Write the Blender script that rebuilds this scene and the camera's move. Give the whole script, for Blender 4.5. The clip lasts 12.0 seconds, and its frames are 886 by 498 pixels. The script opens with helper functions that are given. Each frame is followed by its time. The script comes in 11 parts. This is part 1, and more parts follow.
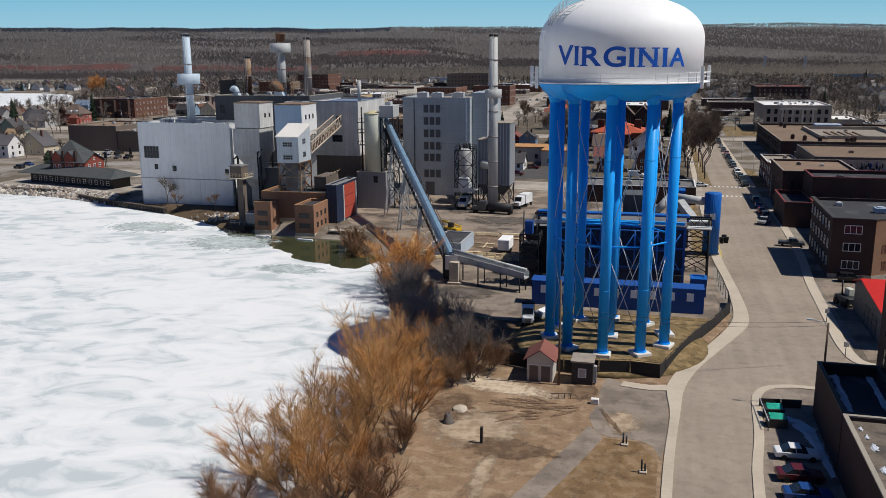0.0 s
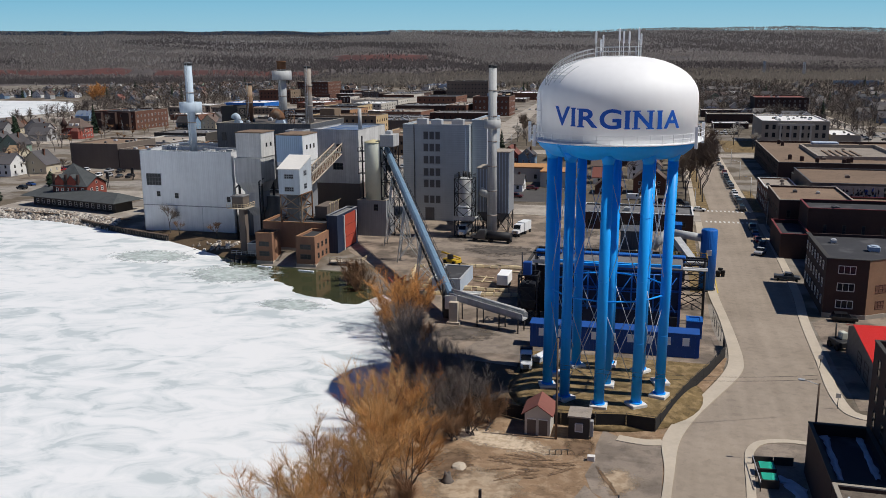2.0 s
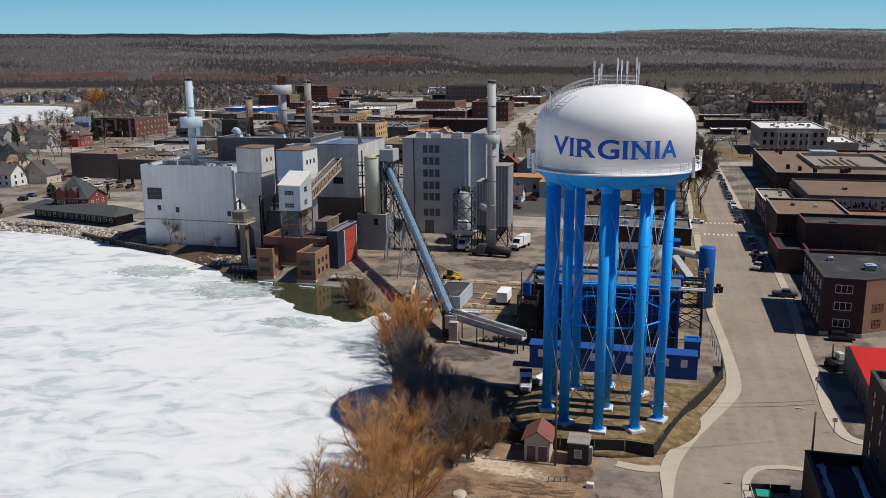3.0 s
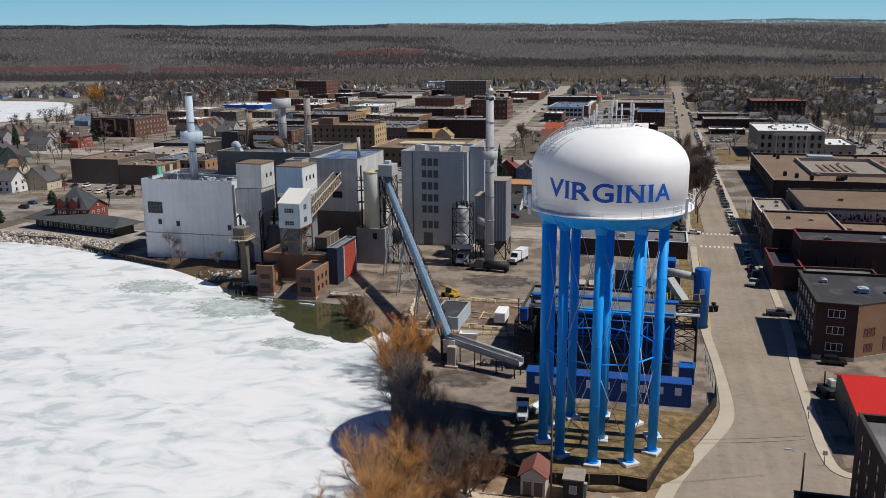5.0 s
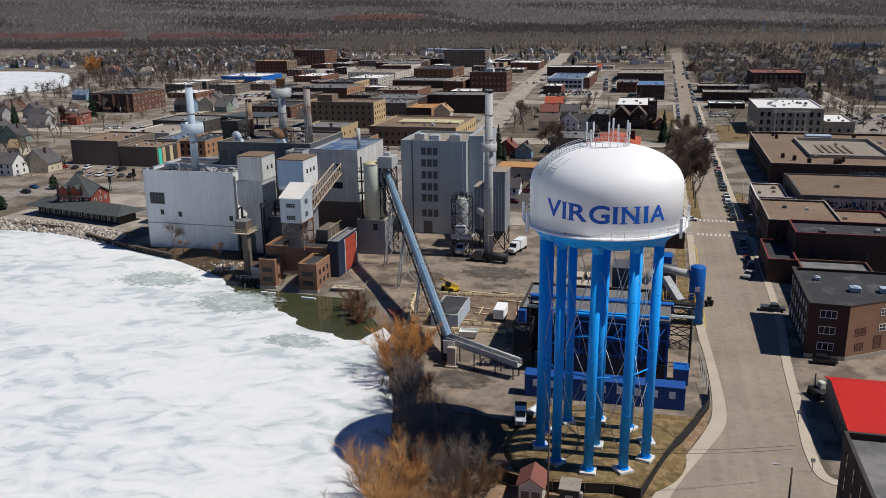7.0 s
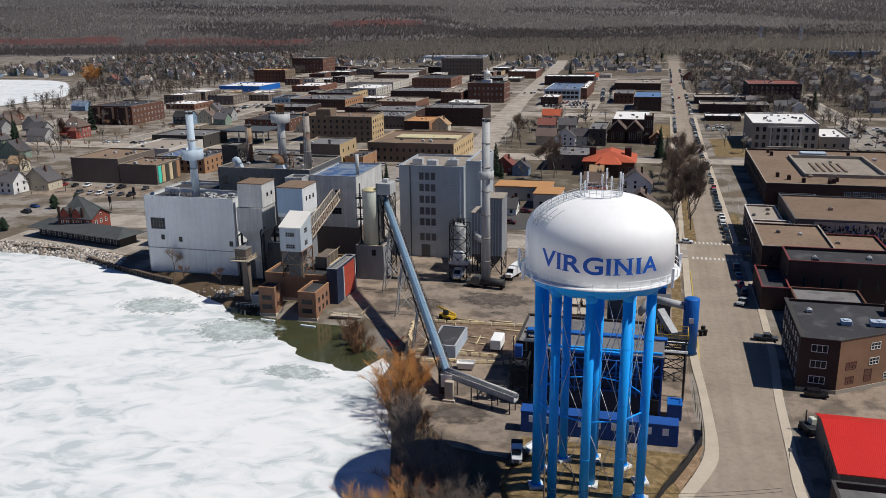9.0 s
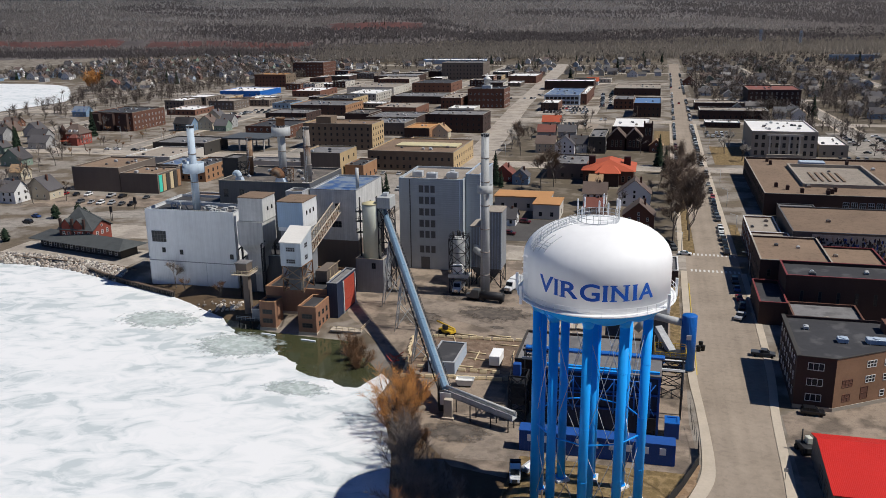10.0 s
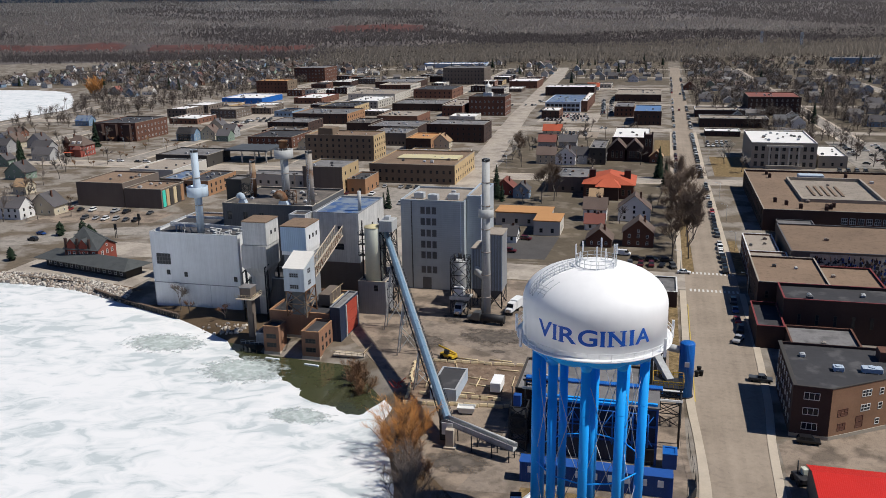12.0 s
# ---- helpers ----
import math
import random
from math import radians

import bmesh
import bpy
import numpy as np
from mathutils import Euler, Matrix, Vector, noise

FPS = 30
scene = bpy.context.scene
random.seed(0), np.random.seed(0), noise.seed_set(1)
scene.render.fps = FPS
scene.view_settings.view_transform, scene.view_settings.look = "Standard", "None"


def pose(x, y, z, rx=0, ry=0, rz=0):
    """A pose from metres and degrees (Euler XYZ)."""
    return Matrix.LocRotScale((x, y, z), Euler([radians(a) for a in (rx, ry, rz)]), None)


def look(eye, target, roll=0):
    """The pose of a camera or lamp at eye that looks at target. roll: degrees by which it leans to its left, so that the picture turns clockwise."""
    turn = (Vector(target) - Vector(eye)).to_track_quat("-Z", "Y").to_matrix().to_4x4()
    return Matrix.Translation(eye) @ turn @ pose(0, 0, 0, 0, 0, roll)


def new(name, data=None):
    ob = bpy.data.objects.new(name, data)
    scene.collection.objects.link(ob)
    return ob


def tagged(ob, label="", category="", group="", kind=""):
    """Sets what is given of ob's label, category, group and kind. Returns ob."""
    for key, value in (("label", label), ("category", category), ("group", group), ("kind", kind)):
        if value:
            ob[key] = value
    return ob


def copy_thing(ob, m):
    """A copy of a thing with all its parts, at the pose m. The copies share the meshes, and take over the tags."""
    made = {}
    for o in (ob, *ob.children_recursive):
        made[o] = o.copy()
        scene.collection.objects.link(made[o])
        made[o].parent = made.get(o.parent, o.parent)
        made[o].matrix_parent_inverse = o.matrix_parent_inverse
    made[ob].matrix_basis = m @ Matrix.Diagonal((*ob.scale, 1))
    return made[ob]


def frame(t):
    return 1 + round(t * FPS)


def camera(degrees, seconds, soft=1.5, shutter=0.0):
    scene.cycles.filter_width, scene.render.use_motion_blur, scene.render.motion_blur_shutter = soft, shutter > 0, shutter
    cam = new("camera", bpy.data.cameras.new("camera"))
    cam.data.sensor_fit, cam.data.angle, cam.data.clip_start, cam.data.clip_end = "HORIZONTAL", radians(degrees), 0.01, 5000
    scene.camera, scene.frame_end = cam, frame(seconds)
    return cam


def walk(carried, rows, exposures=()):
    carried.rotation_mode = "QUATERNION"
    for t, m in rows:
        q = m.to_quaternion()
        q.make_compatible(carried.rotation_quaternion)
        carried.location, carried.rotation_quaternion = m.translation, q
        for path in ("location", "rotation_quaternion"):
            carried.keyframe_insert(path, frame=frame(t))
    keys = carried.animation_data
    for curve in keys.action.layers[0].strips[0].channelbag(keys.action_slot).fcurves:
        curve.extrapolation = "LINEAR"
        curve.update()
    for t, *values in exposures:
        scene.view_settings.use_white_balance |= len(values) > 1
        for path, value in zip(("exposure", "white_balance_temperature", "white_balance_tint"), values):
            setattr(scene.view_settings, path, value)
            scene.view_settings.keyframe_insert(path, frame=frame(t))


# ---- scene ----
cam = camera(55.2, 12.0, soft=0.3)
PATH = [
    (0, (-5.172, 1.461, 42.898), (-5.662, 3.35, 42.457), -0.4),
    (0.5, (-5.128, 1.394, 44.886), (-5.617, 3.283, 44.446), -0.3),
    (1, (-5.109, 1.06, 46.95), (-5.596, 2.949, 46.511), -0.3),
    (1.5, (-5.013, 1.016, 48.792), (-5.5, 2.906, 48.355), -0.3),
    (2, (-4.909, 0.924, 50.749), (-5.399, 2.814, 50.312), -0.4),
    (2.5, (-4.941, 0.718, 52.699), (-5.429, 2.608, 52.264), -0.4),
    (3, (-4.92, 0.541, 54.674), (-5.408, 2.431, 54.24), -0.5),
    (3.5, (-4.8, 0.39, 56.48), (-5.288, 2.281, 56.049), -0.5),
    (5.5, (-4.438, -0.151, 64.018), (-4.92, 1.726, 63.527), -0.6),
    (6, (-4.412, -0.465, 66.092), (-4.89, 1.394, 65.53), -0.6),
    (6.5, (-4.305, -0.748, 68.244), (-4.784, 1.116, 67.704), -0.6),
    (7, (-4.248, -0.852, 70.334), (-4.728, 1.014, 69.796), -0.7),
    (9, (-3.836, -1.707, 77.726), (-4.312, 0.162, 77.194), -0.7),
    (9.5, (-3.697, -1.782, 79.622), (-4.173, 0.087, 79.091), -0.7),
    (10, (-3.447, -1.912, 81.62), (-3.924, -0.043, 81.091), -0.7),
    (10.5, (-3.339, -2.035, 83.498), (-3.816, -0.166, 82.972), -0.7),
    (11, (-3.278, -2.395, 85.306), (-3.756, -0.525, 84.783), -0.8),
    (11.5, (-3.151, -2.575, 87.223), (-3.632, -0.704, 86.703), -0.9),
    (12, (-3.005, -2.833, 89.171), (-3.486, -0.965, 88.641), -0.9),
]
walk(cam, [(t, look(eye, target, roll)) for t, eye, target, roll in PATH],
     [(0, -0.03), (3.5, -0.09), (6, -0.10), (7, -0.09), (9.5, -0.03), (12, 0.04)])

# ---------------- light ----------------
SUN_EL, SUN_AZ = radians(55.0), radians(1.5)          # height; angle from +x towards +y
sun_way = Vector((math.cos(SUN_EL) * math.cos(SUN_AZ), math.cos(SUN_EL) * math.sin(SUN_AZ), math.sin(SUN_EL)))
world = bpy.data.worlds.new("sky")
scene.world = world
world.use_nodes = True
wn = world.node_tree
sky = wn.nodes.new("ShaderNodeTexSky")
sky.sky_type = "NISHITA"
sky.sun_disc = False
sky.sun_elevation = SUN_EL
sky.sun_rotation = math.pi / 2 - SUN_AZ
sky.air_density, sky.dust_density, sky.ozone_density = 1.0, 0.3, 1.6
tint = wn.nodes.new("ShaderNodeMix")                    # white balance of the clear sky
tint.data_type, tint.blend_type = "RGBA", "MULTIPLY"
tint.inputs[0].default_value = 1.0
tint.inputs[7].default_value = (0.60, 0.94, 1.60, 1)
wn.links.new(sky.outputs[0], tint.inputs[6])
wn.links.new(tint.outputs[2], wn.nodes["Background"].inputs[0])
wn.nodes["Background"].inputs[1].default_value = 0.027
lamp = bpy.data.lights.new("sun", "SUN")
lamp.energy, lamp.angle, lamp.color = 4.1, radians(0.53), (1.0, 0.955, 0.875)
sun = new("sun", lamp)
sun.matrix_world = look(sun_way * 300, (0, 0, 0))
scene.view_settings.exposure = 0.0


# ---------------- materials ----------------
def mat(name, col, rough=0.85, metal=0.0, var=0.2, s1=0.12, s2=1.7, bump=0.0, rnd=0.0, streak=0.0, rib=0.0, spec=0.3, second=None, cut=0.5, crack=0.0, track=0.0, speck=0.0):
    """A paint or surface: colour with coarse and fine variation, stains that run down, ribs, a second colour in patches."""
    m = bpy.data.materials.new(name)
    m.use_nodes = True
    n, l = m.node_tree.nodes, m.node_tree.links
    b = n["Principled BSDF"]
    b.inputs["Roughness"].default_value, b.inputs["Metallic"].default_value = rough, metal
    b.inputs["Specular IOR Level"].default_value = spec
    geo = n.new("ShaderNodeNewGeometry")

    def noise_at(scale, detail=3.0, stretch=None):
        t = n.new("ShaderNodeTexNoise")
        t.inputs["Scale"].default_value, t.inputs["Detail"].default_value = scale, detail
        if stretch:
            mp = n.new("ShaderNodeMapping")
            mp.inputs["Scale"].default_value = stretch
            l.new(geo.outputs["Position"], mp.inputs["Vector"])
            l.new(mp.outputs[0], t.inputs["Vector"])
        else:
            l.new(geo.outputs["Position"], t.inputs["Vector"])
        return t.outputs["Fac"]

    def calc(op, a, c, d=None):
        t = n.new("ShaderNodeMath")
        t.operation = op
        for k, v in enumerate((a, c, d)):
            if v is None:
                continue
            if isinstance(v, (int, float)):
                t.inputs[k].default_value = v
            else:
                l.new(v, t.inputs[k])
        return t.outputs[0]

    big, small = noise_at(s1, 4.0), noise_at(s2, 3.0)
    v = calc("MULTIPLY_ADD", big, var * 3.0, 1.0 - var * 1.5)
    v = calc("ADD", v, calc("MULTIPLY_ADD", small, var * 1.6, -var * 0.8))
    if streak:
        st = noise_at(1.0, 3.0, (0.9, 0.9, 0.05))
        v = calc("ADD", v, calc("MULTIPLY_ADD", st, streak * 2.4, -streak * 1.2))
    if crack:                                            # tarred cracks
        vo = n.new("ShaderNodeTexVoronoi")
        vo.feature = "DISTANCE_TO_EDGE"
        vo.inputs["Scale"].default_value = crack
        wv = n.new("ShaderNodeVectorMath")
        nz = n.new("ShaderNodeTexNoise")
        nz.inputs["Scale"].default_value = 0.35
        l.new(geo.outputs["Position"], nz.inputs["Vector"])
        wv.operation = "MULTIPLY_ADD"
        wv.inputs[1].default_value = (3.0, 3.0, 0)
        l.new(nz.outputs["Color"], wv.inputs[0])
        l.new(geo.outputs["Position"], wv.inputs[2])
        l.new(wv.outputs[0], vo.inputs["Vector"])
        v = calc("SUBTRACT", v, calc("MULTIPLY", calc("LESS_THAN", vo.outputs["Distance"], 0.008), 0.12))
    if track:                                            # worn wheel tracks along the street
        tk = noise_at(1.0, 4.0, (0.55, 0.02, 1.0))
        v = calc("ADD", v, calc("MULTIPLY_ADD", tk, track * 2.4, -track * 1.2))
    if speck:                                            # fine scattered dirt
        sk = noise_at(5.0, 2.0)
        v = calc("SUBTRACT", v, calc("MULTIPLY", calc("GREATER_THAN", sk, 0.62), speck))
        sl = noise_at(0.55, 5.0)
        v = calc("SUBTRACT", v, calc("MULTIPLY", calc("GREATER_THAN", sl, 0.58), speck * 0.8))
    if rnd:
        info = n.new("ShaderNodeObjectInfo")
        v = calc("ADD", v, calc("MULTIPLY_ADD", info.outputs["Random"], rnd * 2, -rnd))
    hsv = n.new("ShaderNodeHueSaturation")
    hsv.inputs["Color"].default_value = (*col, 1)
    if second:
        ramp = n.new("ShaderNodeValToRGB")
        ramp.color_ramp.elements[0].position, ramp.color_ramp.elements[1].position = cut - 0.06, cut + 0.06
        ramp.color_ramp.elements[0].color, ramp.color_ramp.elements[1].color = (*col, 1), (*second, 1)
        l.new(noise_at(s1 * 2.3, 5.0), ramp.inputs[0])
        l.new(ramp.outputs[0], hsv.inputs["Color"])
    l.new(v, hsv.inputs["Value"])
    l.new(hsv.outputs[0], b.inputs["Base Color"])
    h = None
    if rib:
        sep = n.new("ShaderNodeSeparateXYZ")
        l.new(geo.outputs["Position"], sep.inputs[0])
        s = calc("ADD", sep.outputs[0], sep.outputs[1]) if rib > 0 else sep.outputs[2]
        h = calc("SINE", calc("MULTIPLY", s, 2 * math.pi / abs(rib)), 0.0)
        h = calc("MULTIPLY", h, 0.26)
    if bump:
        h2 = calc("MULTIPLY", small, bump)
        h = calc("ADD", h, h2) if h is not None else h2
    if h is not None:
        bp = n.new("ShaderNodeBump")
        bp.inputs["Distance"].default_value = 0.1
        bp.inputs["Strength"].default_value = 0.6
        l.new(h, bp.inputs["Height"])
        l.new(bp.outputs[0], b.inputs["Normal"])
    return m


M = {}
M["white_paint"] = mat("white_paint", (0.91, 0.915, 0.92), 0.6, var=0.03, s1=0.1, s2=0.8, streak=0.03, spec=0.4)
M["tank_blue"] = mat("tank_blue", (0.014, 0.37, 0.97), 0.42, var=0.06, s1=0.2, s2=1.5, streak=0.05, spec=0.22)
M["letter_blue"] = mat("letter_blue", (0.010, 0.105, 0.52), 0.45, var=0.05)
M["galv"] = mat("galv", (0.55, 0.57, 0.59), 0.5, 0.3, var=0.12)
M["concrete"] = mat("concrete", (0.50, 0.43, 0.345), 0.9, var=0.14, s1=0.2, s2=2.0, bump=0.2)
M["concrete_w"] = mat("concrete_w", (0.72, 0.70, 0.66), 0.9, var=0.1)
M["asphalt"] = mat("asphalt", (0.318, 0.262, 0.208), 0.92, track=0.16, speck=0.10, var=0.2, s1=0.07, s2=0.9, bump=0.15)
M["asphalt_old"] = mat("asphalt_old", (0.325, 0.295, 0.26), 0.92, crack=0.07, speck=0.12, var=0.2, s1=0.09, s2=0.7, second=(0.235, 0.212, 0.187), cut=0.55)
M["lot_pale"] = mat("lot_pale", (0.42, 0.37, 0.315), 0.92, crack=0.06, speck=0.12, var=0.2, s1=0.05, s2=0.6, second=(0.32, 0.28, 0.24), cut=0.54)
M["asphalt_dark"] = mat("asphalt_dark", (0.085, 0.08, 0.078), 0.9, var=0.2, s1=0.15, s2=1.2)
M["gravel"] = mat("gravel", (0.305, 0.243, 0.19), 0.95, speck=0.2, var=0.24, s1=0.06, s2=1.1, second=(0.165, 0.132, 0.105), cut=0.52, bump=0.3)
M["yard_paving"] = mat("yard_paving", (0.275, 0.226, 0.184), 0.93, speck=0.18, var=0.22, s1=0.1, s2=1.0, second=(0.19, 0.156, 0.128), cut=0.54, bump=0.2)
M["garden_soil"] = mat("garden_soil", (0.115, 0.093, 0.066), 0.95, var=0.3, s1=0.05, s2=0.5, second=(0.19, 0.16, 0.125), cut=0.58)
M["dirt"] = mat("dirt", (0.265, 0.174, 0.106), 0.95, speck=0.22, var=0.26, s1=0.28, s2=2.6, second=(0.335, 0.235, 0.152), cut=0.55, bump=0.5)
M["yard_soil"] = mat("yard_soil", (0.185, 0.128, 0.092), 0.95, speck=0.25, var=0.28, s1=0.25, s2=2.0, second=(0.25, 0.185, 0.135), cut=0.55, bump=0.4)
M["lawn_dead"] = mat("lawn_dead", (0.20, 0.125, 0.062), 0.95, speck=0.25, var=0.28, s1=0.3, s2=2.8, second=(0.26, 0.175, 0.10), cut=0.53, bump=0.4)
M["lawn"] = mat("lawn", (0.175, 0.122, 0.056), 0.95, speck=0.25, var=0.3, s1=0.3, s2=2.8, second=(0.27, 0.19, 0.095), cut=0.53, bump=0.4)
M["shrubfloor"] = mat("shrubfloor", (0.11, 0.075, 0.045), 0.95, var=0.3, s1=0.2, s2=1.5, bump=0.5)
M["towground"] = mat("towground", (0.275, 0.245, 0.212), 0.95, speck=0.15, var=0.28, s1=0.03, s2=0.4, second=(0.145, 0.116, 0.085), cut=0.5)
M["siding_white"] = mat("siding_white", (0.72, 0.735, 0.745), 0.6, var=0.10, s1=0.10, s2=0.6, streak=0.13, rib=0.6)
M["siding_mid"] = mat("siding_mid", (0.46, 0.46, 0.455), 0.55, var=0.14, s1=0.14, s2=0.9, streak=0.34, rib=0.6)
M["siding_transfer"] = mat("siding_transfer", (0.46, 0.51, 0.56), 0.55, var=0.12, streak=0.16, rib=0.6)
M["siding_weathered"] = mat("siding_weathered", (0.60, 0.595, 0.58), 0.6, var=0.16, s1=0.25, s2=1.2, streak=0.26, rib=0.6)
M["siding_grey"] = mat("siding_grey", (0.26, 0.272, 0.29), 0.55, var=0.10, s1=0.1, s2=0.8, streak=0.16, rib=0.6)
M["siding_dark"] = mat("siding_dark", (0.105, 0.108, 0.115), 0.6, var=0.14, s1=0.1, s2=0.8, streak=0.16, rib=0.6)
M["siding_hall"] = mat("siding_hall", (0.42, 0.465, 0.50), 0.42, var=0.10, s1=0.08, s2=0.6, streak=0.08, rib=-0.7)
M["siding_blue"] = mat("siding_blue", (0.40, 0.53, 0.67), 0.55, var=0.08, streak=0.08, rib=0.6)
M["siding_pale"] = mat("siding_pale", (0.44, 0.52, 0.62), 0.55, var=0.08, streak=0.08, rib=0.6)
M["navy"] = mat("navy", (0.020, 0.088, 0.33), 0.5, var=0.12, streak=0.1)
M["royal"] = mat("royal", (0.012, 0.135, 0.50), 0.45, var=0.10, rib=0.4)
M["black_panel"] = mat("black_panel", (0.020, 0.032, 0.066), 0.55, var=0.2, rib=0.8)
M["dark_steel"] = mat("dark_steel", (0.035, 0.036, 0.04), 0.6, 0.2, var=0.25)
M["rust"] = mat("rust", (0.17, 0.085, 0.045), 0.85, var=0.3, second=(0.30, 0.22, 0.15), cut=0.55, streak=0.2)
M["stack_grey"] = mat("stack_grey", (0.45, 0.46, 0.46), 0.6, var=0.15, streak=0.25)
M["stack_old"] = mat("stack_old", (0.30, 0.27, 0.24), 0.8, var=0.2, streak=0.3, second=(0.20, 0.12, 0.08), cut=0.6)
M["stack_pale"] = mat("stack_pale", (0.46, 0.55, 0.64), 0.6, var=0.12, streak=0.2)
M["cream"] = mat("cream", (0.60, 0.62, 0.53), 0.55, var=0.1, streak=0.15)
M["cream_top"] = mat("cream_top", (0.62, 0.55, 0.33), 0.6, var=0.1)
M["conveyor"] = mat("conveyor", (0.22, 0.34, 0.46), 0.45, 0.2, var=0.12, streak=0.1)
M["brick_red"] = mat("brick_red", (0.19, 0.095, 0.066), 0.9, var=0.22, s1=0.2, s2=2.5, rnd=0.05)
M["brick_brown"] = mat("brick_brown", (0.14, 0.068, 0.048), 0.9, var=0.18, s1=0.15, s2=2.5, rnd=0.08)
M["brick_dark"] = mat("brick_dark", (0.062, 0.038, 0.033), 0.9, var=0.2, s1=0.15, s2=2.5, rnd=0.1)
# brick_ochre: tan brick with the south fronts' shade put into its colour
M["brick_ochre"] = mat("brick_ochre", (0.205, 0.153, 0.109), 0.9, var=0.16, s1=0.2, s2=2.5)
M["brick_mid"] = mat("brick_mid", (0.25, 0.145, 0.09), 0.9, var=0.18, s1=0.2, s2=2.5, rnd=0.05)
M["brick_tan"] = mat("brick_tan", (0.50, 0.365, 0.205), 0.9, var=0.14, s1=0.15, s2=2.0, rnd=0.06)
M["brick_orange"] = mat("brick_orange", (0.36, 0.20, 0.11), 0.9, var=0.14, s1=0.15, s2=2.0)
M["brick_pump"] = mat("brick_pump", (0.29, 0.155, 0.098), 0.9, var=0.24, s1=0.2, s2=2.5, rnd=0.05, streak=0.15)
M["stone"] = mat("stone", (0.34, 0.305, 0.255), 0.9, var=0.12, s1=0.15, s2=1.5, rnd=0.05)
M["stucco"] = mat("stucco", (0.52, 0.49, 0.44), 0.9, var=0.1, rnd=0.12)
M["stucco_dark"] = mat("stucco_dark", (0.16, 0.13, 0.11), 0.9, var=0.1, streak=0.1, rnd=0.05)
M["roof_grey"] = mat("roof_grey", (0.20, 0.195, 0.198), 0.9, speck=0.15, var=0.2, s1=0.08, s2=0.6, second=(0.135, 0.132, 0.134), cut=0.56, rnd=0.12)
M["roof_brown"] = mat("roof_brown", (0.235, 0.165, 0.115), 0.9, speck=0.18, var=0.16, s1=0.08, s2=0.6, rnd=0.1)
M["roof_tar"] = mat("roof_tar", (0.115, 0.103, 0.095), 0.9, speck=0.2, var=0.25, s1=0.08, s2=0.6, second=(0.19, 0.165, 0.145), cut=0.56, rnd=0.1)
M["roof_dark"] = mat("roof_dark", (0.052, 0.052, 0.057), 0.85, var=0.22, s1=0.1, s2=0.7, second=(0.095, 0.094, 0.098), cut=0.6, rnd=0.1)
M["roof_slate"] = mat("roof_slate", (0.085, 0.095, 0.108), 0.8, var=0.2, s1=0.1, s2=0.8, rnd=0.06)
M["roof_white"] = mat("roof_white", (0.80, 0.79, 0.77), 0.8, var=0.07)
M["roof_tan"] = mat("roof_tan", (0.33, 0.285, 0.24), 0.9, speck=0.18, var=0.14, rnd=0.1)
M["roof_steel"] = mat("roof_steel", (0.12, 0.215, 0.40), 0.6, var=0.15, s1=0.1, s2=0.8)
M["roof_blue"] = mat("roof_blue", (0.20, 0.245, 0.31), 0.6, var=0.2, s1=0.12, second=(0.055, 0.115, 0.27), cut=0.54)
M["roof_red"] = mat("roof_red", (0.50, 0.11, 0.055), 0.75, var=0.14, rnd=0.06)
M["roof_scarlet"] = mat("roof_scarlet", (0.62, 0.028, 0.02), 0.5, var=0.08, rib=0.4)
M["roof_orange"] = mat("roof_orange", (0.50, 0.26, 0.11), 0.85, var=0.1)
M["shingle"] = mat("shingle", (0.098, 0.093, 0.098), 0.9, var=0.2, s2=2.0, rnd=0.25)
M["shingle_brown"] = mat("shingle_brown", (0.145, 0.108, 0.092), 0.9, var=0.2, s2=2.0, rnd=0.2)
M["shingle_red"] = mat("shingle_red", (0.22, 0.085, 0.068), 0.9, var=0.15, s2=2.0, rnd=0.15)
M["shingle_tan"] = mat("shingle_tan", (0.40, 0.27, 0.16), 0.9, var=0.15, s2=2.0, rnd=0.1)
M["house_white"] = mat("house_white", (0.80, 0.80, 0.79), 0.7, var=0.06, rnd=0.08)
M["house_cream"] = mat("house_cream", (0.56, 0.50, 0.38), 0.7, var=0.06, rnd=0.1)
M["house_blue"] = mat("house_blue", (0.20, 0.30, 0.42), 0.7, var=0.08, rnd=0.12)
M["house_green"] = mat("house_green", (0.23, 0.31, 0.25), 0.7, var=0.08, rnd=0.1)
M["house_grey"] = mat("house_grey", (0.36, 0.36, 0.36), 0.7, var=0.08, rnd=0.12)
M["house_red"] = mat("house_red", (0.30, 0.08, 0.06), 0.7, var=0.1, rnd=0.1)
M["trim_white"] = mat("trim_white", (0.72, 0.72, 0.70), 0.6, var=0.05)
M["trim_red"] = mat("trim_red", (0.22, 0.05, 0.05), 0.6, var=0.1)
M["trim_dark"] = mat("trim_dark", (0.06, 0.055, 0.05), 0.7, var=0.1)
M["glass"] = mat("glass", (0.022, 0.026, 0.032), 0.14, var=0.2, rnd=0.3, spec=0.35)
M["door_red"] = mat("door_red", (0.42, 0.07, 0.045), 0.6, var=0.12, rib=0.5)
M["yellow"] = mat("yellow", (0.62, 0.40, 0.03), 0.5, var=0.1)
M["pipe_cream"] = mat("pipe_cream", (0.64, 0.52, 0.33), 0.6, var=0.12)
M["tyre"] = mat("tyre", (0.02, 0.02, 0.02), 0.9, var=0.1)
M["chrome"] = mat("chrome", (0.6, 0.6, 0.62), 0.25, 0.9, var=0.05)
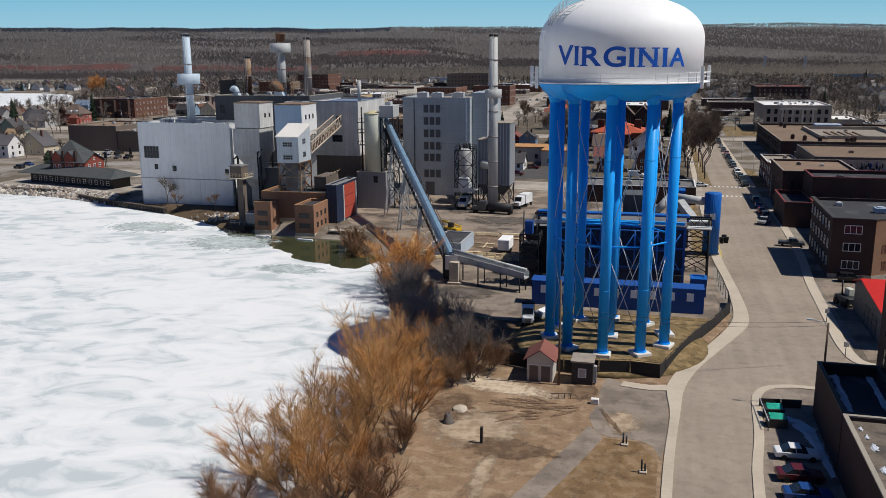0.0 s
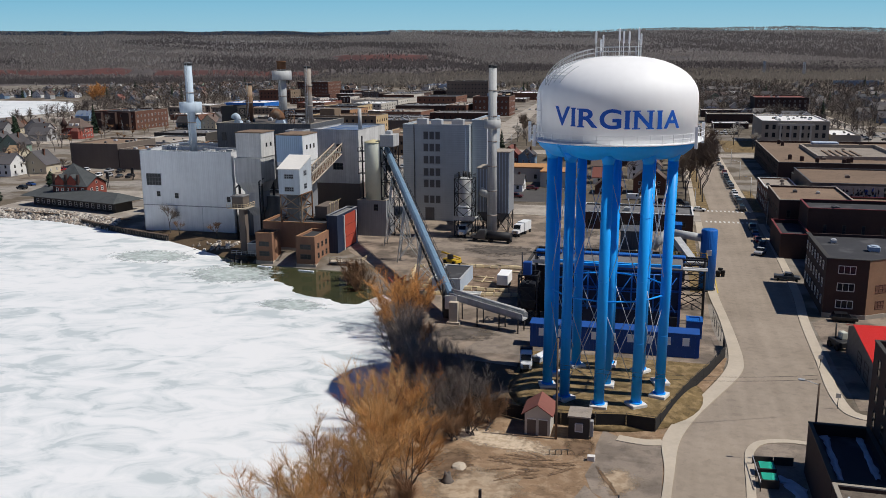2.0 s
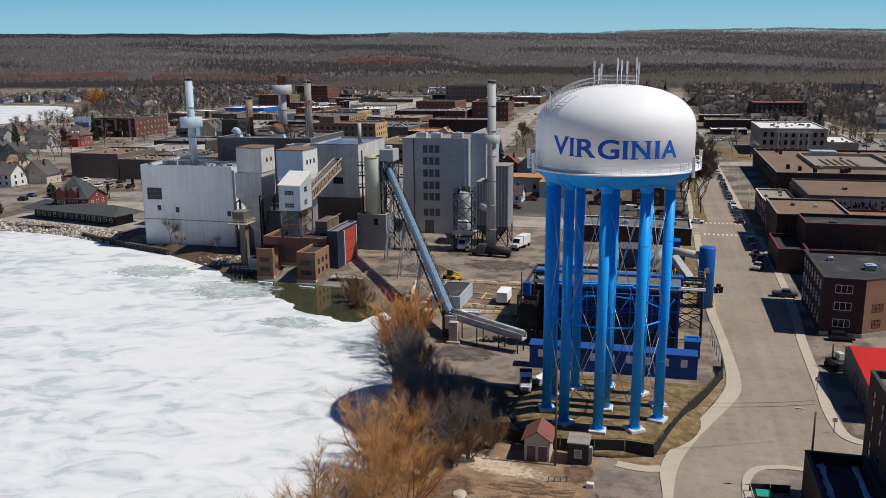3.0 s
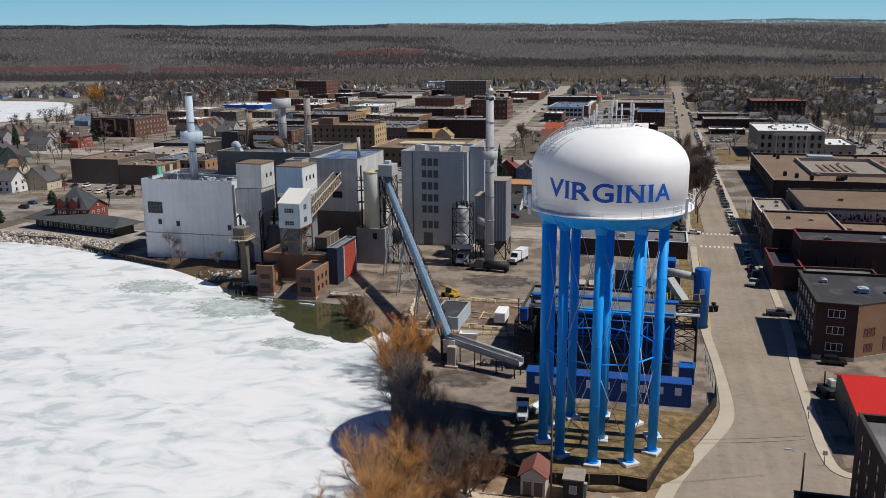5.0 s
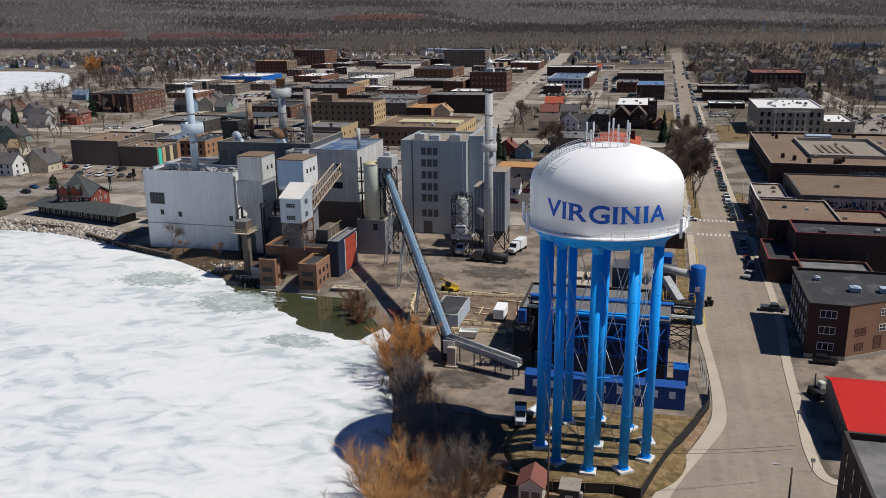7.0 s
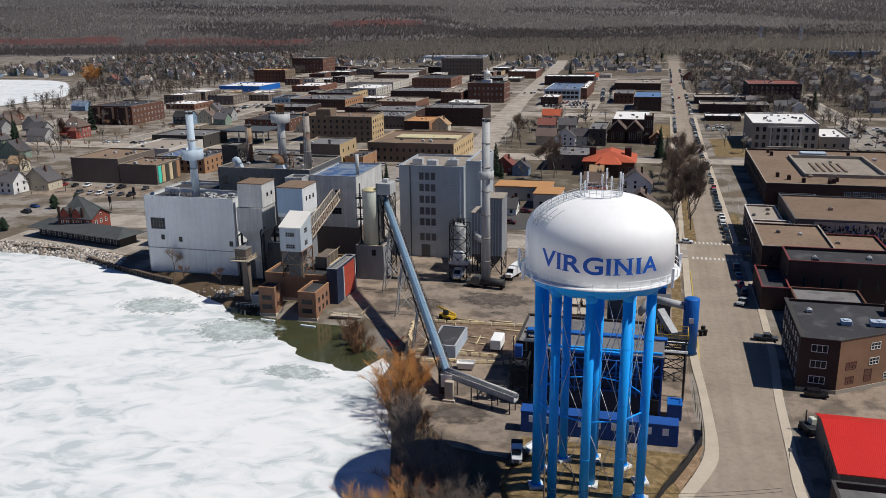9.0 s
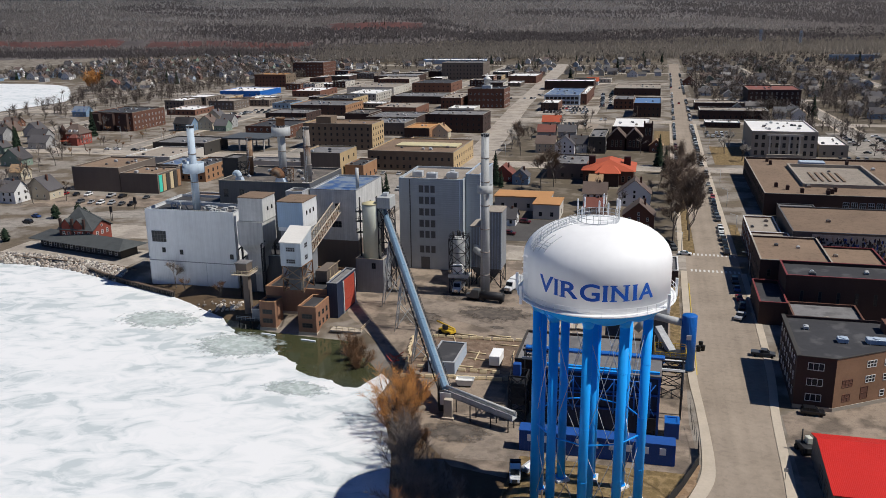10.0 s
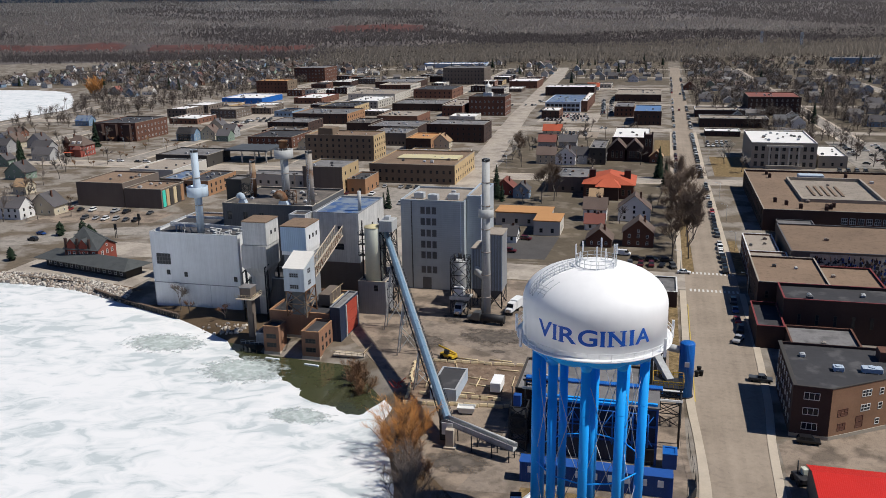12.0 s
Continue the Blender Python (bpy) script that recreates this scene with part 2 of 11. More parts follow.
M["bark"] = mat("bark", (0.115, 0.10, 0.09), 0.95, var=0.25, s2=3.0, rnd=0.15)
M["twig_grey"] = mat("twig_grey", (0.19, 0.163, 0.145), 0.95, var=0.25, s2=1.0, rnd=0.15)
M["twig_orange"] = mat("twig_orange", (0.52, 0.25, 0.08), 0.9, var=0.3, s1=0.25, s2=1.5, rnd=0.12)
M["twig_tan"] = mat("twig_tan", (0.56, 0.335, 0.145), 0.9, var=0.3, s1=0.25, s2=1.5, rnd=0.12)
M["twig_street"] = mat("twig_street", (0.165, 0.122, 0.095), 0.95, var=0.25, s2=1.0, rnd=0.15)
M["twig_dusk"] = mat("twig_dusk", (0.125, 0.104, 0.091), 0.95, var=0.3, s1=0.02, s2=1.0)
M["twig_brown"] = mat("twig_brown", (0.27, 0.155, 0.085), 0.9, var=0.3, s1=0.3, s2=1.5, rnd=0.15)
M["needles"] = mat("needles", (0.022, 0.040, 0.022), 0.9, var=0.3, s2=1.5, rnd=0.25)
M["line_white"] = mat("line_white", (0.62, 0.61, 0.58), 0.8, var=0.12)
M["line_yellow"] = mat("line_yellow", (0.60, 0.45, 0.10), 0.8, var=0.12)
M["wood_pole"] = mat("wood_pole", (0.14, 0.10, 0.075), 0.95, var=0.2)
M["fabric_dark"] = mat("fabric_dark", (0.028, 0.027, 0.027), 0.95, var=0.3)
M["roof_earth"] = mat("roof_earth", (0.165, 0.135, 0.11), 0.95, speck=0.2, var=0.3, s1=0.3, s2=2.0, second=(0.09, 0.078, 0.07), cut=0.55)
M["roof_depot"] = mat("roof_depot", (0.075, 0.082, 0.085), 0.85, var=0.16, s1=0.3, s2=2.0, speck=0.12)
M["brick_depot"] = mat("brick_depot", (0.235, 0.062, 0.045), 0.9, var=0.18, s1=0.3, s2=2.5)
# snow darkened and blued: the roof and wall shade is put into it
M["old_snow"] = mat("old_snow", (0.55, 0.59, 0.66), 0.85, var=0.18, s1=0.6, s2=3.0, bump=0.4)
M["snow"] = mat("snow", (0.84, 0.87, 0.92), 0.9, var=0.06)


def paint(name, col, rough=0.3):
    M[name] = mat(name, col, rough, var=0.05, spec=0.6)


for key, col in {"car_white": (0.78, 0.79, 0.80), "car_black": (0.012, 0.012, 0.014), "car_red": (0.36, 0.014, 0.02), "car_blue": (0.015, 0.06, 0.22),
                 "car_silver": (0.36, 0.37, 0.39), "car_grey": (0.075, 0.08, 0.085), "car_teal": (0.06, 0.66, 0.50), "car_maroon": (0.10, 0.012, 0.016)}.items():
    paint(key, col)


# ---------------- building blocks ----------------
def part(name, bm, material, parent=None, label="", smooth=False):
    """Links a bmesh as one mesh object under parent; material: a key of M or a list of them."""
    me = bpy.data.meshes.new(name)
    bm.to_mesh(me)
    bm.free()
    for k in ([material] if isinstance(material, str) else material):
        me.materials.append(M[k])
    if smooth:
        me.polygons.foreach_set("use_smooth", [True] * len(me.polygons))
    ob = new(name, me)
    if parent is not None:
        ob.parent = parent
    if label:
        ob["label"] = label
    return ob


def piece(name, me, parent, m=None, label=""):
    """Another object on a mesh that is there already."""
    ob = new(name, me)
    ob.parent = parent
    if m is not None:
        ob.matrix_basis = m
    if label:
        ob["label"] = label
    return ob


def thing(name, label, category, x, y, z=0.0, rz=0.0, group="", kind=""):
    ob = new(name)
    ob.empty_display_size = 0.5
    ob.matrix_basis = pose(x, y, z, 0, 0, rz)
    return tagged(ob, label, category, group, kind)


def box(bm, x0, x1, y0, y1, z0, z1, mi=0, bevel=0.0):
    vs = [bm.verts.new(p) for p in ((x0, y0, z0), (x1, y0, z0), (x1, y1, z0), (x0, y1, z0), (x0, y0, z1), (x1, y0, z1), (x1, y1, z1), (x0, y1, z1))]
    fs = [bm.faces.new([vs[k] for k in q]) for q in ((3, 2, 1, 0), (4, 5, 6, 7), (0, 1, 5, 4), (1, 2, 6, 5), (2, 3, 7, 6), (3, 0, 4, 7))]
    for f in fs:
        f.material_index = mi
    if bevel:
        es = list({e for f in fs for e in f.edges})
        bmesh.ops.bevel(bm, geom=es, offset=bevel, segments=1, affect="EDGES")
    return bm


def prism(bm, pts, z0, z1, mi=0):
    """A right prism on a counter-clockwise outline."""
    a = [bm.verts.new((x, y, z0)) for x, y in pts]
    b = [bm.verts.new((x, y, z1)) for x, y in pts]
    n = len(pts)
    fs = [bm.faces.new(a[::-1]), bm.faces.new(b)] + [bm.faces.new((a[k], a[(k + 1) % n], b[(k + 1) % n], b[k])) for k in range(n)]
    for f in fs:
        f.material_index = mi
    return bm


def rod(bm, p, q, r0, r1=None, n=8, mi=0, cap=True):
    """A tapered round bar from p to q."""
    p, q = Vector(p), Vector(q)
    r1 = r0 if r1 is None else r1
    w = (q - p).normalized()
    a = w.orthogonal().normalized()
    c = w.cross(a)
    rings = []
    for o, r in ((p, r0), (q, r1)):
        rings.append([bm.verts.new(o + (a * math.cos(t) + c * math.sin(t)) * r) for t in (2 * math.pi * k / n for k in range(n))])
    for k in range(n):
        f = bm.faces.new((rings[0][k], rings[0][(k + 1) % n], rings[1][(k + 1) % n], rings[1][k]))
        f.material_index, f.smooth = mi, n > 4
    if cap:
        for ring in (rings[0][::-1], rings[1]):
            bm.faces.new(ring).material_index = mi
    return bm


def lathe(bm, prof, n=48, cx=0.0, cy=0.0, wave=None, mi=0):
    """A turned body from (radius, height) pairs; wave(angle, radius, height) may shift the height."""
    rings = []
    for r, z in prof:
        ring = []
        for k in range(n):
            t = 2 * math.pi * k / n
            ring.append(bm.verts.new((cx + r * math.cos(t), cy + r * math.sin(t), z + (wave(t, r, z) if wave else 0))))
        rings.append(ring)
    for a, b in zip(rings, rings[1:]):
        for k in range(n):
            f = bm.faces.new((a[k], a[(k + 1) % n], b[(k + 1) % n], b[k]))
            f.smooth, f.material_index = True, mi
    for ring, r in ((rings[0][::-1], prof[0][0]), (rings[-1], prof[-1][0])):
        if r > 1e-3:
            bm.faces.new(ring).material_index = mi
    return bm


def nb():
    return bmesh.new()


def railing(name, pts, h, parent, material="galv", step=1.6, r=0.035):
    """Posts with two rails along a line of points."""
    bm = nb()
    for p, q in zip(pts, pts[1:]):
        p, q = Vector(p), Vector(q)
        k = max(1, round((q - p).length / step))
        for i in range(k + 1):
            o = p.lerp(q, i / k)
            rod(bm, o, o + Vector((0, 0, h)), r, n=4)
        for z in (h, h * 0.55):
            rod(bm, p + Vector((0, 0, z)), q + Vector((0, 0, z)), r, n=4)
    return part(name, bm, material, parent)


WINDOWS = {}


def window_mesh(w, h, nx=1, ny=2, frame_mat="trim_white", pane="glass"):
    """Frame, bars and recessed panes; looks along -y, its back on y = 0, its foot at z = 0."""
    key = (round(w, 2), round(h, 2), nx, ny, frame_mat, pane)
    if key in WINDOWS:
        return WINDOWS[key]
    bm = nb()
    t, d = min(0.12, w * 0.12), 0.07
    b = t * 0.45
    xs, zs = [-w / 2, -w / 2 + t], [0, t]
    for k in range(1, nx):
        xs += [-w / 2 + w * k / nx - b, -w / 2 + w * k / nx + b]
    for k in range(1, ny):
        zs += [h * k / ny - b, h * k / ny + b]
    xs, zs = xs + [w / 2 - t, w / 2], zs + [h - t, h]
    at = {}

    def vert(i, j, y):
        if (i, j, y) not in at:
            at[(i, j, y)] = bm.verts.new((xs[i], y, zs[j]))
        return at[(i, j, y)]

    for i in range(len(xs) - 1):
        for j in range(len(zs) - 1):
            y = -0.015 if i % 2 and j % 2 else -d
            f = bm.faces.new([vert(*q, y) for q in ((i, j), (i + 1, j), (i + 1, j + 1), (i, j + 1))])
            if y > -d:
                f.material_index = 1
                for p, q in (((i, j), (i + 1, j)), ((i + 1, j), (i + 1, j + 1)), ((i + 1, j + 1), (i, j + 1)), ((i, j + 1), (i, j))):
                    bm.faces.new((vert(*p, -d), vert(*q, -d), vert(*q, y), vert(*p, y)))
    ni, nj = len(xs) - 1, len(zs) - 1
    rim = [(i, 0) for i in range(ni)] + [(ni, j) for j in range(nj)] + [(i, nj) for i in range(ni, 0, -1)] + [(0, j) for j in range(nj, 0, -1)]
    for p, q in zip(rim, rim[1:] + rim[:1]):
        bm.faces.new((vert(*q, -d), vert(*p, -d), vert(*p, 0.0), vert(*q, 0.0)))
    me = bpy.data.meshes.new("window")
    bm.to_mesh(me)
    bm.free()
    me.materials.append(M[frame_mat])
    me.materials.append(M[pane])
    WINDOWS[key] = me
    return me


def windows(parent, side, a0, a1, at, z0, rows, cols, w, h, dz, nx=1, ny=2, frame_mat="trim_white", pane="glass", skip=(), name="window"):
    """A field of windows on one side (S: faces -y, E: +x, W: -x, N: +y) of a wall at coordinate at, between a0 and a1; places are the parent's own."""
    me = window_mesh(w, h, nx, ny, frame_mat, pane)
    for r in range(rows):
        for c in range(cols):
            if (r, c) in skip:
                continue
            s = a0 + (a1 - a0) * (c + 0.5) / cols
            z = z0 + dz * r
            m = {"S": pose(s, at, z), "E": pose(at, s, z, 0, 0, 90), "W": pose(at, s, z, 0, 0, -90), "N": pose(s, at, z, 0, 0, 180)}[side]
            piece(name, me, parent, m)


def windows_far(parent, fields):
    """Windows of a house too far off to pick apart, joined; fields: rows of the arguments of windows() after the parent."""
    bm = nb()
    mats = None
    for side, a0, a1, at, z0, rows, cols, w, h, dz, nx, ny, fr in fields:
        me = window_mesh(w, h, nx, ny, fr)
        mats = (fr, "glass")
        for r in range(rows):
            for c in range(cols):
                s, z = a0 + (a1 - a0) * (c + 0.5) / cols, z0 + dz * r
                m = {"S": pose(s, at, z), "E": pose(at, s, z, 0, 0, 90), "W": pose(at, s, z, 0, 0, -90)}[side]
                k = len(bm.verts)
                bm.from_mesh(me)
                bm.verts.ensure_lookup_table()
                for v in bm.verts[k:]:
                    v.co = m @ v.co
    if mats:
        part("glazing", bm, list(mats), parent)["kind"] = "stuff"
    else:
        bm.free()


def vent_unit(parent, x, y, z, w=1.8, d=1.4, h=1.0, material="galv"):
    bm = nb()
    box(bm, x - w / 2, x + w / 2, y - d / 2, y + d / 2, z + 0.15, z + h, bevel=0.06)
    for sx in (-1, 1):
        box(bm, x + sx * w * 0.35 - 0.08, x + sx * w * 0.35 + 0.08, y - d / 2 + 0.05, y + d / 2 - 0.05, z, z + 0.15)
    rod(bm, (x, y, z + h), (x, y, z + h + 0.18), min(w, d) * 0.36, n=10)
    return part("roof_unit", bm, material, parent)


def block(name, label, category, x0, x1, y0, y1, h, wall="brick_brown", roof="roof_grey", cope="stone", parapet=0.7, base=0.0, group="", units=0, seed=1, kind="", front=None):
    """A flat-roofed building: outer wall with parapet, roof deck, coping; front: south wall colour with its shade put
    in; returns its root (at the front left corner).
    """
    root = thing(name, label, category, x0, y0, base, group=group, kind=kind)
    w, d, t = x1 - x0, y1 - y0, 0.35
    bm = nb()
    o = [(0, 0), (w, 0), (w, d), (0, d)]
    i = [(t, t), (w - t, t), (w - t, d - t), (t, d - t)]
    v = [[bm.verts.new((*p, z)) for p in q] for q, z in ((o, 0), (o, h), (i, h), (i, h - parapet))]
    for a, b in zip(v, v[1:]):
        for k in range(4):
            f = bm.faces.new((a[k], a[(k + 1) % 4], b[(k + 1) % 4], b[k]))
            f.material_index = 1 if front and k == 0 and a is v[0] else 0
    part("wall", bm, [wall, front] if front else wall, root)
    bm = nb()
    box(bm, t + 0.003, w - t - 0.003, t + 0.003, d - t - 0.003, h - parapet - 0.25, h - parapet)
    part("roof", bm, roof, root)
    bm = nb()
    c = 0.06
    for q in ((-c, w + c, -c, t + c), (-c, w + c, d - t - c, d + c), (-c, t + c, t + c, d - t - c), (w - t - c, w + c, t + c, d - t - c)):
        box(bm, *q, h + 0.003, h + 0.16)
    part("coping", bm, cope, root)
    rng = random.Random(seed)
    for k in range(units):
        s = rng.uniform(0.7, 1.3)
        vent_unit(root, rng.uniform(0.15, 0.85) * w, rng.uniform(0.2, 0.8) * d, h - parapet, 1.4 * s, 1.2 * s, 0.85 * s, rng.choice(("galv", "stack_grey", "stack_old", "siding_dark")))
    return root


def sheet(name, pts, z, material, label, category, kind="structure", thick=0.05):
    """A paved or planted area as a thin slab with an outline, counter-clockwise."""
    bm = nb()
    a = [bm.verts.new((x, y, z)) for x, y in pts]
    b = [bm.verts.new((x, y, z - thick)) for x, y in pts]
    f = bm.faces.new(a)
    n = len(pts)
    for k in range(n):
        bm.faces.new((b[k], b[(k + 1) % n], a[(k + 1) % n], a[k]))
    f.normal_update()
    if f.normal.z < 0:
        bmesh.ops.reverse_faces(bm, faces=bm.faces[:])
    bmesh.ops.triangulate(bm, faces=[f])
    return tagged(part(name, bm, material), label, category, kind=kind)


def ribbon(bm, pts, w0, w1, z0, z1):
    """A strip along a line, from w0 to w1 to the right of it, from height z0 to z1."""
    rows = []
    for k, (x, y) in enumerate(pts):
        ax, ay = pts[max(0, k - 1)]
        bx, by = pts[min(len(pts) - 1, k + 1)]
        d = math.hypot(bx - ax, by - ay)
        nx, ny = (by - ay) / d, -(bx - ax) / d
        rows.append([bm.verts.new((x + nx * w, y + ny * w, z)) for w, z in ((w0, z0), (w0, z1), (w1, z1), (w1, z0))])
    for a, b in zip(rows, rows[1:]):
        for k in range(3):
            bm.faces.new((a[k], b[k], b[k + 1], a[k + 1]))
    for r in (rows[0], rows[-1][::-1]):
        bm.faces.new(r)
    bmesh.ops.recalc_face_normals(bm, faces=bm.faces[:])
    return bm


def smooth_line(pts, n=6):
    """More points along a bend through the given ones."""
    out = []
    for k in range(len(pts) - 1):
        p0, p1, p2, p3 = (np.array(pts[min(max(j, 0), len(pts) - 1)], float) for j in (k - 1, k, k + 1, k + 2))
        for i in range(n):
            t = i / n
            out.append(tuple(0.5 * (2 * p1 + (p2 - p0) * t + (2 * p0 - 5 * p1 + 4 * p2 - p3) * t * t + (3 * p1 - p0 - 3 * p2 + p3) * t ** 3)))
    out.append(tuple(map(float, pts[-1])))
    return out

# ---------------- ground, lake, roads ----------------
LAKE_Z = -1.8
SHORE = [(-30, -150), (-33, 30), (-36, 60), (-40, 80), (-43, 100), (-45, 120), (-51, 141), (-55, 151), (-62, 166), (-62, 175), (-67, 181), (-74, 190), (-81, 198), (-91, 198.5),
         (-106, 200), (-117, 205.5), (-122, 206.5), (-130, 211), (-139, 216.5), (-149, 222), (-165, 227.5), (-181, 235.5), (-189, 238.5), (-203, 241.6),
         (-219, 243), (-233, 242.5), (-300, 238), (-420, 215), (-700, 160), (-950, -50), (-700, -350), (-60, -350)]
LAKE2 = [(-618, 600), (-617, 685), (-612, 733), (-617, 781), (-634, 814), (-698, 900), (-757, 973), (-799, 1004), (-851, 1018), (-904, 1015), (-1400, 1000), (-1500, 700), (-1000, 560)]


def inside_distance(px, py, poly):
    """Distance from an outline, negative inside it."""
    d2 = np.full(px.shape, 1e18)
    ins = np.zeros(px.shape, bool)
    n = len(poly)
    for k in range(n):
        ax, ay = poly[k]
        bx, by = poly[(k + 1) % n]
        ex, ey = bx - ax, by - ay
        t = np.clip(((px - ax) * ex + (py - ay) * ey) / (ex * ex + ey * ey), 0, 1)
        d2 = np.minimum(d2, (px - ax - t * ex) ** 2 + (py - ay - t * ey) ** 2)
        hit = ((ay > py) != (by > py)) & (px < ex * (py - ay) / (ey if ey else 1e-9) + ax)
        ins ^= hit
    return np.where(ins, -1, 1) * np.sqrt(d2)


def ridge(x, s):
    return np.sin(x * 0.0011 * s + 1.3) * 0.5 + np.sin(x * 0.0027 * s + 0.4) * 0.3 + np.sin(x * 0.0061 * s + 2.0) * 0.2


def bend(lat):
    """The wavering line of the old diggings' edge."""
    return 55 * np.sin(lat * 0.0052 + 1.0) + 22 * np.sin(lat * 0.019)


def land(px, py):
    """Height of the land at places: flat town, two lake basins, wooded hills beyond."""
    z = np.zeros(px.shape)
    s = py * 0.968 - px * 0.25
    f = np.clip((s - 2050) / 2550, 0, 1)
    z += 190 * f ** 1.15 * (1 + 0.05 * ridge(px, 1.0)) + 7 * ridge(px + py * 0.7, 3.0) * np.clip(f * 5, 0, 1)
    lat = px * 0.968 + py * 0.25
    west = np.clip((120 - lat) / 120, 0, 1)
    fade = 1 - np.clip((s - 3000) / 1300, 0, 1)
    z += 12 * fade * west * np.clip((s - 2250 - bend(lat)) / 45, 0, 1) + 14 * fade * west * np.clip((lat + 420) / 100, 0, 1) * np.clip((s - 2640 - bend(lat * 0.7 + 500)) / 60, 0, 1)
    z += 18 * np.clip((-lat - 300) / 1900, 0, 1) * np.clip((s - 2900) / 1600, 0, 1)
    for poly in (SHORE, LAKE2):
        d = inside_distance(px, py, poly)
        z = np.where(d < 5, np.clip(LAKE_Z + d * 0.40, -3.4, 0.0), z)
    return z


def axis(*spans):
    out = []
    for a, b, step in spans:
        out += list(np.arange(a, b, step))
    return np.array(out + [spans[-1][1]])


gx = axis((-4400, -1500, 80), (-1500, -940, 30), (-940, -590, 9), (-590, -240, 10), (-240, -30, 1.5), (-30, 100, 6), (100, 700, 30), (700, 3600, 90))
gy = axis((-400, 40, 20), (40, 250, 1.5), (250, 340, 5), (340, 600, 20), (600, 1040, 9), (1040, 1900, 45), (1900, 2900, 20), (2900, 4700, 45))
X, Y = np.meshgrid(gx, gy)
Z = land(X, Y)
nx, ny = len(gx), len(gy)
idx = np.arange(nx * ny).reshape(ny, nx)
quads = np.stack([idx[:-1, :-1], idx[:-1, 1:], idx[1:, 1:], idx[1:, :-1]], -1).reshape(-1, 4)
keep = ((Y[1:, 1:] * 0.968 - X[1:, 1:] * 0.25) < 4720).reshape(-1)
quads = quads[keep]
me = bpy.data.meshes.new("ground")
me.from_pydata(np.stack([X, Y, Z], -1).reshape(-1, 3).tolist(), [], quads.tolist())
me.polygons.foreach_set("use_smooth", [True] * len(me.polygons))
M["forest_floor"] = mat("forest_floor", (0.128, 0.113, 0.108), 0.95, var=0.26, s1=0.003, s2=0.02, second=(0.090, 0.079, 0.079), cut=0.5)
M["red_earth"] = mat("red_earth", (0.118, 0.052, 0.047), 0.95, var=0.3, s1=0.012, s2=0.09, second=(0.09, 0.048, 0.046), cut=0.50)
for key in ("towground", "forest_floor", "shrubfloor"):
    me.materials.append(M[key])
cy_, cx_ = (Y[:-1, :-1] + Y[1:, 1:]) / 2, (X[:-1, :-1] + X[1:, 1:]) / 2
mi = np.zeros(cy_.shape, int)
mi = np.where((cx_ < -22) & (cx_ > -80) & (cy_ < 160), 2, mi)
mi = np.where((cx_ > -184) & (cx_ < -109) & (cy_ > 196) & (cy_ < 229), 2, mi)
lat_ = cx_ * 0.968 + cy_ * 0.25
dep = cy_ * 0.968 - cx_ * 0.25
mi = np.where(dep > 1950, 1, mi)
red = ((dep > 2205 + bend(lat_)) & (dep < 2325 + bend(lat_)) & (((lat_ < -330) & (lat_ > -760)) | (lat_ < -840))) | ((dep > 2620 + bend(lat_ * 0.7 + 500)) & (dep < 2715 + bend(lat_ * 0.7 + 500)) & (lat_ > -340) & (lat_ < -50))
mi = np.where(red, 3, mi)
me.materials.append(M["red_earth"])
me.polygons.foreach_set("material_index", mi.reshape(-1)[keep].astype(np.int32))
ground = tagged(new("ground", me), "bare tan town ground rising to wooded hills", "ground", kind="structure")

# ice: pale, with grey melt streaks
ice = bpy.data.materials.new("lake_ice")
ice.use_nodes = True
n_, l_ = ice.node_tree.nodes, ice.node_tree.links
b_ = n_["Principled BSDF"]
b_.inputs["Roughness"].default_value = 0.6
b_.inputs["Specular IOR Level"].default_value = 0.25
g_ = n_.new("ShaderNodeNewGeometry")
mp_ = n_.new("ShaderNodeMapping")
mp_.vector_type = "TEXTURE"
mp_.inputs["Scale"].default_value = (1.5, 0.9, 1.0)
mp_.inputs["Rotation"].default_value = (0, 0, 0.25)
l_.new(g_.outputs["Position"], mp_.inputs["Vector"])
na, nbz = n_.new("ShaderNodeTexNoise"), n_.new("ShaderNodeTexNoise")
na.inputs["Scale"].default_value, na.inputs["Detail"].default_value, na.inputs["Roughness"].default_value, na.inputs["Distortion"].default_value = 0.17, 7.0, 0.58, 0.9
nbz.inputs["Scale"].default_value, nbz.inputs["Detail"].default_value = 0.03, 5.0
for t_ in (na, nbz):
    l_.new(mp_.outputs[0], t_.inputs["Vector"])
mx_ = n_.new("ShaderNodeMath")
mx_.operation = "MULTIPLY_ADD"
mx_.inputs[1].default_value = 0.45
l_.new(nbz.outputs["Fac"], mx_.inputs[0])
l_.new(na.outputs["Fac"], mx_.inputs[2])
rp_ = n_.new("ShaderNodeValToRGB")
rp_.color_ramp.elements[0].position, rp_.color_ramp.elements[0].color = 0.58, (0.54, 0.595, 0.615, 1)
rp_.color_ramp.elements[1].position, rp_.color_ramp.elements[1].color = 0.80, (0.82, 0.83, 0.84, 1)
e_ = rp_.color_ramp.elements.new(0.67)
e_.color = (0.72, 0.75, 0.765, 1)
l_.new(mx_.outputs[0], rp_.inputs[0])
l_.new(rp_.outputs[0], b_.inputs["Base Color"])
bp_ = n_.new("ShaderNodeBump")
bp_.inputs["Strength"].default_value, bp_.inputs["Distance"].default_value = 0.25, 0.3
l_.new(na.outputs["Fac"], bp_.inputs["Height"])
l_.new(bp_.outputs[0], b_.inputs["Normal"])
M["ice"] = ice
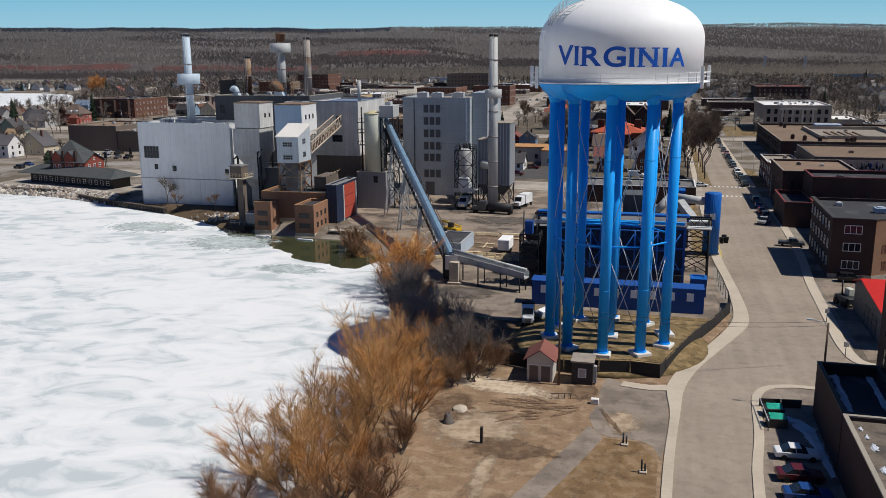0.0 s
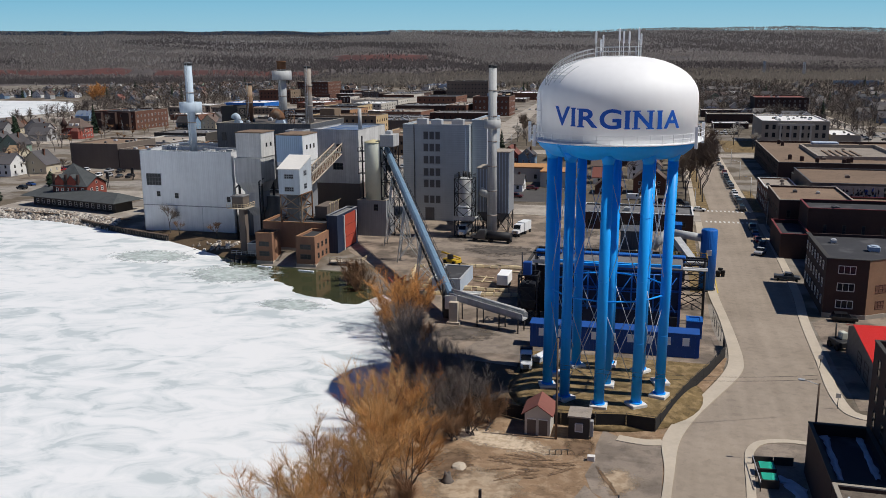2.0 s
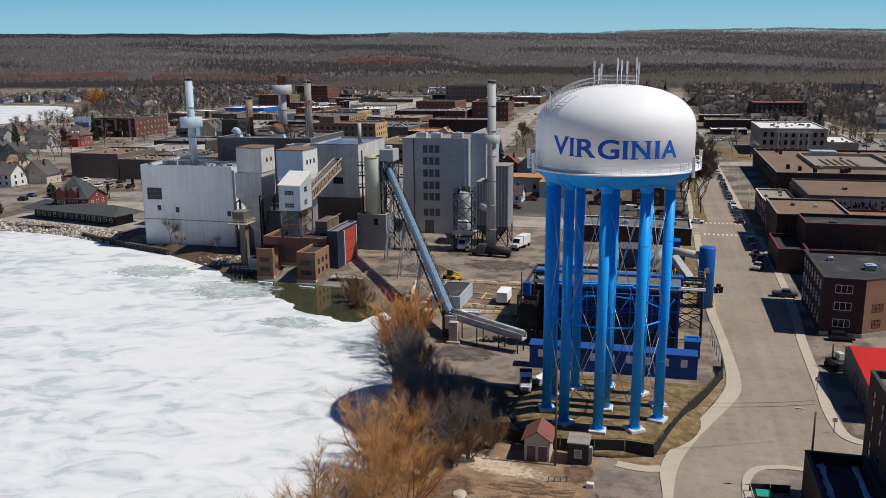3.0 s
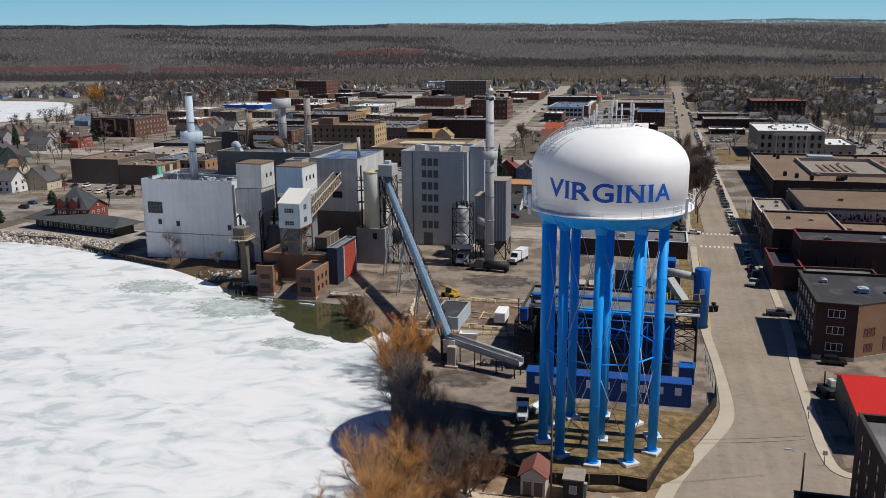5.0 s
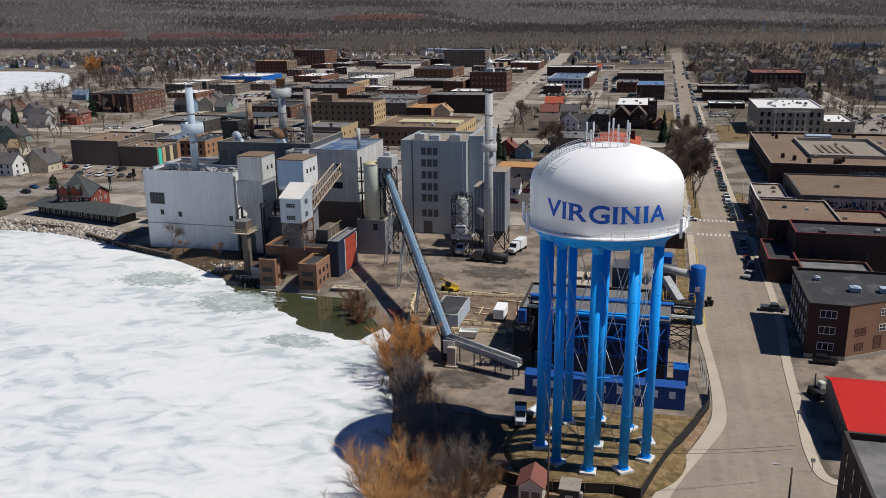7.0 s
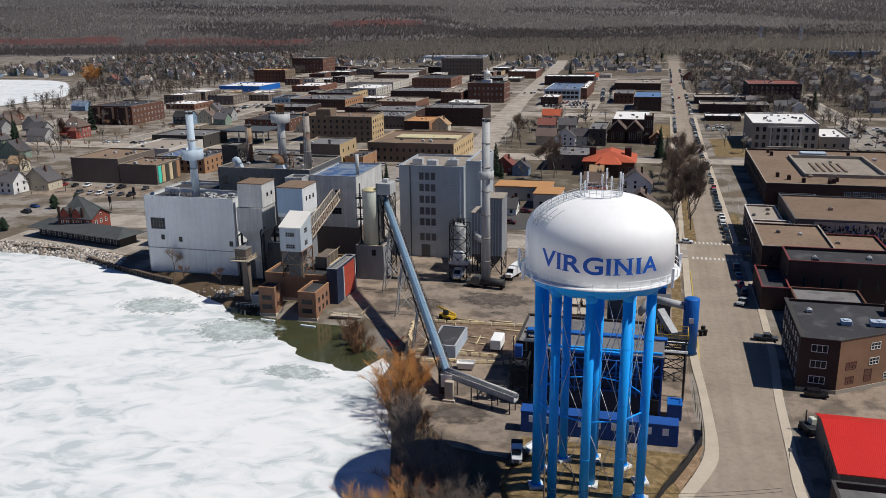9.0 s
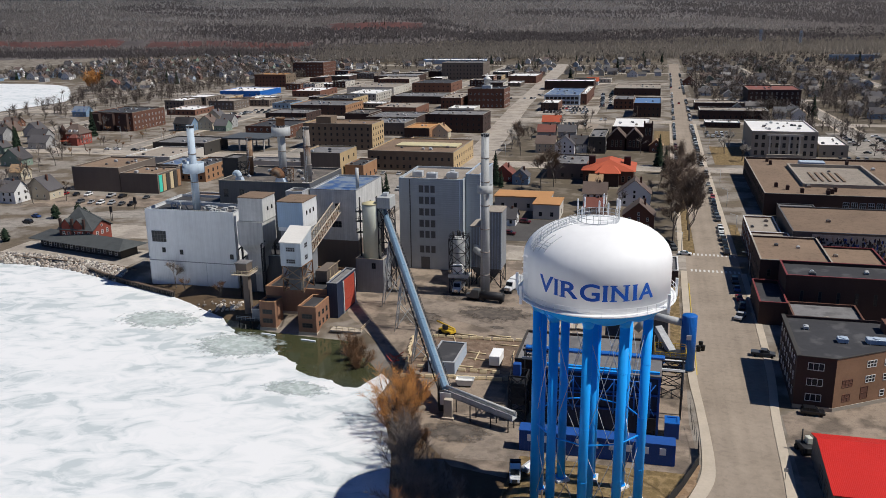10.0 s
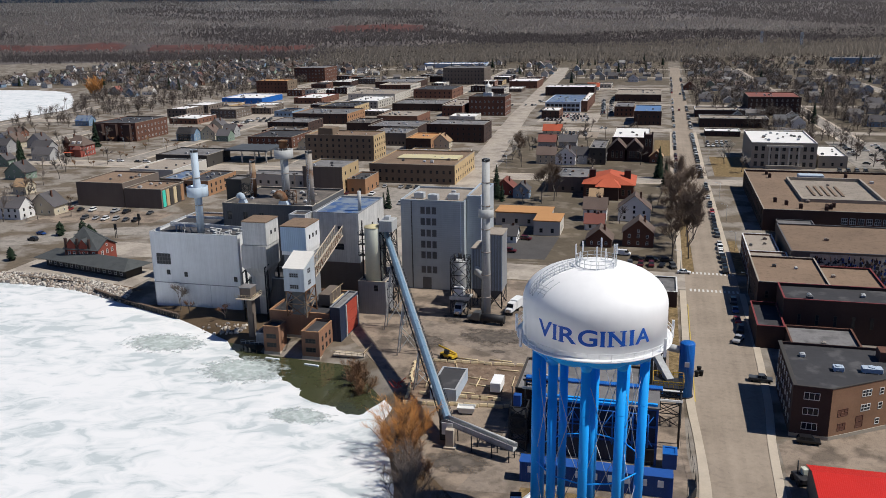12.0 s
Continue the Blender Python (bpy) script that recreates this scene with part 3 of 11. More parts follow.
M["water"] = mat("water", (0.055, 0.060, 0.030), 0.08, var=0.25, s1=0.06, s2=0.8, bump=0.05, spec=0.5)

ICE_CUT = smooth_line([(-64, 181), (-66.5, 176), (-68, 170.6), (-72, 169.8), (-76, 172.5), (-79.6, 173.2), (-84, 175), (-87, 177), (-88, 180), (-90, 181.4), (-95, 184.6),
                       (-99, 188.5), (-102.4, 189.4), (-106, 191), (-109, 193.4), (-113, 196), (-115.5, 199.4), (-119, 202), (-124, 208)], 4)
rng = random.Random(4)
ICE_CUT = [(x + rng.uniform(-0.35, 0.35), y + rng.uniform(-0.35, 0.35)) for x, y in ICE_CUT]
ice_outline = [(-20, -150), (-25, 60), (-33, 100), (-36, 125), (-42, 145), (-52, 170)] + ICE_CUT + [(-130, 216), (-150, 228), (-181, 241), (-203, 247), (-240, 248), (-420, 225), (-700, 170), (-960, -50), (-700, -360), (-50, -360)]
sheet("lake_ice", ice_outline, LAKE_Z, "ice", "white lake ice with grey melt streaks", "ice", thick=0.25)
sheet("water", [(-55, 165), (-55, 205), (-140, 225), (-140, 195), (-100, 160)], LAKE_Z - 0.12, "water", "dark green open water beside the ice", "water", thick=0.02)
sheet("lake_ice_far", [(-608, 590), (-607, 685), (-602, 733), (-607, 785), (-626, 820), (-690, 906), (-750, 980), (-795, 1014), (-851, 1028), (-904, 1025), (-1410, 1010), (-1510, 690), (-1000, 550)], LAKE_Z, "ice", "white ice of a second lake", "ice", thick=0.2)

# streets
KERB_L = smooth_line([(-3.2, 40), (-2.8, 70), (-2.3, 89), (-1.5, 102), (-0.7, 111.6), (1.6, 120), (4.8, 128.2), (9.2, 139.4), (10.3, 147), (10.0, 160), (9.3, 173), (8.4, 190), (8.2, 219), (8.2, 276)], 5)
WALK_L = smooth_line([(-4.3, 40), (-3.9, 70), (-3.4, 89), (-2.7, 102), (-3.0, 111.6), (-0.4, 121.2), (3.0, 129.6), (6.6, 140), (7.9, 147.6), (8.0, 160), (7.5, 173), (6.4, 190), (6.2, 219), (6.2, 276)], 5)
LOT = smooth_line([(4.2, 40), (5.3, 83), (6.7, 98), (7.2, 106.5), (7.7, 111), (9.4, 114.1), (12.6, 115.5), (16.0, 115.5)], 4)
KERB_R = [(110, 124.7), (30, 124.7), (25.2, 124.9), (23.4, 125.9), (22.4, 127.6), (21.9, 131.1), (21.7, 137.6), (22.1, 146.6), (22.4, 158.4), (22.9, 174), (24.3, 195), (25, 230), (25, 276)]
road_near = KERB_L + KERB_R[::-1] + [(110, 115.5)] + LOT[::-1]
sheet("road_south", road_near, 0.04, "asphalt", "worn tan-grey asphalt street with a bend", "road")
sheet("road_crossing", [(8.2, 276), (25.5, 276), (25.5, 297), (8.2, 297)], 0.04, "asphalt", "asphalt street crossing with worn stripes", "road")
sheet("road_long", [(11.7, 297), (23.7, 297), (22.6, 464), (22.0, 500), (23.5, 1500), (8.5, 1500), (6.5, 500), (9.8, 464)], 0.04, "asphalt", "straight asphalt street through the town", "road")
sheet("verge_lawn", [(7.7, 298), (11.6, 298), (9.7, 462), (7.7, 462)], 0.032, "lawn", "brown tree verge beside the street", "lawn")
sheet("verge_lawn", [(25.9, 298), (29, 298), (29, 345), (25.9, 345)], 0.032, "lawn", "brown tree verge beside the street", "lawn")
for k, (y, hw) in enumerate(((287, 9.5), (472, 8), (685, 8), (880, 7), (1070, 7), (1260, 7), (1450, 7))):
    x0 = {0: -230, 1: -420, 2: -590, 3: -660}.get(k, -760)
    xe = 8.2 if k == 0 else 420
    sheet("road_cross", [(x0, y - hw), (xe, y - hw), (xe, y + hw), (x0, y + hw)], 0.035, "lot_pale", "asphalt cross street", "road")
    if k:
        for y_ in (y - hw - 1.2, y + hw + 1.2):
            sheet("pavement", [(x0, y_ - 1.1), (5.8, y_ - 1.1), (5.8, y_ + 1.1), (x0, y_ + 1.1)], 0.026, "concrete", "pale concrete pavement beside the cross street", "pavement")
sheet("avenue", [(-112, 300), (-96, 300), (-94, 440), (-122, 797), (-144, 1292), (-160, 1500), (-178, 1500), (-162, 1234), (-137, 772), (-112, 437)], 0.045, "lot_pale", "wide asphalt avenue through the centre", "road")
for x in (-223, -343, -463, -583, 137, 257, 377):
    sheet("avenue", [(x - 6, 296 if x > -200 else 470), (x + 6, 296 if x > -200 else 470), (x - 24, 1480), (x - 36, 1480)], 0.03, "asphalt_old", "asphalt avenue between houses", "road")
    sheet("pavement", [(x - 8.4, 496 if x < -200 else 300), (x + 8.4, 496 if x < -200 else 300), (x - 21.6, 1480), (x - 38.4, 1480)], 0.02, "concrete", "pale concrete pavement beside the avenue", "pavement")
sheet("lake_road", smooth_line([(-420, 250), (-300, 283), (-272, 290), (-250, 310), (-224, 322), (-170, 322), (-112, 320)], 4) + smooth_line([(-112, 306), (-170, 308), (-222, 308), (-244, 296), (-268, 276), (-300, 268), (-420, 236)], 4),
      0.03, "asphalt_old", "asphalt road along the lake", "road")
# centre stripes and crossings
bm = nb()
for x in np.arange(9.5, 25, 1.35):
    for y in (277.3, 297.3):
        box(bm, x, x + 0.6, y - 1.3, y + 1.3, 0.041, 0.046)
tagged(part("street_marking", bm, "line_white"), "worn white crossing stripes on the street", "road marking", kind="structure")
bm = nb()
box(bm, 8.35, 8.6, 190, 262, 0.15, 0.18)
tagged(part("kerb_stripe", bm, "line_yellow"), "faded yellow painted kerb edge", "road marking", kind="structure")

# kerbs and pavements
bm = nb()
rows = [[bm.verts.new(p) for p in ((xw, yw, 0), (xw, yw, 0.15), (xk, yk, 0.15), (xk, yk, 0))] for (xw, yw), (xk, yk) in zip(WALK_L, KERB_L)]
for a, b in zip(rows, rows[1:]):
    for k in range(3):
        bm.faces.new((a[k], b[k], b[k + 1], a[k + 1]))
bmesh.ops.recalc_face_normals(bm, faces=bm.faces[:])
tagged(part("pavement", bm, "concrete"), "pale concrete pavement with kerb along the street", "pavement", kind="structure")
bm = nb()
ribbon(bm, smooth_line([(25.0, 276), (25.0, 230), (24.3, 195), (22.9, 174), (22.4, 158.4), (22.1, 146.6), (21.7, 137.6), (21.9, 131.1), (22.4, 127.6), (23.4, 125.9), (25.2, 124.9), (30, 124.7)], 3), -1.8, 0.0, 0.0, 0.15)
tagged(part("pavement_east", bm, "concrete"), "pale concrete pavement beside the shops", "pavement", kind="structure")
bm = nb()
ribbon(bm, smooth_line([(-8.9, 110.9), (-6.6, 110.4), (-4.8, 110.3), (-2.9, 110.8)], 4), -0.9, 0.9, 0.0, 0.13)
tagged(part("pavement_spur", bm, "concrete"), "pale concrete apron beside the drive", "pavement", kind="structure")
bm = nb()
ribbon(bm, LOT, 0.0, 1.1, 0.0, 0.16)
tagged(part("lot_kerb", bm, "concrete"), "rounded concrete kerb round a parking lot", "kerb", kind="structure")
bm = nb()
ribbon(bm, [(7.6, 297.5), (7.6, 463)], -1.8, 0, 0, 0.15)
ribbon(bm, [(22.7, 463), (23.8, 297.5)], -1.9, 0, 0, 0.15)
ribbon(bm, [(6.6, 481), (7.0, 676)], -2.2, 0, 0, 0.15)
ribbon(bm, [(22.2, 676), (22.0, 481)], -2.2, 0, 0, 0.15)
tagged(part("pavement_long", bm, "concrete"), "long concrete pavements beside the street", "pavement", kind="structure")
sheet("lot_paving", [(5.0, 40), (6.2, 84), (8.0, 106), (8.6, 111), (10, 113.4), (13, 114.6), (60, 114.6), (60, 40)], 0.05, "yard_paving", "brown-grey asphalt parking lot", "parking lot")
sheet("side_lot", [(25, 128.5), (110, 128.5), (110, 190), (49, 190), (36, 179), (27, 175), (25, 172)], 0.03, "gravel", "pale gravel lot behind the red-roofed shed", "parking lot")
sheet("shed_drive", [(-11.0, 113.0), (-11.6, 108), (-11.6, 103), (-12.3, 99.2), (-11.2, 95.2), (-9.8, 94.0), (-6.2, 93.9), (-4.6, 92.6), (-3.7, 89.6), (-3.1, 94), (-2.9, 102), (-3.0, 110.2), (-9.0, 111.4)], 0.03, "yard_paving", "asphalt drive to the sheds", "drive")
sheet("footpath", smooth_line([(-20.6, 70), (-18.0, 78), (-15.6, 85.4), (-13.4, 92), (-12.1, 96.6)], 4) + smooth_line([(-10.2, 93.8), (-11.5, 89), (-13.4, 83), (-15.4, 77), (-17.8, 70)], 4), 0.035, "yard_paving", "narrow asphalt footpath in the park", "path")
sheet("park_lawn", [(-40, 45), (-3.8, 45), (-3.2, 89), (-2.6, 102), (-2.8, 113), (6.8, 141), (4, 141), (-6, 116), (-30, 113), (-40, 113)], 0.012, "dirt", "brown trampled winter grass and bare earth", "lawn")
sheet("park_grass", [(-19, 66), (-4.4, 66), (-4.0, 89), (-6.2, 93.4), (-10, 93.6), (-13.4, 83)], 0.02, "lawn_dead", "dead brown lawn between path and street", "lawn")
sheet("verge_earth", [(-10, 114.6), (-9.0, 111.5), (-3.2, 112.4), (-0.6, 121.3), (2.8, 129.8), (6.4, 140), (7.7, 147.6), (7.0, 147.6), (4.1, 139.1), (0.7, 130.2), (-1.4, 123.5), (-4.2, 114.3)], 0.04, "dirt", "bare brown earth between fence and pavement", "ground")
sheet("yard_lawn", [(-24, 114.2), (-11, 114.9), (-4.2, 114.4), (0.8, 129.9), (5.2, 141), (4.6, 143.6), (-26, 143.6), (-27, 130)], 0.03, "lawn", "thin yellow-green grass round the tower's feet", "lawn")
sheet("yard", [(-62, 182), (-52, 160), (-45, 145), (-38, 137), (-27, 135), (-27, 143.7), (6, 143.7), (7.2, 150), (6, 165), (5.4, 276), (-100, 276), (-96, 235), (-86, 212)], 0.02, "gravel", "grey-brown gravel and asphalt works yard", "yard")
sheet("works_lane", smooth_line([(-38, 140), (-33, 165), (-38, 200), (-50, 212), (-72, 220)], 3) + smooth_line([(-72, 232), (-46, 228), (-30, 240), (-22, 276)], 3) + [(-4, 276), (-6, 215), (-24, 170), (-26, 141)], 0.035, "yard_paving", "patched asphalt of the works yard", "yard")
sheet("garage_lot", [(-72, 302), (-42.5, 304), (-41, 339), (-70, 336)], 0.04, "asphalt_dark", "dark asphalt lot in front of the garage", "parking lot")
sheet("plant_lot", [(-168, 345), (-114, 345), (-114, 428), (-168, 428)], 0.03, "asphalt_old", "asphalt car park behind the works", "parking lot")
sheet("west_lot", [(-285, 318), (-226, 330), (-226, 352), (-285, 345)], 0.028, "gravel", "gravel car park beside the lake road", "parking lot")
sheet("strip_lawn", [(5.3, 190), (5.3, 262), (2.6, 262), (2.6, 190)], 0.04, "lawn", "dead grass strip beside the pavement", "lawn")

def blotch(name, x, y, rx, ry, z, material, label, seed, turn=0):
    g_ = random.Random(seed)
    pts = [(rx * g_.uniform(0.75, 1.2) * math.cos(t), ry * g_.uniform(0.75, 1.2) * math.sin(t)) for t in (k * math.pi / 9 for k in range(18))]
    sheet(name, smooth_line(pts, 3), z, material, label, "ground").matrix_basis = pose(x, y, 0, 0, 0, turn)


def soft_stain(name, col, second, grain):
    """A patch whose rim breaks up into the ground below it."""
    m = mat(name, col, 0.95, var=0.2, s1=grain, s2=grain * 8, second=second, cut=0.52)
    n, l = m.node_tree.nodes, m.node_tree.links
    tc, d, nz = n.new("ShaderNodeTexCoord"), n.new("ShaderNodeVectorMath"), n.new("ShaderNodeTexNoise")
    d.operation = "DISTANCE"
    d.inputs[1].default_value = (0.5, 0.5, 0.5)
    flat = n.new("ShaderNodeVectorMath")
    flat.operation, flat.inputs[1].default_value = "MULTIPLY_ADD", (1, 1, 0)
    flat.inputs[2].default_value = (0, 0, 0.5)
    l.new(tc.outputs["Generated"], flat.inputs[0])
    l.new(flat.outputs[0], d.inputs[0])
    g = n.new("ShaderNodeNewGeometry")
    nz.inputs["Scale"].default_value, nz.inputs["Detail"].default_value = grain * 2.2, 6.0
    l.new(g.outputs["Position"], nz.inputs["Vector"])
    a = n.new("ShaderNodeMath")
    a.operation, a.inputs[1].default_value = "MULTIPLY_ADD", 1.1
    l.new(nz.outputs["Fac"], a.inputs[0])
    neg = n.new("ShaderNodeMath")
    neg.operation, neg.inputs[1].default_value = "MULTIPLY", -1.9
    l.new(d.outputs["Value"], neg.inputs[0])
    l.new(neg.outputs[0], a.inputs[2])
    r = n.new("ShaderNodeMapRange")
    r.inputs[1].default_value, r.inputs[2].default_value = -0.22, 0.16
    l.new(a.outputs[0], r.inputs[0])
    l.new(r.outputs[0], n["Principled BSDF"].inputs["Alpha"])
    M[name] = m


soft_stain("sand_soft", (0.42, 0.325, 0.23), (0.31, 0.225, 0.15), 0.3)
soft_stain("mud_soft", (0.13, 0.082, 0.05), (0.19, 0.125, 0.078), 0.35)
soft_stain("sand_pale", (0.58, 0.47, 0.35), (0.47, 0.365, 0.26), 0.55)
soft_stain("rut_soft", (0.15, 0.095, 0.058), (0.23, 0.15, 0.095), 0.9)
soft_stain("slush_soft", (0.40, 0.46, 0.45), (0.55, 0.60, 0.60), 0.25)
soft_stain("oil_soft", (0.10, 0.085, 0.073), (0.15, 0.125, 0.105), 0.2)
blotch("bare_sand", -24.6, 106.4, 11.0, 3.6, 0.022, "sand_pale", "pale bare sandy earth beside the sheds", 1, -14)
blotch("bare_sand", -25.5, 93.0, 7.5, 7.0, 0.026, "sand_soft", "pale trampled earth in the park", 2)
blotch("bare_sand", -21.8, 82.0, 1.6, 7.5, 0.030, "sand_soft", "pale trodden track through the park", 3)
blotch("bare_sand", -7.8, 98.5, 3.2, 4.5, 0.058, "sand_soft", "pale dust on the drive", 4)
g_ = random.Random(61)
for k in range(26):                                      # broken wheel ruts that swing round from the drive
    a_, r_ = g_.uniform(0.15, 1.0), g_.uniform(3.0, 12.5)
    blotch("mud", -11.5 - r_ * math.cos(a_ * 0.9 - 0.35), 101.5 - r_ * math.sin(a_ * 0.9 - 0.35) * 1.1, g_.uniform(1.0, 3.6), g_.uniform(0.16, 0.5), 0.0602 + 0.0012 * k, "rut_soft", "dark wheel rut in the bare earth", 70 + k, (a_ * 0.9 - 0.35) * 57 + g_.uniform(-22, 22))
blotch("mud", -9.7, 98.6, 0.45, 5.6, 0.09, "mud_soft", "line of broken earth across the drive's mouth", 90, 24)
blotch("mud", -13.6, 107.2, 2.4, 3.6, 0.056, "mud_soft", "dark trampled earth beside the sheds", 91)
blotch("mud", -0.9, 116.6, 1.0, 4.6, 0.034, "mud_soft", "bare brown earth beside the fence", 92, -14)
blotch("mud", 3.6, 134.5, 1.3, 8.5, 0.036, "mud_soft", "bare brown earth beside the fence", 93, -22)
blotch("mud", -20.0, 88.0, 6.0, 3.2, 0.038, "mud_soft", "dark damp earth in the park", 6)
blotch("mud", -29.0, 98.5, 3.6, 6.0, 0.040, "mud_soft", "dark brown earth beneath the willows", 7)
blotch("slush", -108.0, 189.0, 17.0, 11.0, LAKE_Z + 0.012, "slush_soft", "grey rotten ice beside the open water", 8)
blotch("slush", -140.0, 202.0, 16.0, 9.0, LAKE_Z + 0.016, "slush_soft", "grey rotten ice near the shore", 9)
blotch("slush", -82.0, 166.0, 10.0, 5.0, LAKE_Z + 0.020, "slush_soft", "grey rotten ice beside the open water", 10)
for k, (x, y, rx, ry) in enumerate(((-42.9, 211, 2.4, 1.3), (-38.3, 222, 1.6, 1.2), (-46, 222, 12, 8), (-30, 250, 9, 12), (-66, 214, 9, 7), (-40, 150, 8, 6), (-56, 236, 10, 6), (-18, 228, 7, 14))):
    blotch("oil_stain", x, y, rx, ry, 0.050 + 0.004 * k, "oil_soft", "dark oily stain on the yard", 20 + k)
for pts in ([(28, 600), (560, 560), (600, 1820), (26, 1820)], [(-470, 1130), (6, 1130), (6, 1900), (-470, 1900)], [(-1100, 1060), (-480, 1010), (-480, 1950), (-1200, 1950)], [(112, 298), (420, 298), (420, 558), (112, 558)], [(-94, 300), (5, 300), (5, 640), (-100, 640)]):
    sheet("garden_ground", pts, 0.008, "garden_soil", "brown winter gardens between the houses", "ground")

# clear sky far behind the hills
me = bpy.data.meshes.new("sky_backdrop")
vs, fs = [], []
for k in range(21):
    lat = -5000 + 500 * k
    for z in (-50, 300, 600, 900):
        vs.append((-0.25 * 4860 + 0.968 * lat, 0.968 * 4860 + 0.25 * lat, z))
for k in range(20):
    for j in range(3):
        fs.append((k * 4 + j, k * 4 + 4 + j, k * 4 + 5 + j, k * 4 + 1 + j))
me.from_pydata(vs, [], fs)
m = bpy.data.materials.new("clear_sky")
m.use_nodes = True
n_, l_ = m.node_tree.nodes, m.node_tree.links
n_.remove(n_["Principled BSDF"])
em = n_.new("ShaderNodeEmission")
g_ = n_.new("ShaderNodeNewGeometry")
sp_ = n_.new("ShaderNodeSeparateXYZ")
mr_ = n_.new("ShaderNodeMapRange")
mr_.inputs[1].default_value, mr_.inputs[2].default_value = 190, 400
rp_ = n_.new("ShaderNodeValToRGB")
rp_.color_ramp.elements[0].color, rp_.color_ramp.elements[1].color = (0.33, 0.59, 0.72, 1), (0.21, 0.50, 0.69, 1)
l_.new(g_.outputs["Position"], sp_.inputs[0])
l_.new(sp_.outputs[2], mr_.inputs[0])
l_.new(mr_.outputs[0], rp_.inputs[0])
l_.new(rp_.outputs[0], em.inputs[0])
l_.new(em.outputs[0], n_["Material Output"].inputs[0])
me.materials.append(m)
tagged(new("sky_backdrop", me), "clear pale blue sky above the hills", "sky", kind="structure")
sheet("pipe_yard", [(-61, 178), (-34, 181), (-33, 203), (-60, 201.5), (-63, 190)], 0.045, "yard_soil", "dark brown bare earth of the pipe yard", "yard")

# ---------------- the water tower ----------------
TX, TY = -11.65, 127.6
FACE = radians(-87.0)                                   # the way the lettering looks
tower = thing("water_tower", "white and blue lettered water tower on ten tubular legs", "water tower", TX, TY)
R_T = 11.45
dome = [(R_T, 39.3), (R_T, 45.2)]
for k in range(1, 13):
    a = k / 12 * math.pi / 2
    dome.append((0.02 + (R_T - 0.02) * math.cos(a) ** 0.82, 45.2 + 5.9 * math.sin(a)))
part("tank", lathe(nb(), dome, 96), "white_paint", tower)


def scallop(t, r, z):
    s = abs(math.sin(5 * (t - radians(17))))
    return -0.6 * s ** 0.8 * max(0.0, min(1.0, (39.0 - z) / 1.2)) * min(1.0, max(0.0, (r - 3) / 6))


part("bowl", lathe(nb(), [(0.05, 37.9), (3, 37.8), (6, 37.6), (8.5, 37.5), (9.8, 37.8), (10.8, 38.35), (11.35, 38.95), (11.44, 39.29)], 120, wave=scallop), "tank_blue", tower)
bm = nb()
lathe(bm, [(11.47, 39.30), (12.4, 39.30), (12.4, 39.48), (11.47, 39.48)], 96)
part("catwalk", bm, "white_paint", tower)
bm = nb()
for k in range(44):
    a = 2 * math.pi * k / 44
    p = Vector((12.4 * math.cos(a), 12.4 * math.sin(a), 39.48))
    rod(bm, p, p + Vector((0, 0, 1.25)), 0.05, n=4)
for z in (40.1, 40.7):
    for k in range(88):
        a, c = 2 * math.pi * k / 88, 2 * math.pi * (k + 1) / 88
        rod(bm, (12.4 * math.cos(a), 12.4 * math.sin(a), z), (12.4 * math.cos(c), 12.4 * math.sin(c), z), 0.045, n=4, cap=False)
part("catwalk_railing", bm, "white_paint", tower)
FEET = [radians(17 + 36 * k) for k in range(10)]
legs_top = []
for a in FEET:
    f, t = Vector((8.9 * math.cos(a) - 0.35, 8.9 * math.sin(a) + 0.3, 1.45)), Vector((9.0 * math.cos(a) - 0.15, 9.0 * math.sin(a), 38.2))
    legs_top.append((f, t))
    bm = nb()
    rod(bm, f, f.lerp(t, 0.955), 0.75, 0.75, 20)
    rod(bm, f.lerp(t, 0.955), t, 0.75, 1.2, 20)
    for s in (0.25, 0.5, 0.75):
        o = f.lerp(t, s)
        rod(bm, o, o + Vector((0, 0, 0.08)), 0.77, 0.77, 20)
    rod(bm, f, f + Vector((0, 0, 0.18)), 0.92, 0.92, 16)
    part("leg", bm, "tank_blue", tower)
    bm = nb()
    box(bm, -1.25, 1.25, -1.25, 1.25, 0.5, 1.45, bevel=0.08)
    pad = part("footing", bm, "concrete_w", tower)
    pad.matrix_basis = pose(f.x, f.y, 0, 0, 0, math.degrees(a))
bm = nb()
rod(bm, (0, 0, 1.4), (0, 0, 37.85), 0.76, 0.76, 20)
part("riser", bm, "tank_blue", tower)
bm = nb()
box(bm, -1.25, 1.25, -1.25, 1.25, 0.5, 1.4, bevel=0.08)
part("footing", bm, "concrete_w", tower)
for k in range(10):
    (f0, t0), (f1, t1) = legs_top[k], legs_top[(k + 1) % 10]
    bm = nb()
    for z in (0.42,):
        rod(bm, f0.lerp(t0, z), f1.lerp(t1, z), 0.13, n=8)
    part("strut", bm, "tank_blue", tower)
    for za, zb in ((0.03, 0.41), (0.43, 0.95)):
        for p, q in (((f0, t0), (f1, t1)), ((f1, t1), (f0, t0))):
            bm = nb()
            rod(bm, p[0].lerp(p[1], za), q[0].lerp(q[1], zb), 0.055, n=5)
            part("brace_rod", bm, "galv", tower)


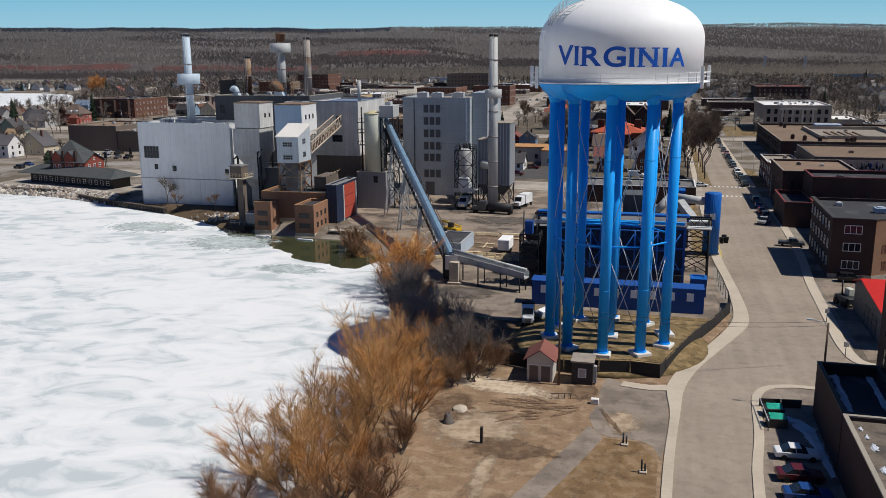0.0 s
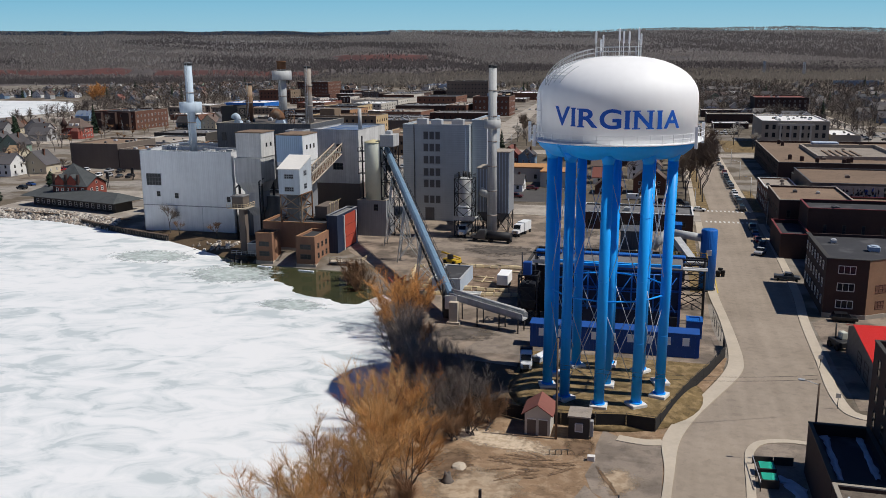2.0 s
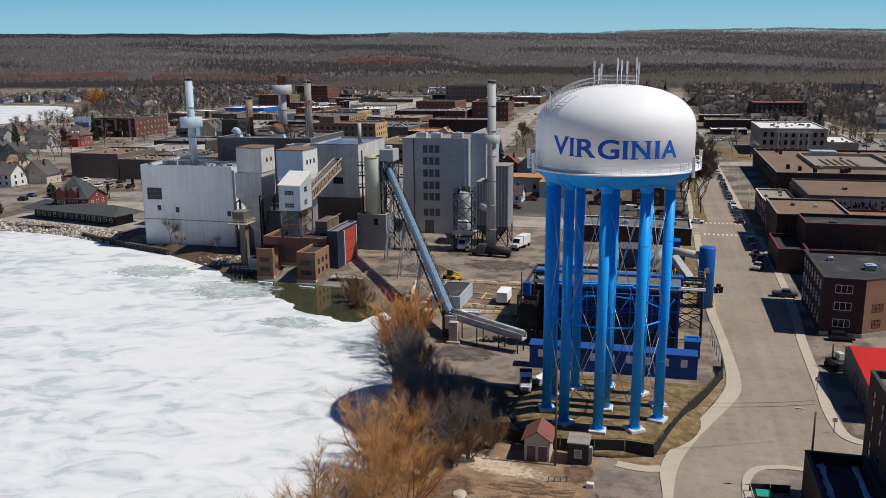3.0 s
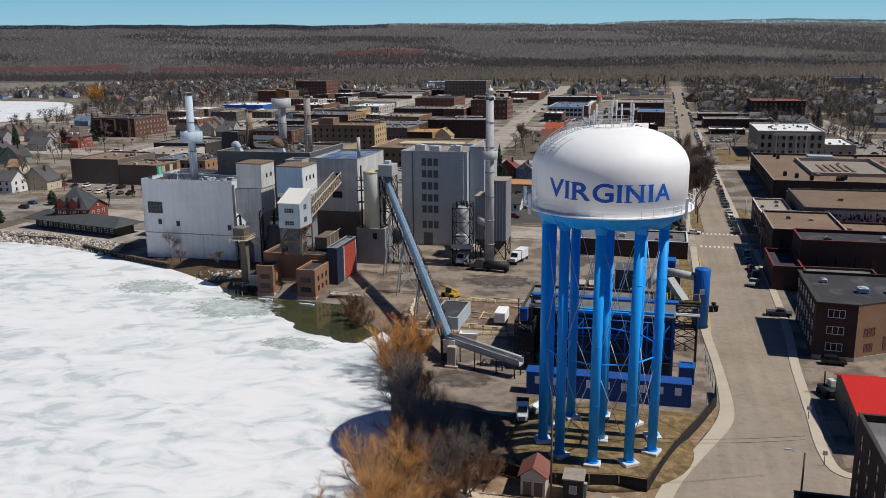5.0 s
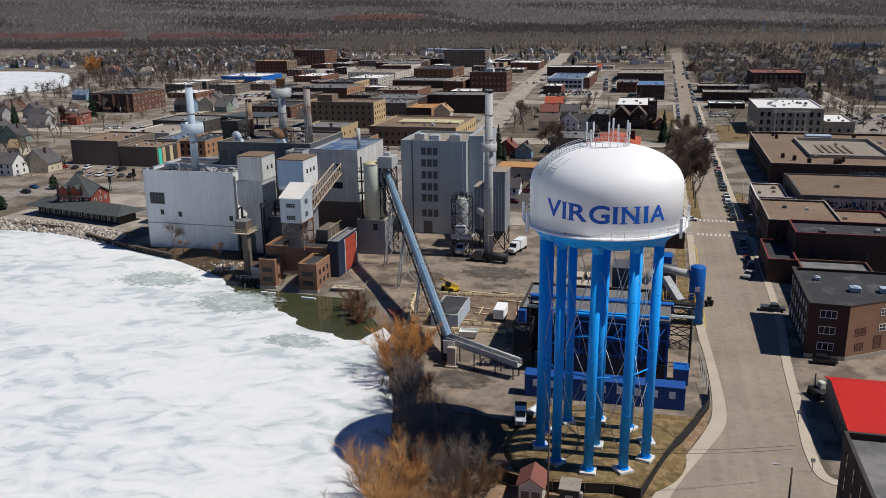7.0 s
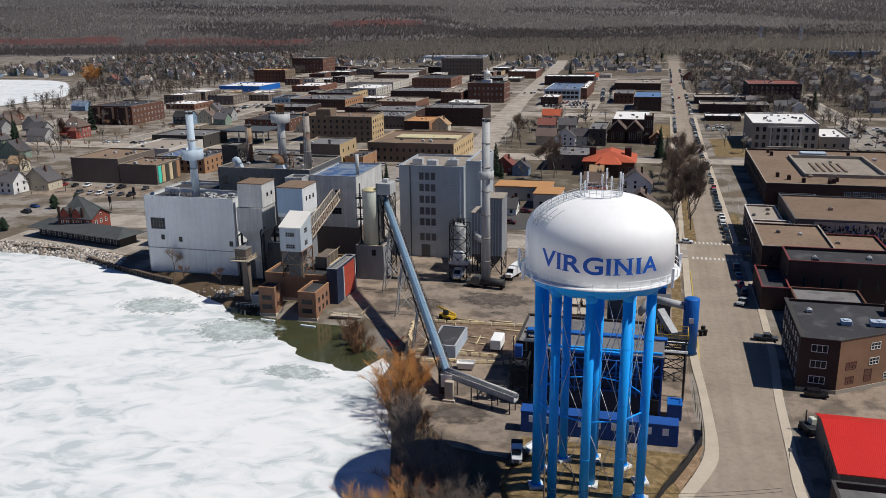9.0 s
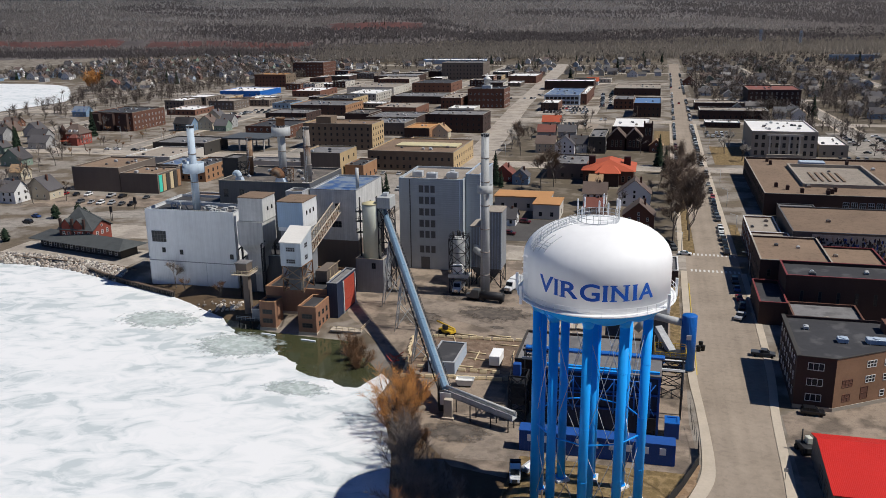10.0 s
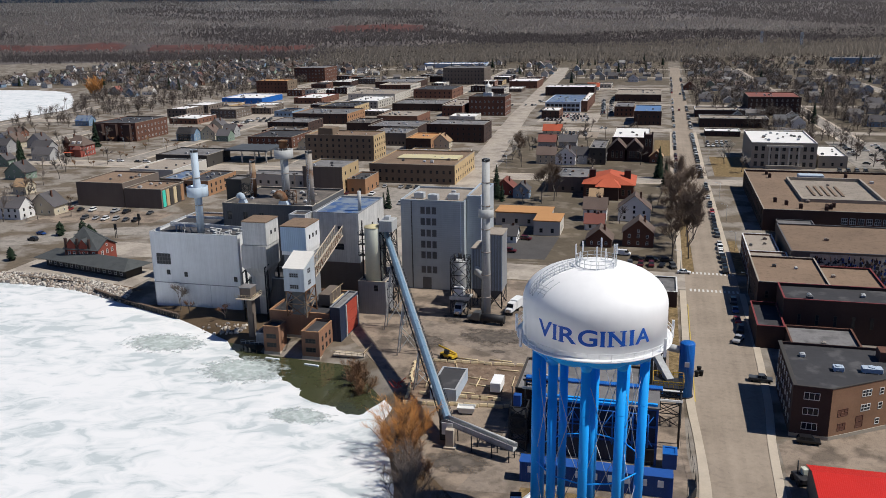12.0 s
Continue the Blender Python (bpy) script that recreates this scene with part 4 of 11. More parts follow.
def letter_mesh(ch, w, h, mid, z0):
    """One letter, built-in font, bent round the tank; mid: its place along the curve in metres from the middle."""
    cu = bpy.data.curves.new("letter", "FONT")
    cu.body, cu.size, cu.offset, cu.resolution_u = ch, 1.0, 0.02, 6
    ob = bpy.data.objects.new("letter_curve", cu)
    scene.collection.objects.link(ob)
    bpy.context.view_layer.update()
    me = bpy.data.meshes.new_from_object(ob.evaluated_get(bpy.context.evaluated_depsgraph_get()))
    bpy.data.objects.remove(ob)
    bm = nb()
    bm.from_mesh(me)
    xs, ys = [v.co.x for v in bm.verts], [v.co.y for v in bm.verts]
    xa, xb, ya, yb = min(xs), max(xs), min(ys), max(ys)
    for v in bm.verts:
        v.co = ((v.co.x - xa) / (xb - xa) * w - w / 2, (v.co.y - ya) / (yb - ya) * h, 0)
    if ch in "IRN":                                     # small serifs
        for x in ([-w / 2 + 0.3, w / 2 - 0.3] if ch == "N" else [-w / 2 + 0.3] if ch == "R" else [0]):
            for z in (0.08, h - 0.08):
                ww = w / 2 if ch == "I" else 0.42
                vs = [bm.verts.new(p) for p in ((x - ww - 0.12, z - 0.08, 0), (x + ww + 0.12, z - 0.08, 0), (x + ww + 0.12, z + 0.08, 0), (x - ww - 0.12, z + 0.08, 0))]
                bm.faces.new(vs)
    for _ in range(3):
        es = [e for e in bm.edges if e.calc_length() > 0.5]
        if es:
            bmesh.ops.subdivide_edges(bm, edges=es, cuts=1)
    bmesh.ops.triangulate(bm, faces=bm.faces[:])
    for v in bm.verts:
        a = FACE + (mid + v.co.x) / R_T
        r = R_T + 0.03
        v.co = (r * math.cos(a), r * math.sin(a), z0 + v.co.y)
    return bm


for ch, a, b, z0, tall in (("V", -132.6, -119.0, 41.80, 2.6), ("I", -117.9, -115.1, 41.76, 2.5), ("R", -112.4, -98.9, 41.68, 2.5), ("G", -97.7, -83.3, 41.52, 2.65), ("I", -81.0, -78.0, 41.54, 2.46),
                           ("N", -75.0, -62.4, 41.52, 2.46), ("I", -58.6, -55.4, 41.51, 2.44), ("A", -53.8, -40.0, 41.52, 2.42)):
    s0, s1 = R_T * (radians(a) - FACE), R_T * (radians(b) - FACE)
    part("letter", letter_mesh(ch, s1 - s0, tall, (s0 + s1) / 2, z0), "letter_blue", tower, "blue painted letter " + ch)

# roof platform, ladder, antennas
bm = nb()
lathe(bm, [(2.4, 50.7), (3.2, 50.7), (3.2, 50.98), (2.4, 50.98)], 32)
part("roof_platform", bm, "galv", tower)
bm = nb()
for k in range(18):
    a = 2 * math.pi * k / 18
    rod(bm, (3.2 * math.cos(a), 3.2 * math.sin(a), 51.1), (3.2 * math.cos(a), 3.2 * math.sin(a), 52.3), 0.045, n=4)
    for z in (51.7, 52.3):
        c = a + 2 * math.pi / 18
        rod(bm, (3.2 * math.cos(a), 3.2 * math.sin(a), z), (3.2 * math.cos(c), 3.2 * math.sin(c), z), 0.045, n=4)
part("roof_railing", bm, "galv", tower)
for a, r, h in ((200, 3.3, 3.3), (215, 2.9, 2.2), (275, 3.3, 3.6), (300, 3.2, 3.2), (330, 3.3, 3.7), (20, 3.3, 3.0), (80, 3.2, 3.4), (135, 3.3, 2.9)):
    bm = nb()
    x, y = r * math.cos(radians(a)), r * math.sin(radians(a))
    rod(bm, (x, y, 50.7), (x, y, 51.2 + h), 0.06, n=6)
    box(bm, x - 0.13, x + 0.13, y - 0.09, y + 0.09, 51.2 + h - 1.7, 51.2 + h - 0.1, bevel=0.03)
    part("antenna", bm, "white_paint", tower)
LAD = radians(-87 - 62)
bm = nb()
for s in (-0.25, 0.25):
    a = LAD + s / R_T
    rod(bm, (11.8 * math.cos(a), 11.8 * math.sin(a), 39.4), (11.8 * math.cos(a), 11.8 * math.sin(a), 46.5), 0.05, n=4)
for z in np.arange(39.8, 46.5, 0.4):
    a, c = LAD - 0.25 / R_T, LAD + 0.25 / R_T
    rod(bm, (11.8 * math.cos(a), 11.8 * math.sin(a), z), (11.8 * math.cos(c), 11.8 * math.sin(c), z), 0.03, n=4)
for z in np.arange(41.8, 46.5, 0.9):
    for k in range(6):
        t0, t1 = math.pi * k / 6, math.pi * (k + 1) / 6
        p = [Vector(((11.8 + 0.75 * math.sin(t)) * math.cos(LAD - 0.4 * math.cos(t) / R_T), (11.8 + 0.75 * math.sin(t)) * math.sin(LAD - 0.4 * math.cos(t) / R_T), z)) for t in (t0, t1)]
        rod(bm, p[0], p[1], 0.03, n=4)
part("caged_ladder", bm, "white_paint", tower)


def on_roof(a, s, up=0.0, side=0.0):
    """A point on the tank's shoulder and dome: s from 0 (rim) to 1 (top)."""
    t = s * math.pi / 2
    r, z = 0.02 + (R_T - 0.02) * math.cos(t) ** 0.82, 45.2 + 5.9 * math.sin(t)
    a += side / max(r, 1.5)
    return Vector((r * math.cos(a), r * math.sin(a), z + up))


bm = nb()
for side in (-0.45, 0.45):
    line = [on_roof(LAD, s, 0.05, side) for s in np.linspace(0.2, 0.84, 12)]
    for p, q in zip(line, line[1:]):
        for z in (0.0, 0.55, 1.1):
            rod(bm, p + Vector((0, 0, z)), q + Vector((0, 0, z)), 0.05, n=4)
        rod(bm, p, p + Vector((0, 0, 1.1)), 0.045, n=4)
part("roof_stair_rail", bm, "galv", tower)
bm = nb()
for side in (1.6, 3.0):
    line = [on_roof(LAD, s, 0.04, side) for s in np.linspace(0.25, 0.55, 6)]
    for p, q in zip(line, line[1:]):
        rod(bm, p, q, 0.06, n=4)
for s in (0.28, 0.33, 0.38):
    rod(bm, on_roof(LAD, s, 0.3, 0.4), on_roof(LAD, s, 0.3, 3.2), 0.05, n=4)
part("roof_conduit", bm, "galv", tower)
for a in (-150, -28, 12, 178):
    bm = nb()
    c = radians(a)
    x, y = 12.65 * math.cos(c), 12.65 * math.sin(c)
    box(bm, x - 0.22, x + 0.22, y - 0.16, y + 0.16, 38.6, 41.6, bevel=0.05)
    rod(bm, (12.4 * math.cos(c), 12.4 * math.sin(c), 40.0), (x, y, 40.0), 0.06, n=4)
    part("panel_antenna", bm, "white_paint", tower)
# cables and a ladder down one leg
a = FEET[6]
bm = nb()
for s in (0.0, 0.35, 0.6):
    c = a + 0.02 * s
    rod(bm, (10.15 * math.cos(c) + s * 0.4, 10.15 * math.sin(c), 1.2), (10.15 * math.cos(c) + s * 0.4, 10.15 * math.sin(c), 36.6), 0.05, n=5)
    rod(bm, (10.15 * math.cos(c) + s * 0.4, 10.15 * math.sin(c), 36.6), (12.1 * math.cos(c), 12.1 * math.sin(c), 39.3), 0.05, n=5)
part("cable_run", bm, "tank_blue", tower)

# low grassed mound under the tower
bm = nb()
lathe(bm, [(15.2, 0.0), (13.4, 0.45), (11.4, 0.95), (9.0, 1.0), (0.05, 1.0)], 40)
mound = tagged(part("tower_mound", bm, "lawn", smooth=True), "low grassed mound under the water tower", "ground", kind="structure")
mound.location = (TX, TY, 0)

# ---------------- the power works beside the lake ----------------
def steel_frame(bm, x0, x1, y0, y1, z0, z1, tiers=2, r=0.14, n=4):
    """Four posts with beams and crossed braces."""
    c = [(x0, y0), (x1, y0), (x1, y1), (x0, y1)]
    for x, y in c:
        rod(bm, (x, y, z0), (x, y, z1), r, n=n)
    for k in range(tiers):
        a, b = z0 + (z1 - z0) * k / tiers, z0 + (z1 - z0) * (k + 1) / tiers
        for (xa, ya), (xb, yb) in zip(c, c[1:] + c[:1]):
            rod(bm, (xa, ya, b), (xb, yb, b), r * 0.8, n=n)
            rod(bm, (xa, ya, a), (xb, yb, b), r * 0.6, n=n)
            rod(bm, (xb, yb, a), (xa, ya, b), r * 0.6, n=n)
    return bm


def stack(name, label, x, y, z0, z1, r0, r1, material, ring=None, ring_mat="stack_grey", bands=3):
    root = thing(name, label, "smokestack", x, y, z0)
    bm = nb()
    h = z1 - z0
    lathe(bm, [(r0, 0), (r1, h), (r1 * 0.8, h), (r1 * 0.8, h - 1.5)], 24)
    part("shaft", bm, material, root)
    for k in range(1, bands + 1):
        bm = nb()
        z = h * k / (bands + 1)
        r = r0 + (r1 - r0) * z / h
        lathe(bm, [(r + 0.01, z - 0.15), (r + 0.12, z - 0.15), (r + 0.12, z + 0.15), (r + 0.01, z + 0.15)], 24)
        part("band", bm, "stack_old", root)
    bm = nb()
    lathe(bm, [(r1 + 0.02, h - 0.8), (r1 + 0.1, h - 0.8), (r1 + 0.1, h - 0.05), (r1 + 0.02, h - 0.05)], 24)
    part("cap_band", bm, "dark_steel", root)
    if ring:
        za, zb, rr = ring
        r = r0 + (r1 - r0) * (za - z0) / h
        bm = nb()
        lathe(bm, [(r, za - z0 - 0.05), (rr - 0.1, za - z0), (rr, za - z0 + 0.1), (rr, zb - z0), (rr - 0.25, zb - z0), (rr - 0.25, zb - z0 - 0.6), (r, zb - z0 - 0.6)], 28)
        part("platform", bm, ring_mat, root)
    bm = nb()
    for s in (-0.25, 0.25):
        rod(bm, (s, -r0 - 0.15, 0.5), (s, -r1 - 0.15, h), 0.05, n=4)
    for z in np.arange(0.8, h, 0.8):
        rr_ = r0 + (r1 - r0) * z / h + 0.15
        rod(bm, (-0.25, -rr_, z), (0.25, -rr_, z), 0.035, n=4)
    part("ladder", bm, "galv", root)
    return root


# white turbine house
W = block("turbine_house", "large white corrugated-metal turbine house with stains", "building", -159, -128.4, 228, 239.8, 24.7, "siding_white", "roof_dark", "galv", 0.9, -0.4)
windows(W, "S", 1.6, 6.6, 0, 14.2, 1, 1, 5.0, 3.6, 1, 5, 3, "siding_dark")
for x, z in ((5.4, 10.8), (11.6, 10.4), (29.0, 9.8)):
    windows(W, "S", x - 1, x + 1, 0, z, 1, 1, 1.2, 1.6, 1, 2, 2, "trim_dark")
bm = nb()
box(bm, -0.06, 30.66, -0.12, -0.002, 8.0, 8.25)
part("belt_course", bm, "siding_grey", W)
bm = nb()
box(bm, 19.8, 20.0, -0.1, -0.002, 0.4, 8.0)
part("downpipe", bm, "galv", W)
bm = nb()
box(bm, -0.08, 0.12, -0.1, -0.002, 0.4, 24.4)
part("downpipe", bm, "galv", W)
bm = nb()
rng = random.Random(3)
for k in range(26):
    x, y = rng.uniform(16, 28), rng.uniform(1.5, 9.6)
    box(bm, x, x + rng.uniform(0.3, 2.2), y, y + rng.uniform(0.3, 1.5), 23.81, 23.81 + rng.uniform(0.2, 0.9))
for k in range(8):
    x, y = rng.uniform(4, 13), rng.uniform(2, 9.5)
    rod(bm, (x, y, 23.81), (x + rng.uniform(-1, 1), y + rng.uniform(-1, 1), 23.8 + rng.uniform(1, 3)), 0.15, n=6)
tagged(part("roof_pipework", bm, "stack_grey", W), kind="stuff")
block("rear_hall", "white metal hall behind the turbine house", "building", -159, -139.4, 240, 250, 24.5, "siding_white", "roof_dark", "galv", 0.6)
root = block("rear_house", "grey flat-roofed house behind the turbine house", "building", -166, -150, 254, 268, 21.5, "siding_grey", "roof_brown", "galv", 0.5)
stack("white_smokestack", "pale blue-white smokestack with a drum platform", -143.3, 232.6, 23.8, 50.3, 1.2, 1.1, "stack_pale", (35.6, 38.7, 3.3), "stack_pale", 2)

# old boiler hall with three stacks
B = block("boiler_hall", "dark grey boiler hall with a brown gravel roof", "building", -139.2, -107.9, 240, 268, 31.9, "siding_dark", "roof_tar", "stone", 0.5, units=9, seed=8)
windows(B, "S", 1, 15, 0, 26.6, 1, 5, 1.6, 2.6, 1, 2, 2, "trim_dark", skip=((0, 1), (0, 3)))
block("hall_bay", "grey metal bay in front of the boiler hall", "building", -113.4, -107.9, 234, 239.8, 30.4, "siding_mid", "roof_tar", "galv", 0.4)
block("fan_house", "black metal fan house beside the boiler hall", "building", -147.2, -141.3, 258, 266, 36.0, "trim_dark", "roof_grey", "trim_dark", 0.3)
stack("rusty_smokestack", "short rust-streaked steel smokestack", -134.5, 253.5, 31.3, 43.9, 1.1, 1.0, "rust", None, bands=1)
root = stack("cone_smokestack", "tall grey smokestack with a wide drum platform", -123, 254, 31.3, 48.0, 1.35, 1.25, "stack_grey", (44.7, 47.6, 3.1), "stack_grey", 1)
part("flue", lathe(nb(), [(1.27, 16.7), (1.4, 16.85), (1.4, 18.8), (1.6, 18.8), (1.6, 19.3), (1.2, 19.3), (1.2, 18.5)], 24), "rust", root, "rusty steel flue head")
stack("slim_smokestack", "weathered grey concrete smokestack streaked with rust", -109.6, 243.4, 31.3, 49.2, 1.25, 1.0, "stack_old", None, bands=2)
root = thing("stack_pad", "pale square pad round the smokestack's foot", "pad", -109.6, 243.4, 31.4)
bm = nb()
for x0, x1, y0, y1 in ((-1.65, 1.65, -2.2, -1.3), (-1.65, 1.65, 1.3, 2.2), (-1.65, -1.3, -1.29, 1.29), (1.3, 1.65, -1.29, 1.29)):
    box(bm, x0, x1, y0, y1, 0, 0.4)
part("pad", bm, "concrete_w", root)


def elbow_duct(label, x, y, r, h, out, mk):
    """A fan outlet: a flared skirt, a bent neck towards -x and a short mouth."""
    root = thing("air_duct", label, "duct", x, y, 31.4)
    bm = nb()
    w = r * 0.9
    lo = [bm.verts.new((sx * w * 1.5, sy * w * 1.2, 0)) for sx, sy in ((-1, -1), (1, -1), (1, 1), (-1, 1))]
    hi = [bm.verts.new((sx * w, sy * w, h * 0.35)) for sx, sy in ((-1, -1), (1, -1), (1, 1), (-1, 1))]
    for k in range(4):
        bm.faces.new((lo[k], lo[(k + 1) % 4], hi[(k + 1) % 4], hi[k]))
    bm.faces.new(hi)
    part("skirt", bm, "stack_pale", root)
    bm = nb()
    n = 9
    last = None
    for k in range(n + 1):                               # neck swept through a right angle and more
        a_ = math.pi * 0.85 * k / n
        cx, cz = -out + out * math.cos(a_), h * 0.35 + 0.003 + (h * 0.65 - r) * math.sin(a_)
        d = Vector((math.cos(a_), 0, math.sin(a_)))
        ring = [bm.verts.new(Vector((cx, 0, cz)) + d * (r * math.cos(q)) + Vector((0, r * math.sin(q), 0))) for q in (j * math.pi / 7 for j in range(14))]
        if last:
            for j in range(14):
                bm.faces.new((last[j], last[(j + 1) % 14], ring[(j + 1) % 14], ring[j]))
        else:
            bm.faces.new(ring[::-1])
        last = ring
    bm.faces.new(last)
    bmesh.ops.recalc_face_normals(bm, faces=bm.faces[:])
    for f in bm.faces:
        f.smooth = len(f.verts) == 4
    part("neck", bm, mk, root)


elbow_duct("white bent sheet-metal air outlet on the roof", -133.4, 243.2, 0.95, 3.5, 0.8, "stack_pale")
elbow_duct("rust-brown bent sheet-metal fan outlet on the roof", -118.2, 241.8, 1.3, 5.0, 1.4, "rust")
root = thing("duct_frame", "rusty steel bracing beside the fan outlet", "frame", -117.4, 244.5, 31.4)
part("frame", steel_frame(nb(), -1.6, 1.6, -1.2, 1.6, 0, 4.2, 2, 0.12), "rust", root)
root = thing("duct_frame", "dark steel bracing beside the short smokestack", "frame", -137.4, 253.5, 31.4)
part("frame", steel_frame(nb(), -1.6, 1.6, -1.2, 1.6, 0, 4.2, 2, 0.12), "dark_steel", root)

# ash bunker tower
root = thing("ash_bunker", "tall grey metal-clad ash bunker with a hopper", "bunker", -122.8, 221, 0)
bm = nb()
box(bm, 0, 7.8, 0, 8.6, 23.8, 30.7)
up_ = part("upper_house", bm, "siding_weathered", root, "light grey corrugated upper house")
bm = nb()
box(bm, -0.15, 7.95, -0.15, 8.75, 30.703, 31.0)
part("roof", bm, "roof_brown", root)
windows(root, "E", 2, 7.6, 7.8, 26.6, 1, 2, 0.9, 1.2, 1, 1, 1, "trim_dark")
bm = nb()
box(bm, -0.6, 7.6, -0.4, 8.8, 16.6, 23.6)
part("bin", bm, "siding_mid", root)
bm = nb()
rings = []
for x0, x1, y0, y1, z in ((-0.5, 7.5, -0.3, 8.7, 16.59), (1.4, 6.2, 1.2, 7.4, 13.6), (1.4, 6.2, 1.2, 7.4, 9.2), (2.6, 5.0, 3.0, 6.0, 6.4), (2.6, 5.0, 3.0, 6.0, 1.0)):
    rings.append([bm.verts.new(q) for q in ((x0, y0, z), (x1, y0, z), (x1, y1, z), (x0, y1, z))])
for b, a in zip(rings[1:], rings):
    for k in range(4):
        bm.faces.new((b[k], b[(k + 1) % 4], a[(k + 1) % 4], a[k]))
bm.faces.new(rings[-1][::-1])
part("hopper", bm, "siding_mid", root, "stained grey metal hopper")
for x, y in ((0.1, 0.4), (7.1, 0.4), (7.1, 8.2), (0.1, 8.2)):
    bm = nb()
    box(bm, x - 0.25, x + 0.25, y - 0.25, y + 0.25, 0, 16.58)
    part("post", bm, "dark_steel", root)
for k, (x, y, z) in enumerate(((-0.6, -0.8, 15.0), (6.9, -0.7, 17.0), (0.4, -0.9, 12.0))):
    bm = nb()
    rod(bm, (x, y, 0), (x, y, z), 0.22, n=8)
    rod(bm, (x, y, z), (x + 0.8, y + 1.2, z + 0.9), 0.22, n=8)
    part("downpipe", bm, "dark_steel", root)
block("bunker_base", "dark metal house under the bunker", "building", -123.5, -112, 226, 238, 12, "siding_dark", "roof_dark", "galv", 0.4)

# blue headhouse on a grey tower
root = thing("coal_headhouse", "pale blue metal coal headhouse on a grey tower", "building", -109.4, 219, 0)
bm = nb()
box(bm, 0, 7.9, 0, 10.5, 23.0, 30.4)
part("blue_house", bm, "siding_blue", root, "pale blue corrugated box")
bm = nb()
box(bm, 7.903, 8.0, 0.02, 10.48, 23.02, 30.38)
part("east_wall", bm, "siding_white", root, "white corrugated end wall")
bm = nb()
box(bm, -0.12, 8.1, -0.12, 10.62, 30.403, 30.7)
part("roof", bm, "roof_brown", root)
bm = nb()
box(bm, 0.1, 7.8, 0.1, 10.4, 21.9, 22.99)
part("white_band", bm, "siding_white", root)
bm = nb()
box(bm, 0.4, 7.6, 0.8, 10.2, 0, 21.89)
part("tower", bm, "siding_grey", root)
windows(root, "E", 1.5, 9, 8.0, 26.4, 1, 3, 0.9, 1.3, 1, 1, 1, "trim_dark")

# transfer house on legs
root = thing("transfer_house", "pale blue-grey metal transfer house on a steel frame", "building", -100.9, 201.5, 0)
bm = nb()
v = [bm.verts.new(p) for p in ((0, 0, 16.8), (6.0, 0, 16.8), (6.0, 7.6, 16.8), (0, 7.6, 16.8), (0, 0, 23.3), (6.0, 0, 23.3), (6.0, 7.6, 26.0), (0, 7.6, 26.0))]
for q in ((3, 2, 1, 0), (0, 1, 5, 4), (1, 2, 6, 5), (2, 3, 7, 6), (3, 0, 4, 7), (4, 5, 6, 7)):
    bm.faces.new([v[k] for k in q])
part("house", bm, "siding_transfer", root)
bm = nb()
v = [bm.verts.new(p) for p in ((-0.2, -0.3, 23.25), (6.2, -0.3, 23.25), (6.2, 7.8, 26.06), (-0.2, 7.8, 26.06), (-0.2, -0.3, 23.5), (6.2, -0.3, 23.5), (6.2, 7.8, 26.31), (-0.2, 7.8, 26.31))]
for q in ((3, 2, 1, 0), (0, 1, 5, 4), (1, 2, 6, 5), (2, 3, 7, 6), (3, 0, 4, 7), (4, 5, 6, 7)):
    bm.faces.new([v[k] for k in q])
part("roof", bm, "concrete_w", root)
windows(root, "S", 1.2, 4.8, 0, 17.6, 2, 1, 2.6, 1.2, 3.3, 4, 2, "siding_grey")
windows(root, "E", 1.5, 5.5, 6.0, 18.0, 2, 1, 1.8, 1.4, 3.4, 3, 2, "siding_grey")
part("steel_frame", steel_frame(nb(), 0.3, 6.1, 0.3, 7.3, 9.4, 16.79, 2, 0.2), "rust", root)
bm = nb()
box(bm, 1.2, 4.6, 2.0, 7.0, 9.41, 16.78)
part("chute", bm, "siding_dark", root)
# inclined truss gallery up to the boiler house
root = thing("truss_gallery", "open steel truss gallery climbing between the houses", "gallery", -98.2, 211.1, 0)
bm = nb()
p0, p1 = Vector((0.2, 0, 18.2)), Vector((-1.8, 27.7, 23.4))
for sx in (0, 2.4):
    for dz in (0, 3.0):
        rod(bm, p0 + Vector((sx, 0, dz)), p1 + Vector((sx, 0, dz)), 0.16, n=4)
for k in range(11):
    a, b = p0.lerp(p1, k / 11), p0.lerp(p1, (k + 1) / 11)
    for sx in (0, 2.4):
        s = Vector((sx, 0, 0))
        rod(bm, a + s, a + s + Vector((0, 0, 3)), 0.09, n=4)
        rod(bm, a + s, b + s + Vector((0, 0, 3)), 0.09, n=4)
    for dz in (0, 3.0):
        rod(bm, a + Vector((0, 0, dz)), a + Vector((2.4, 0, dz)), 0.09, n=4)
part("truss", bm, "concrete", root)
bm = nb()
for k in range(30):
    a = p0.lerp(p1, (k + 0.5) / 30)
    box(bm, a.x + 0.3, a.x + 2.1, a.y - 0.35, a.y + 0.35, a.z + 0.15, a.z + 0.35)
part("belt_deck", bm, "rust", root)

